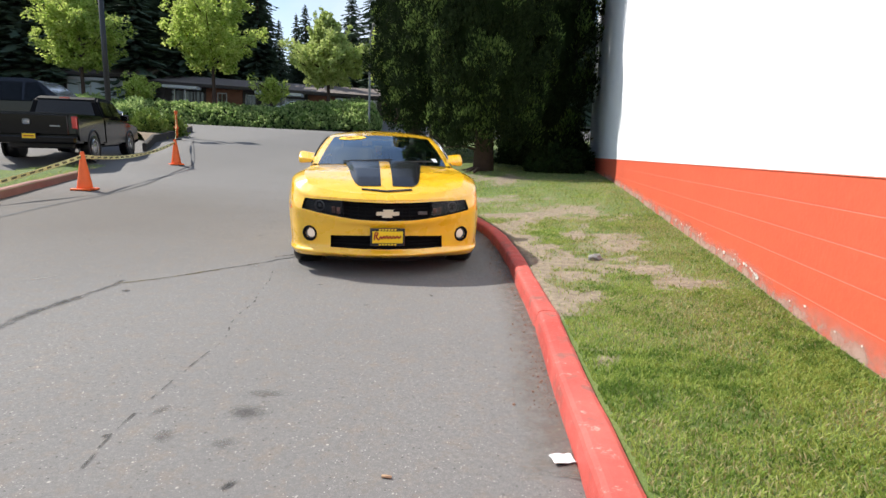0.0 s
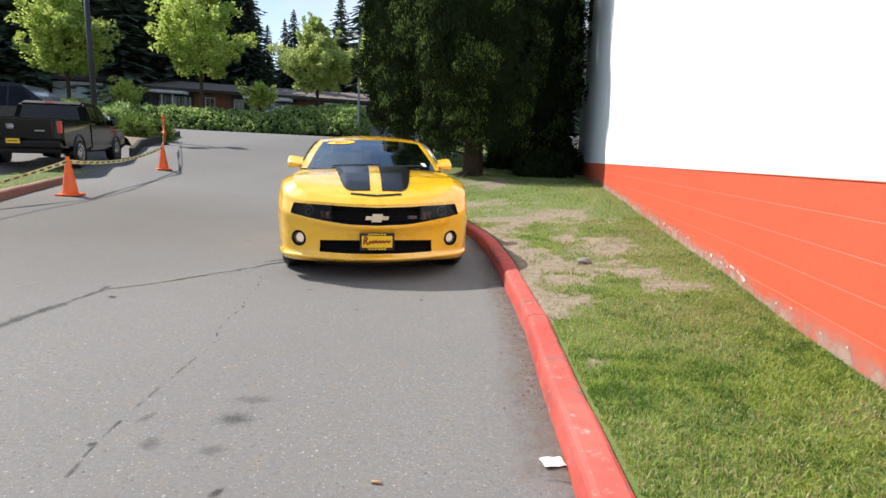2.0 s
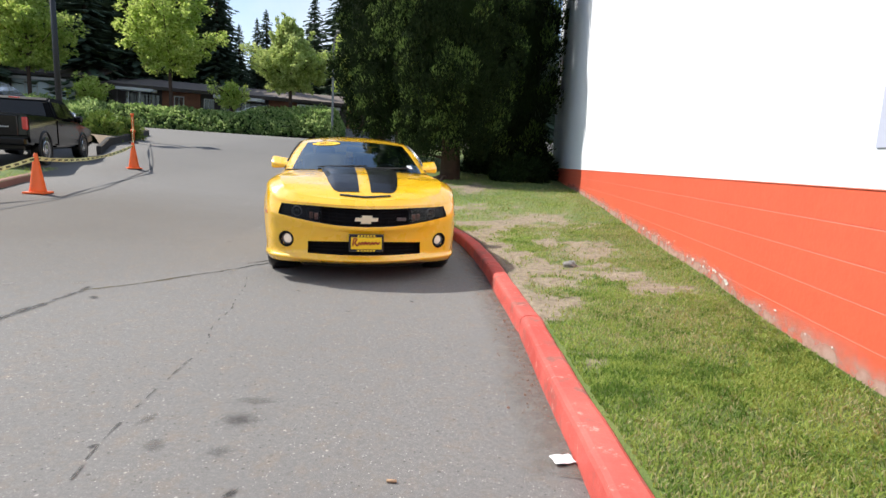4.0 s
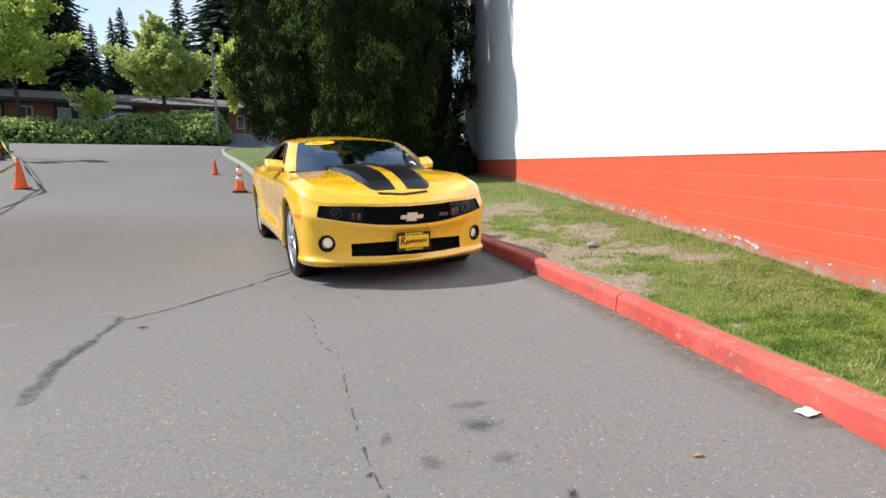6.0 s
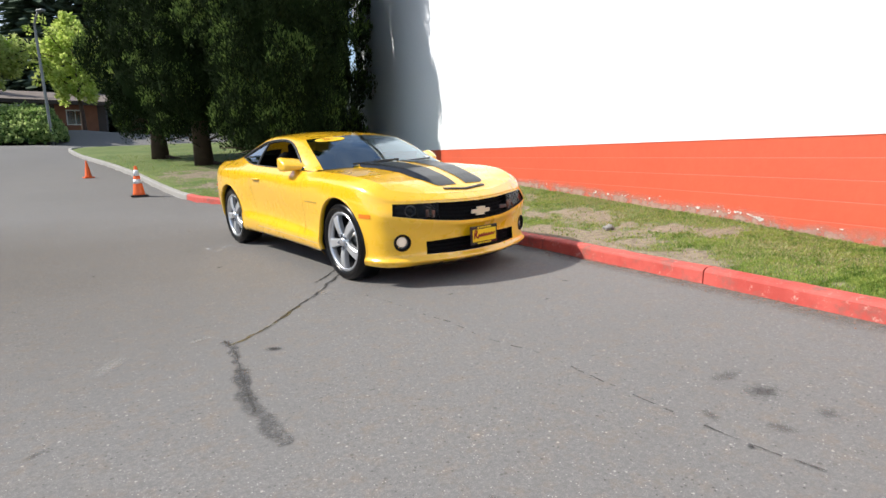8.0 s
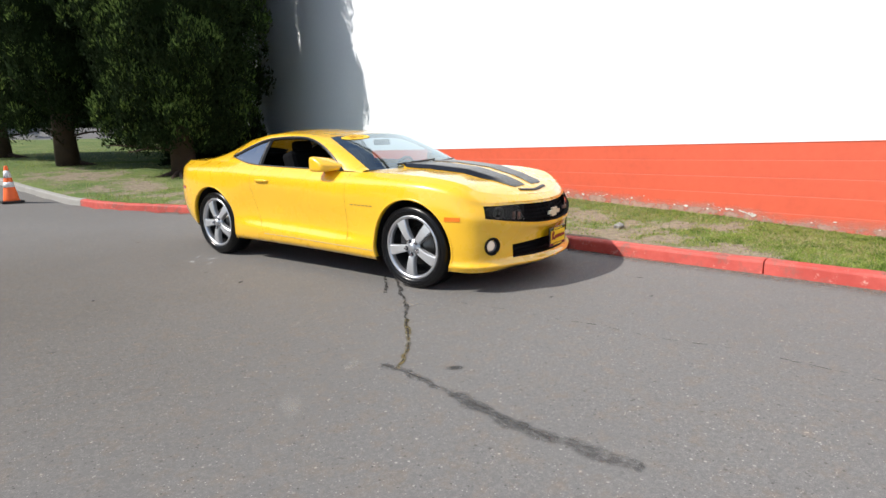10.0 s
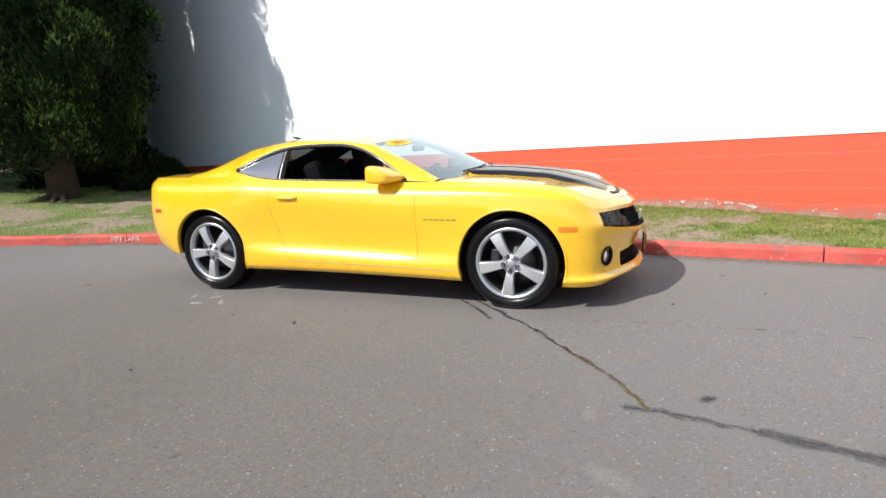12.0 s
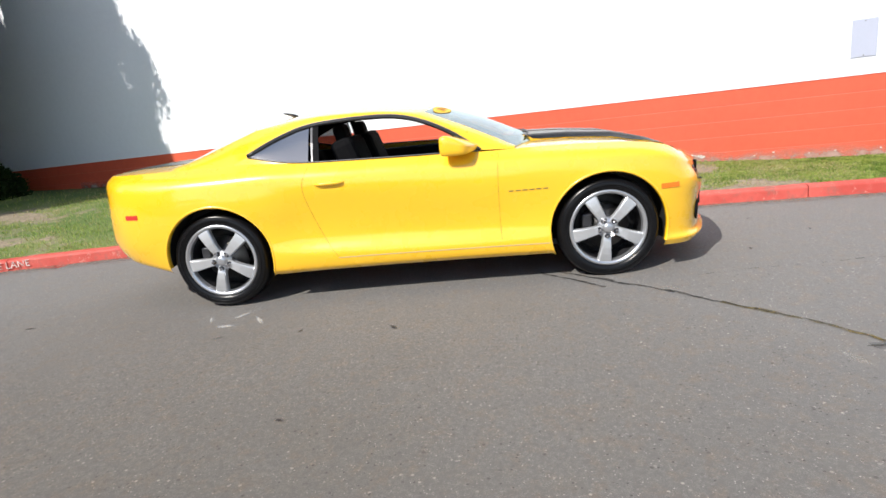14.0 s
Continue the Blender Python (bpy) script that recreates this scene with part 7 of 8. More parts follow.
shrub("round_shrub", (*far(-13.8, 45.0), 4.0), (1.6, 1.2, 1.15), "rounded leafy shrub on top of the bank", LEAF_IVY, 91, 150, 0.24, 12, core=LEAF_DARK)
shrub("round_shrub", (*far(-35.5, 41.5), 3.6), (4.0, 1.3, 1.3), "loose dark green shrub above the bank", LEAF_IVY, 92, 240, 0.24, 10, core=LEAF_DARK)

# ---- low brown buildings across the street ----
ROOF = mat("brown_shingle_roof", (0.18, 0.148, 0.13), rough=0.9, bump=0.3, bump_scale=6, var=0.18, var_scale=1.2)
BRICK = mat("brown_brick", (0.20, 0.085, 0.05), rough=0.9, bump=0.2, bump_scale=12, var=0.25, var_scale=2)
DARKWALL = mat("dark_brown_wall", (0.055, 0.045, 0.042), rough=0.85, var=0.2, var_scale=1)
AWNING = mat("white_awning", (0.62, 0.64, 0.66), rough=0.6, var=0.05)
PALEWIN = mat("curtained_window", (0.50, 0.58, 0.62), rough=0.25, var=0.12, var_scale=1.5)
DARKWIN = mat("dark_window", (0.03, 0.035, 0.04), rough=0.1, coat=0.5)
TRIMW = mat("pale_trim", (0.5, 0.5, 0.5), rough=0.6)


def low_block(name, origin, length, yaw, tilt, ground, eave, ridge, items, label):
    """A long single-storey block seen from its street side; items: (kind, from, to) along its front."""
    m = FAR @ Matrix.Translation((*origin, ground)) @ Matrix.Rotation(radians(yaw), 4, 'Z') @ Matrix.Rotation(radians(tilt), 4, 'Y')
    b = thing(name, label, "building", m)
    part("wall", box_bm((length, 8, eave), (length / 2, 4, eave / 2)), DARKWALL, b, "dark brown wall")
    bm = bmesh.new()
    o = 0.9
    vs = [(-0.4, -o, eave), (length + 0.4, -o, eave), (length + 0.4, 4, ridge), (-0.4, 4, ridge), (-0.4, 8 + o, eave), (length + 0.4, 8 + o, eave)]
    low = [bm.verts.new(v) for v in vs]
    hi = [bm.verts.new((x, y, z + 0.22)) for x, y, z in vs]
    for q in ((0, 1, 2, 3), (3, 2, 5, 4)):
        bm.faces.new([hi[k] for k in q])
        bm.faces.new([low[k] for k in q[::-1]])
    for q in ((0, 1), (1, 2), (2, 5), (5, 4), (4, 3), (3, 0)):
        bm.faces.new([low[q[0]], low[q[1]], hi[q[1]], hi[q[0]]])
    part("roof", bm, [ROOF], b, "brown shingle roof")
    part("fascia", box_bm((length + 0.8, 0.06, 0.30), (length / 2, -o - 0.02, eave + 0.10)), DARKWALL, b)
    for kind, x0, x1 in items:
        c, w = (x0 + x1) / 2, x1 - x0
        if kind == "brick":
            part("brick_panel", box_bm((w, 0.12, eave - 0.05), (c, -0.05, eave / 2)), BRICK, b, "red-brown brick pier")
        elif kind == "awning":
            aw = part("awning", box_bm((w, 1.2, 0.28), (c, -1.3, eave - 0.25), 0.03), AWNING, b, "white awning")
            for k in range(4):
                part("awning_post", box_bm((0.09, 0.09, eave - 0.3), (x0 + 0.1 + k * (w - 0.2) / 3, -1.7, (eave - 0.3) / 2)), TRIMW if k in (1, 2) else DARKWALL, aw)
            for k in range(3):
                part("window", box_bm((w / 3 - 0.15, 0.08, 1.9), (x0 + w / 3 * (k + 0.5), -0.06, 1.1)), DARKWIN, b)
        elif kind == "shop":
            win = part("window", box_bm((w, 0.1, eave - 0.7), (c, -0.06, (eave - 0.7) / 2 + 0.3)), PALEWIN, b, "wide curtained shop window")
            for k in range(int(w / 1.1) + 1):
                part("mullion", box_bm((0.07, 0.05, eave - 0.7), (x0 + k * w / int(w / 1.1), -0.13, (eave - 0.7) / 2 + 0.3)), TRIMW, win)
            part("window_head", box_bm((w + 0.2, 0.5, 0.25), (c, -0.3, eave - 0.3)), AWNING, win)
        elif kind == "window":
            win = part("window", box_bm((w, 0.1, 1.1), (c, -0.06, 1.5)), DARKWIN, b, "small window in a white frame")
            for dx, dz, sx, sz in ((0, 0.58, w + 0.1, 0.08), (0, -0.58, w + 0.1, 0.08), (-w / 2, 0, 0.08, 1.1), (w / 2, 0, 0.08, 1.1), (0, 0, 0.05, 1.1)):
                part("frame", box_bm((sx, 0.06, sz), (c + dx, -0.12, 1.5 + dz)), TRIMW, win)
    return b


low_block("shop_building", (-56.5, 50.6), 18.2, 8.2, 1.6, 5.1, 3.2, 4.85, (("brick", 6.2, 9.0), ("awning", 2.0, 6.0), ("shop", 10.4, 16.2), ("window", 16.9, 17.8)), "long low brown shop building with a shingle roof")
low_block("shop_building", (-37.4, 53.4), 27.0, 6.8, 2.6, 4.75, 2.55, 3.7, (("awning", 1.6, 5.0), ("brick", 5.2, 8.9), ("window", 6.4, 7.3), ("window", 9.3, 10.3), ("awning", 10.8, 15.4), ("brick", 15.6, 18.4), ("shop", 18.6, 22.6), ("brick", 23.4, 26.4), ("window", 24.2, 25.4)), "long low brown building with awnings and curtained windows")

# ---- vehicles in the distance ----
def side_loft(profile, half, tuck=0.0, top_in=0.0, z_split=None, bevel=0.03):
    """A body from its side outline, drawn out to both sides; higher points lean in."""
    bm = bmesh.new()
    def yy(z):
        return half - (top_in * max(0, z - z_split) if z_split is not None else 0)
    l = [bm.verts.new((x, yy(z), z)) for x, z in profile]
    r = [bm.verts.new((x, -yy(z), z)) for x, z in profile]
    bm.faces.new(l)
    bm.faces.new(r[::-1])
    n = len(profile)
    for i in range(n):
        j = (i + 1) % n
        bm.faces.new((l[j], l[i], r[i], r[j]))
    bmesh.ops.recalc_face_normals(bm, faces=bm.faces)
    if bevel:
        bmesh.ops.bevel(bm, geom=bm.edges[:], offset=bevel, segments=2, affect='EDGES', clamp_overlap=True)
    return bm


def far_wheel(parent, x, y, r, w):
    m = Matrix.Translation((x, y, r)) @ Matrix.Rotation(radians(90 if y < 0 else -90), 4, 'X')
    v, f = lathe([(r * 0.62, -w / 2), (r * 0.9, -w / 2), (r, -w * 0.35), (r, w * 0.3), (r * 0.9, w / 2), (r * 0.66, w / 2 - 0.01)], 28)
    tyre = part("tyre", mesh_of("tyre", v, f, RUBBER, True), None, parent, m=m)
    v, f = lathe([(r * 0.66, w / 2 - 0.03), (r * 0.62, w / 2 + 0.005), (r * 0.5, w / 2 - 0.02), (r * 0.2, w / 2), (r * 0.1, w / 2 + 0.01)], 20)
    part("rim", mesh_of("rim", v, f, CHROME, True), None, tyre, "bright rim", m=Matrix())


BLACK_PAINT = mat("black_car_paint", (0.002, 0.002, 0.0022), rough=0.10, spec=0.35)
NAVY_PAINT = mat("dark_navy_car_paint", (0.005, 0.006, 0.012), rough=0.10, spec=0.45)
WHITE_PAINT = mat("silver_white_car_paint", (0.68, 0.70, 0.73), rough=0.3, coat=1.0)
CAR_GLASS = mat("dark_car_glass", (0.006, 0.008, 0.012), rough=0.05, spec=0.4)
# base colour raised above the dark glass for the sky's reflection
SKY_GLASS = mat("sky_lit_windscreen", (0.10, 0.12, 0.14), rough=0.06, coat=1.0, spec=1.0)


def pickup(m):
    t = thing("pickup_truck", "black crew cab pickup truck with a yellow dealer plate", "truck", m)
    part("bed", side_loft([(-2.85, 0.55), (-2.9, 0.75), (-2.88, 1.32), (-0.72, 1.34), (-0.72, 0.5)], 0.98, bevel=0.05), BLACK_PAINT, t, "black cargo bed")
    part("bed_liner", box_bm((1.9, 1.55, 0.03), (-1.8, 0, 1.345)), BLACK, t)
    part("cab", side_loft([(-0.70, 0.45), (-0.70, 1.30), (1.55, 1.26), (1.95, 1.18), (2.9, 1.10), (2.98, 0.7), (2.9, 0.45)], 0.98, bevel=0.06), BLACK_PAINT, t, "black cab and bonnet")
    part("cab_roof", side_loft([(-0.68, 1.28), (-0.58, 1.82), (-0.35, 1.92), (0.75, 1.93), (1.0, 1.88), (1.62, 1.26)], 0.93, top_in=0.30, z_split=1.3, bevel=0.05), mat("matte_black_roof", (0.006, 0.006, 0.007), rough=0.6, spec=0.08), t, "black cab roof")
    rw = side_loft([(-0.70, 1.36), (-0.62, 1.78), (-0.60, 1.78), (-0.66, 1.36)], 0.74, top_in=0.22, z_split=1.36, bevel=0.0)
    part("rear_window", rw, CAR_GLASS, t, "dark rear window")
    for s in (-1, 1):
        for x0, x1 in ((-0.45, 0.28), (0.36, 1.30)):
            bm = bmesh.new()
            q = [bm.verts.new((x, s * (0.95 - 0.30 * (z - 1.3)), z)) for x, z in ((x0, 1.34), (x1, 1.34), (min(x1, x1 - 0.35 if x1 > 1 else x1), 1.80), (x0 + 0.04, 1.80))]
            bm.faces.new(q if s > 0 else q[::-1])
            bmesh.ops.solidify(bm, geom=bm.faces[:], thickness=-0.02)
            part("side_window", bm, CAR_GLASS, t, "dark side window")
        part("tail_lamp", box_bm((0.06, 0.13, 0.34), (-2.87, s * 0.90, 1.10), 0.03), RED_LENS, t, "red tail lamp")
        part("mirror", box_bm((0.12, 0.22, 0.2), (1.05, s * 1.08, 1.35), 0.04), BLACK_PAINT, t)
        for x in (-1.75, 1.85):
            far_wheel(t, x, s * 0.86, 0.40, 0.27)
            v, f = lathe([(0.50, -0.02), (0.50, 0.02), (0.44, 0.024), (0.43, -0.02)], 28)
            part("wheel_arch", mesh_of("wheel_arch", v, f, BLACK, True), None, t, m=Matrix.Translation((x, s * 0.975, 0.44)) @ Matrix.Rotation(radians(90), 4, 'X'))
        part("door_handle", box_bm((0.2, 0.03, 0.03), (-0.25, s * 0.99, 1.12), 0.01), BLACK_PAINT, t)
    gate = part("tailgate", box_bm((0.05, 1.55, 0.56), (-2.895, 0, 1.03), 0.03), BLACK_PAINT, t, "black tailgate with a pale emblem shape")
    part("tailgate_emblem", box_bm((0.02, 0.16, 0.15), (-2.925, 0.12, 1.10), 0.04), mat("dull_silver_emblem", (0.35, 0.36, 0.37), rough=0.3, metal=0.8), gate)
    part("tailgate_badge", box_bm((0.01, 0.22, 0.035), (-2.925, -0.48, 1.0), 0.004), bpy.data.materials["dull_silver_emblem"], gate)
    part("bumper", box_bm((0.22, 1.9, 0.22), (-2.93, 0, 0.63), 0.05), BLACK_PAINT, t, "black rear bumper")
    pl = part("dealer_plate", box_bm((0.02, 0.32, 0.17), (-3.05, 0.05, 0.72), 0.006), GLOSS_BLACK, t)
    part("plate_face", box_bm((0.006, 0.28, 0.12), (-3.063, 0.05, 0.72), 0.002), PLATE_YELLOW, pl, "yellow dealer plate")
    part("plate_script", box_bm((0.006, 0.22, 0.03), (-3.067, 0.05, 0.72), 0.002), PLATE_RED, pl)
    part("brake_lamp", box_bm((0.02, 0.25, 0.04), (-0.60, 0, 1.87), 0.008), RED_LENS, t)
    part("underbody", box_bm((5.0, 1.5, 0.25), (0, 0, 0.5), 0.05), BLACK, t)
    return t


head = Vector((-0.407, 0.914, 0))
rr = Vector((-10.68, 12.63, 0))
c = rr - Vector((0.914, 0.407, 0)) * 0.98 + head * 2.9
pickup(FAR @ Matrix.Translation((c.x, c.y, 0.755)) @ Matrix.Rotation(math.atan2(head.y, head.x), 4, 'Z') @ Matrix.Rotation(radians(-1.4), 4, 'Y') @ Matrix.Diagonal((1, 1, 0.91, 1)))


def suv(m, name, label, paint, L=5.0, half=0.97, H=1.85, wheel=0.39):
    t = thing(name, label, "car", m)
    h = L / 2
    part("body", side_loft([(-h + 0.05, 0.42), (-h, 0.7), (-h + 0.03, 1.08), (h - 1.75, 1.10), (h - 0.25, 1.0), (h, 0.75), (h - 0.05, 0.42)], half, bevel=0.07), paint, t, "car body")
    part("roof", side_loft([(-h + 0.05, 1.06), (-h + 0.35, H - 0.12), (-h + 0.7, H), (h - 2.55, H), (h - 2.25, H - 0.06), (h - 1.25, 1.06)], half - 0.03, top_in=0.26, z_split=1.06, bevel=0.05), paint, t, "cabin roof")
    for s in (-1, 1):
        xs = (-h + 0.45, -h + 1.45, -h + 2.35, h - 1.62)
        for x0, x1 in zip(xs, xs[1:]):
            bm = bmesh.new()
            last = x1 == xs[-1]
            q = [bm.verts.new((x, s * (half - 0.015 - 0.26 * (z - 1.06)), z)) for x, z in ((x0 + 0.05, 1.12), (x1 - 0.05, 1.12), (x1 - (0.62 if last else 0.05), H - 0.14), (x0 + 0.05 + (0.12 if x0 == xs[0] else 0), H - 0.14))]
            bm.faces.new(q if s > 0 else q[::-1])
            bmesh.ops.solidify(bm, geom=bm.faces[:], thickness=-0.02)
            part("side_window", bm, CAR_GLASS, t, "dark side window")
        for x in (-h + 1.0, h - 0.95):
            far_wheel(t, x, s * (half - 0.13), wheel, 0.26)
        part("mirror", box_bm((0.12, 0.2, 0.15), (h - 1.7, s * (half + 0.1), 1.18), 0.04), paint, t)
        part("headlamp", box_bm((0.12, 0.28, 0.16), (h - 0.08, s * (half - 0.25), 0.82), 0.03), CHROME, t)
    v, f = strip([Vector((h - 1.30, y, 1.09)) for y in np.linspace(-0.82, 0.82, 9)], [Vector((h - 2.22, y * 0.86, H - 0.08)) for y in np.linspace(-0.82, 0.82, 9)], 4, 0.02)
    part("windscreen", mesh_of("windscreen", v, f, SKY_GLASS, True), None, t, "sloping windscreen")
    part("underbody", box_bm((L - 1.0, 1.5, 0.2), (0, 0, 0.42), 0.03), BLACK, t)
    return t


suv(FAR @ Matrix.Translation((-17.1, 18.4, 1.5)) @ Matrix.Rotation(radians(14), 4, 'Z'), "parked_suv", "dark navy sport utility vehicle parked behind the pickup", NAVY_PAINT, 5.0, 0.97, 1.9, 0.40)


def sedan(m, name, label, paint):
    t = thing(name, label, "car", m)
    part("body", side_loft([(-2.35, 0.35), (-2.4, 0.7), (-2.3, 0.95), (-1.5, 0.99), (1.0, 0.95), (2.2, 0.80), (2.4, 0.6), (2.35, 0.32)], 0.90, bevel=0.09), paint, t, "pale car body")
    part("roof", side_loft([(-1.75, 0.95), (-1.0, 1.36), (-0.5, 1.44), (0.25, 1.42), (1.15, 0.93)], 0.86, top_in=0.42, z_split=0.95, bevel=0.05), paint, t, "cabin roof")
    for s in (-1, 1):
        for pts in (((-1.25, 1.0), (-0.38, 1.0), (-0.38, 1.36), (-0.85, 1.33)), ((-0.30, 1.0), (0.80, 1.0), (0.22, 1.36), (-0.30, 1.36))):
            bm = bmesh.new()
            q = [bm.verts.new((x, s * (0.875 - 0.42 * (z - 0.95)), z)) for x, z in pts]
            bm.faces.new(q if s > 0 else q[::-1])
            bmesh.ops.solidify(bm, geom=bm.faces[:], thickness=-0.02)
            part("side_window", bm, CAR_GLASS, t, "dark side window")
        for x in (-1.4, 1.4):
            far_wheel(t, x, s * 0.79, 0.32, 0.2)
        part("tail_lamp", box_bm((0.1, 0.3, 0.14), (-2.33, s * 0.66, 0.82), 0.03), RED_LENS, t)
    return t


sedan(FAR @ Matrix.Translation((-20.4, 50.2, 4.02)) @ Matrix.Rotation(radians(7), 4, 'Z'), "parked_sedan", "silver white sedan parked behind the ivy hedge", WHITE_PAINT)

# ---- traffic cones, tape, posts ----
def cone(at, height, bands, label, seed):
    ob = thing("traffic_cone", label, "cone", Matrix.Translation(at) @ Matrix.Rotation(seed, 4, 'Z'), "orange traffic cones")
    k = height / 0.71
    base = part("base", box_bm((0.36 * k, 0.36 * k, 0.035), (0, 0, 0.018), 0.01), ORANGE_CONE if not bands else BLACK, ob, "square foot")
    prof = [(0.135 * k, 0.03), (0.128 * k, 0.07 * k), (0.03 * k, height - 0.01), (0.026 * k, height)]
    part("body", mesh_of("body", *lathe(prof, 24), ORANGE_CONE, True), None, ob, "orange cone body")
    for a, b in bands:
        r = lambda z: float(np.interp(z, [0.07 * k, height], [0.128 * k, 0.03 * k])) + 0.003
        part("reflective_band", mesh_of("reflective_band", *lathe([(r(a), a), (r(b), b)], 24), CONE_WHITE, True), None, ob, "white reflective band")
    return ob


A, B, C, D = (*far(-7.63, 9.2), 0.315), (*far(-9.32, 14.5), 0.62), (-4.78, 15.2, 0.365), (-6.6, 19.4, 0.78)
for p, h, bands, lab, sd in ((A, 0.71, (), "plain orange traffic cone holding caution tape", 0.3), (B, 0.71, (), "plain orange traffic cone holding caution tape", 0.8), (C, 0.71, ((0.30, 0.40), (0.48, 0.62)), "orange traffic cone with white reflective bands", 0.2), (D, 0.50, (), "small plain orange traffic cone near the kerb", 0.5)):
    cone((p[0], p[1], road_z(p[0], p[1]) + 0.002), h, bands, lab, sd)
post_at = far(-13.2, 20.4)
pz = road_z(*post_at)
post = thing("delineator_post", "orange delineator post tied with caution tape", "post", Matrix.Translation((*post_at, pz)))
part("base", mesh_of("base", *lathe([(0.17, 0.0), (0.16, 0.05), (0.08, 0.07)], 16), BLACK), None, post)
part("tube", mesh_of("tube", *lathe([(0.05, 0.05), (0.045, 1.0), (0.06, 1.05), (0.06, 1.12)], 16), ORANGE_CONE, True), None, post, "orange tube")
part("collar", mesh_of("collar", *lathe([(0.09, 0.42), (0.09, 0.5), (0.05, 0.52)], 16), ORANGE_CONE, True), None, post)

TAPE = mat("caution_tape_yellow", (0.80, 0.74, 0.34), rough=0.45)
TAPE_INK = mat("caution_tape_black", (0.13, 0.115, 0.05), rough=0.5)


def tape(p0, p1, sag, name="caution_tape"):
    p0, p1 = Vector(p0), Vector(p1)
    ob = thing(name, "yellow caution tape with black bars strung between cones", "tape", kind="")
    n = 40
    pts = [p0.lerp(p1, i / n) - Vector((0, 0, sag * 4 * (i / n) * (1 - i / n))) for i in range(n + 1)]
    d = (p1 - p0).normalized()
    verts, faces = [], []
    tw = [0.45 * math.sin(i * 0.35) for i in range(n + 1)]
    side = d.cross(Vector((0, 0, 1))).normalized()
    w = 0.036
    for p, a in zip(pts, tw):
        o = Vector((0, 0, 1)) * (w * math.cos(a)) + side * (w * math.sin(a))
        verts += [p - o, p + o]
    for i in range(n):
        faces.append((2 * i, 2 * i + 1, 2 * i + 3, 2 * i + 2))
    band = part("tape_band", mesh_of("tape_band", verts, faces, TAPE), None, ob)
    band.modifiers.new("solid", 'SOLIDIFY').thickness = 0.002
    for i in range(1, n, 2):
        p, a = pts[i], tw[i]
        o = Vector((0, 0, 1)) * (w * 0.45 * math.cos(a)) + side * (w * 0.45 * math.sin(a))
        q = d * (p1 - p0).length / n * 0.55
        bars = []
        for e in (side * 0.004, -side * 0.004):
            bars += [p - q - o + e, p + q - o + e, p + q + o + e, p - q + o + e]
        faces = [(0, 1, 2, 3), (7, 6, 5, 4), (0, 4, 5, 1), (1, 5, 6, 2), (2, 6, 7, 3), (3, 7, 4, 0)]
        part("tape_bar", mesh_of("tape_bar", bars, faces, TAPE_INK), None, band)


zA, zB = road_z(A[0], A[1]) + 0.62, road_z(B[0], B[1]) + 0.62
tape((A[0], A[1], zA), (B[0], B[1], zB), 0.16)
tape((B[0], B[1], zB), (*post_at, pz + 0.95), 0.10)
tape((A[0], A[1], zA), (*far(-7.2, 5.4), 0.30), 0.05)

# ---- islands with kerbs at the far side of the drive ----
def island(name, foot, back, label, kerb_mat, h=0.14):
    """A raised bed: a kerb along its foot and soil or grass behind it."""
    ob = thing(name, label, "traffic island", kind="structure")
    line = smooth_curve([(*far(x, y), 0) for x, y in foot], 6)
    verts, faces = [], []
    sec = [(0.0, -0.1), (0.01, h - 0.02), (0.03, h), (0.14, h), (0.15, h - 0.03), (0.15, -0.1)]
    for i, p in enumerate(line):
        d = (line[min(i + 1, len(line) - 1)] - line[max(i - 1, 0)]).normalized()
        s = Vector((-d.y, d.x, 0))
        for o, z in sec:
            q = p + s * o
            verts.append((q.x, q.y, road_z(p.x, p.y) + z))
    n = len(sec)
    for i in range(len(line) - 1):
        for k in range(n - 1):
            a = i * n + k
            faces.append((a, a + n, a + n + 1, a + 1))
    faces += [tuple(range(n)), tuple(range((len(line) - 1) * n, len(line) * n))[::-1]]
    part("island_kerb", mesh_of("island_kerb", verts, faces, kerb_mat), None, ob, "concrete kerb")
    bl = smooth_curve([(*far(x, y), 0) for x, y in back], 6)
    a, b = resample(line, 24), resample(bl, 24)
    verts, faces = [], []
    for i in range(25):
        for k in range(7):
            q = a[i].lerp(b[i], k / 6)
            verts.append((q.x, q.y, road_z(q.x, q.y) + h - 0.02 + (0.05 * math.sin(math.pi * k / 6))))
    for i in range(24):
        for k in range(6):
            c = i * 7 + k
            faces.append((c, c + 7, c + 8, c + 1))
    return part("island_bed", mesh_of("island_bed", verts, faces, LAWN if "grass" in label else DIRT, True), None, ob)


island("grass_island", [(-6.4, 4.6), (-7.65, 7.49), (-8.9, 10.1), (-9.45, 11.3), (-9.75, 11.7)], [(-8.6, 4.2), (-9.7, 6.6), (-10.7, 8.9), (-11.0, 10.6), (-10.6, 11.5)], "raised grass island edged by a reddish kerb", mat("faded_red_kerb", (0.30, 0.14, 0.11), rough=0.8, bump=0.2, bump_scale=20, var=0.25, var_scale=3))
# concrete darkened in its base colour for the kerb's shaded face
island("planted_island", [(-12.7, 17.9), (-13.1, 19.2), (-13.8, 20.9), (-15.0, 23.6), (-16.2, 26.2)], [(-14.2, 19.4), (-15.2, 19.9), (-16.6, 21.0), (-17.0, 23.2), (-16.5, 26.0)], "planted island edged by a kerb coloured for its shade", mat("shaded_kerb_concrete", (0.06, 0.056, 0.052), rough=0.9, bump=0.2, bump_scale=20, var=0.2, var_scale=3), 0.28)
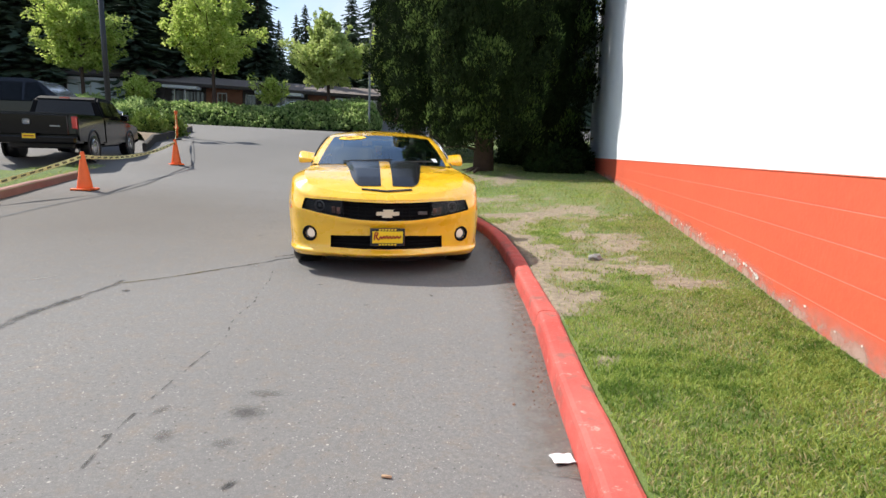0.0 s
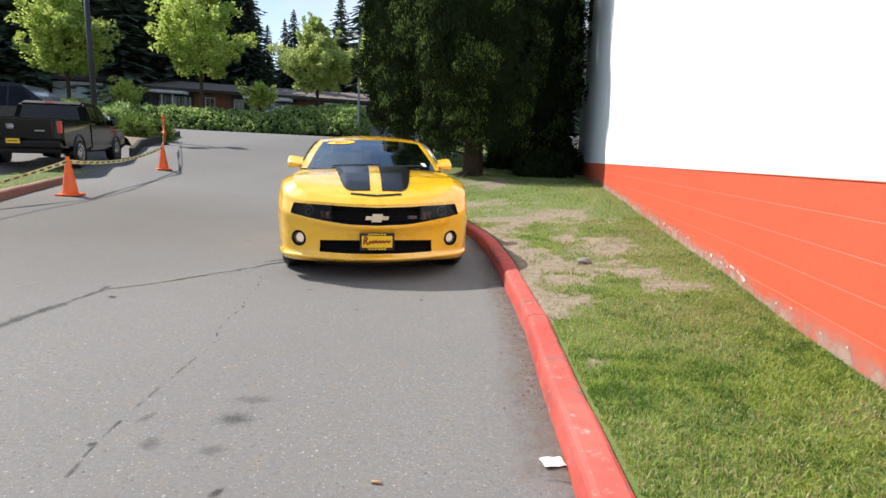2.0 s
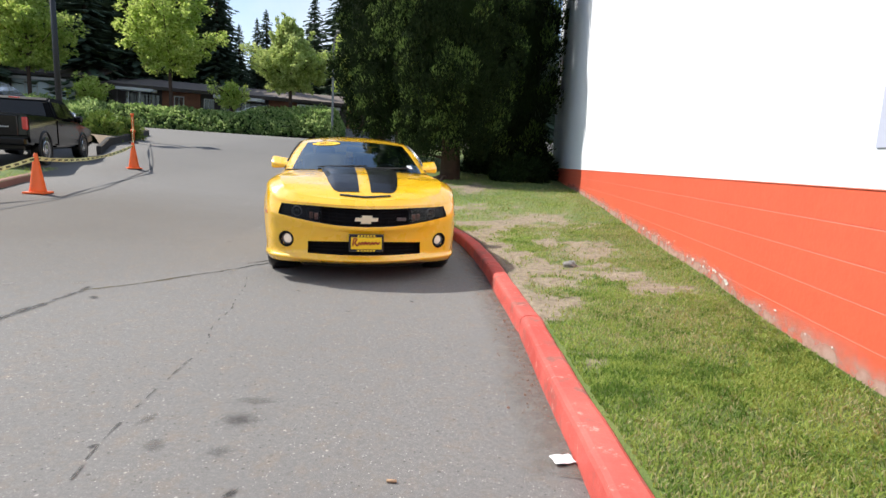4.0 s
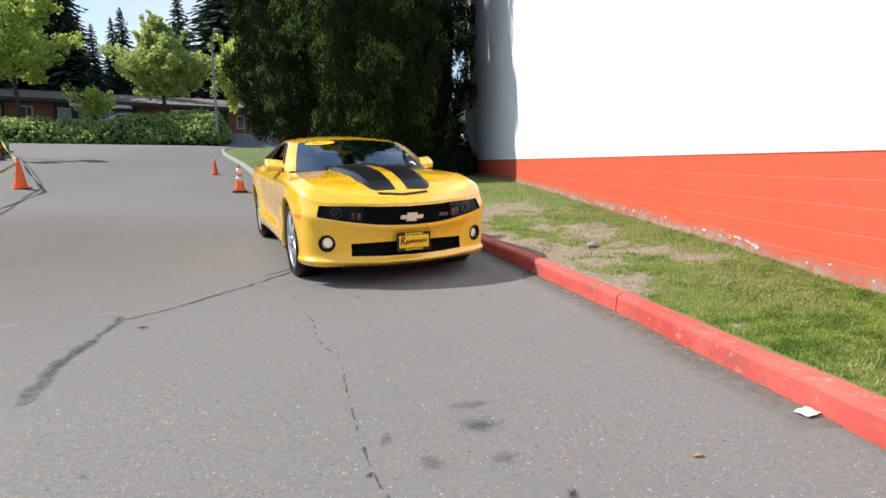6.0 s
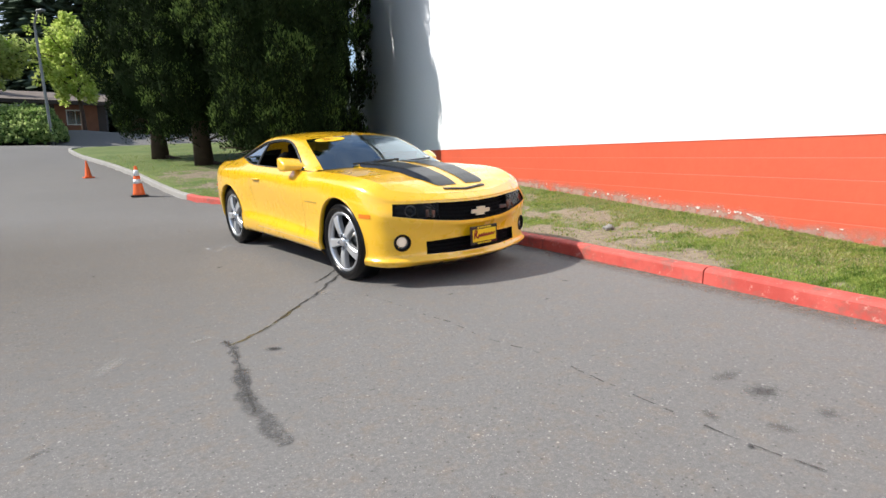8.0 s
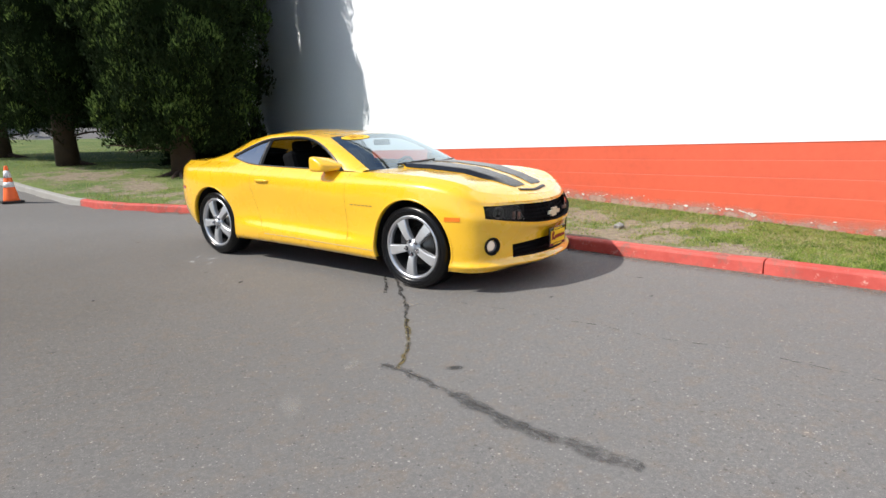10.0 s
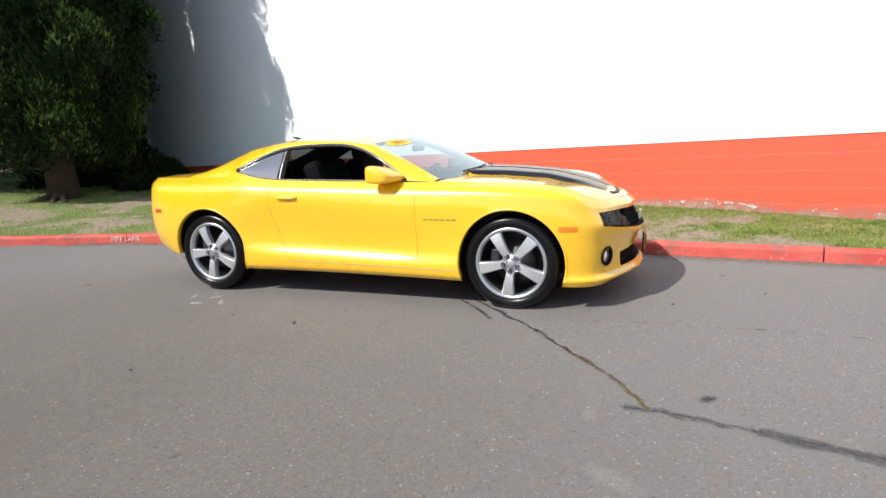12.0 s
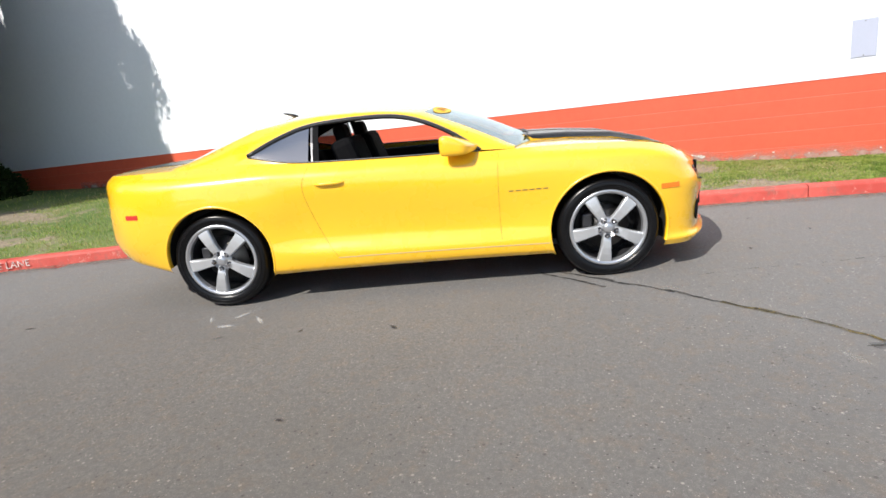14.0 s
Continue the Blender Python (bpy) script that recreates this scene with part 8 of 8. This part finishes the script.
tagged(new("grass", grass_blades(9000, -11.2, -6.6, 5.0, 12.5, 55, 0.06, lambda x, y: road_z(x, y) + 0.13, lambda x, y: 1.0 if (-6.4 - (y - 4.6) * 0.46 - 0.25 > x > -8.6 - (y - 4.2) * 0.36) else 0.0)), "short green grass on the island", "grass", kind="stuff")
for i, (x, y, sx, sz, mt) in enumerate(((-14.2, 20.0, 0.65, 0.75, LEAF_SHRUB), (-14.9, 21.0, 0.8, 0.8, LEAF_SHRUB), (-14.7, 22.0, 0.7, 0.6, LEAF_SHRUB), (-15.4, 22.2, 0.8, 0.7, LEAF_IVY), (-15.6, 20.6, 0.8, 1.1, LEAF_IVY), (-15.9, 23.6, 0.8, 0.6, LEAF_SHRUB), (-16.0, 21.6, 0.9, 1.3, LEAF_IVY))):
    x, y = far(x, y)
    shrub("border_shrub", (x, y, road_z(x, y) + 0.18), (sx, sx * 0.8, sz), "bright green leafy border shrub in the planted island", mt, 110 + i, 130, 0.12, 16, "border shrubs")


def light_pole(at, height, turn):
    ob = thing("parking_light", "tall dark parking lot light pole with two box heads", "street lamp", Matrix.Translation(at) @ Matrix.Rotation(radians(turn), 4, 'Z'))
    part("plinth", mesh_of("plinth", *lathe([(0.30, -0.3), (0.30, 0.7), (0.27, 0.74)], 18), CONCRETE, True), None, ob, "concrete foot")
    part("pole", mesh_of("pole", *lathe([(0.12, 0.7), (0.10, height)], 14), DARK_METAL, True), None, ob)
    for s in (-1, 1):
        part("arm", box_bm((0.45, 0.07, 0.07), (s * 0.3, 0, height - 0.1), 0.01), DARK_METAL, ob)
        part("lamp_head", box_bm((0.85, 0.42, 0.26), (s * 0.9, 0, height - 0.08), 0.04), DARK_METAL, ob, "dark box lamp head")


light_pole((-18.85, 22.65, 1.75), 7.4, 64.5)
lamp = thing("street_lamp", "slim grey street lamp with a curved arm", "street lamp", Matrix.Translation((-12.7, 41.6, road_z(-12.7, 41.6) - 0.05)) @ Matrix.Rotation(radians(0.8), 4, 'Y'))
v, f = tube(smooth_curve([(0, 0, 0), (0, 0, 3.4), (0, 0, 6.6), (0.1, -0.2, 7.3), (0.4, -0.45, 7.8)], 5), [0.09 - 0.002 * i for i in range(21)], 10)
part("pole", mesh_of("pole", v, f, GREY_METAL, True), None, lamp)
part("lamp_head", box_bm((0.55, 0.28, 0.14), m=Matrix.Translation((0.56, -0.60, 7.84)) @ Matrix.Rotation(radians(-45), 4, 'Z'), bevel=0.05), GREY_METAL, lamp, "grey lamp head")
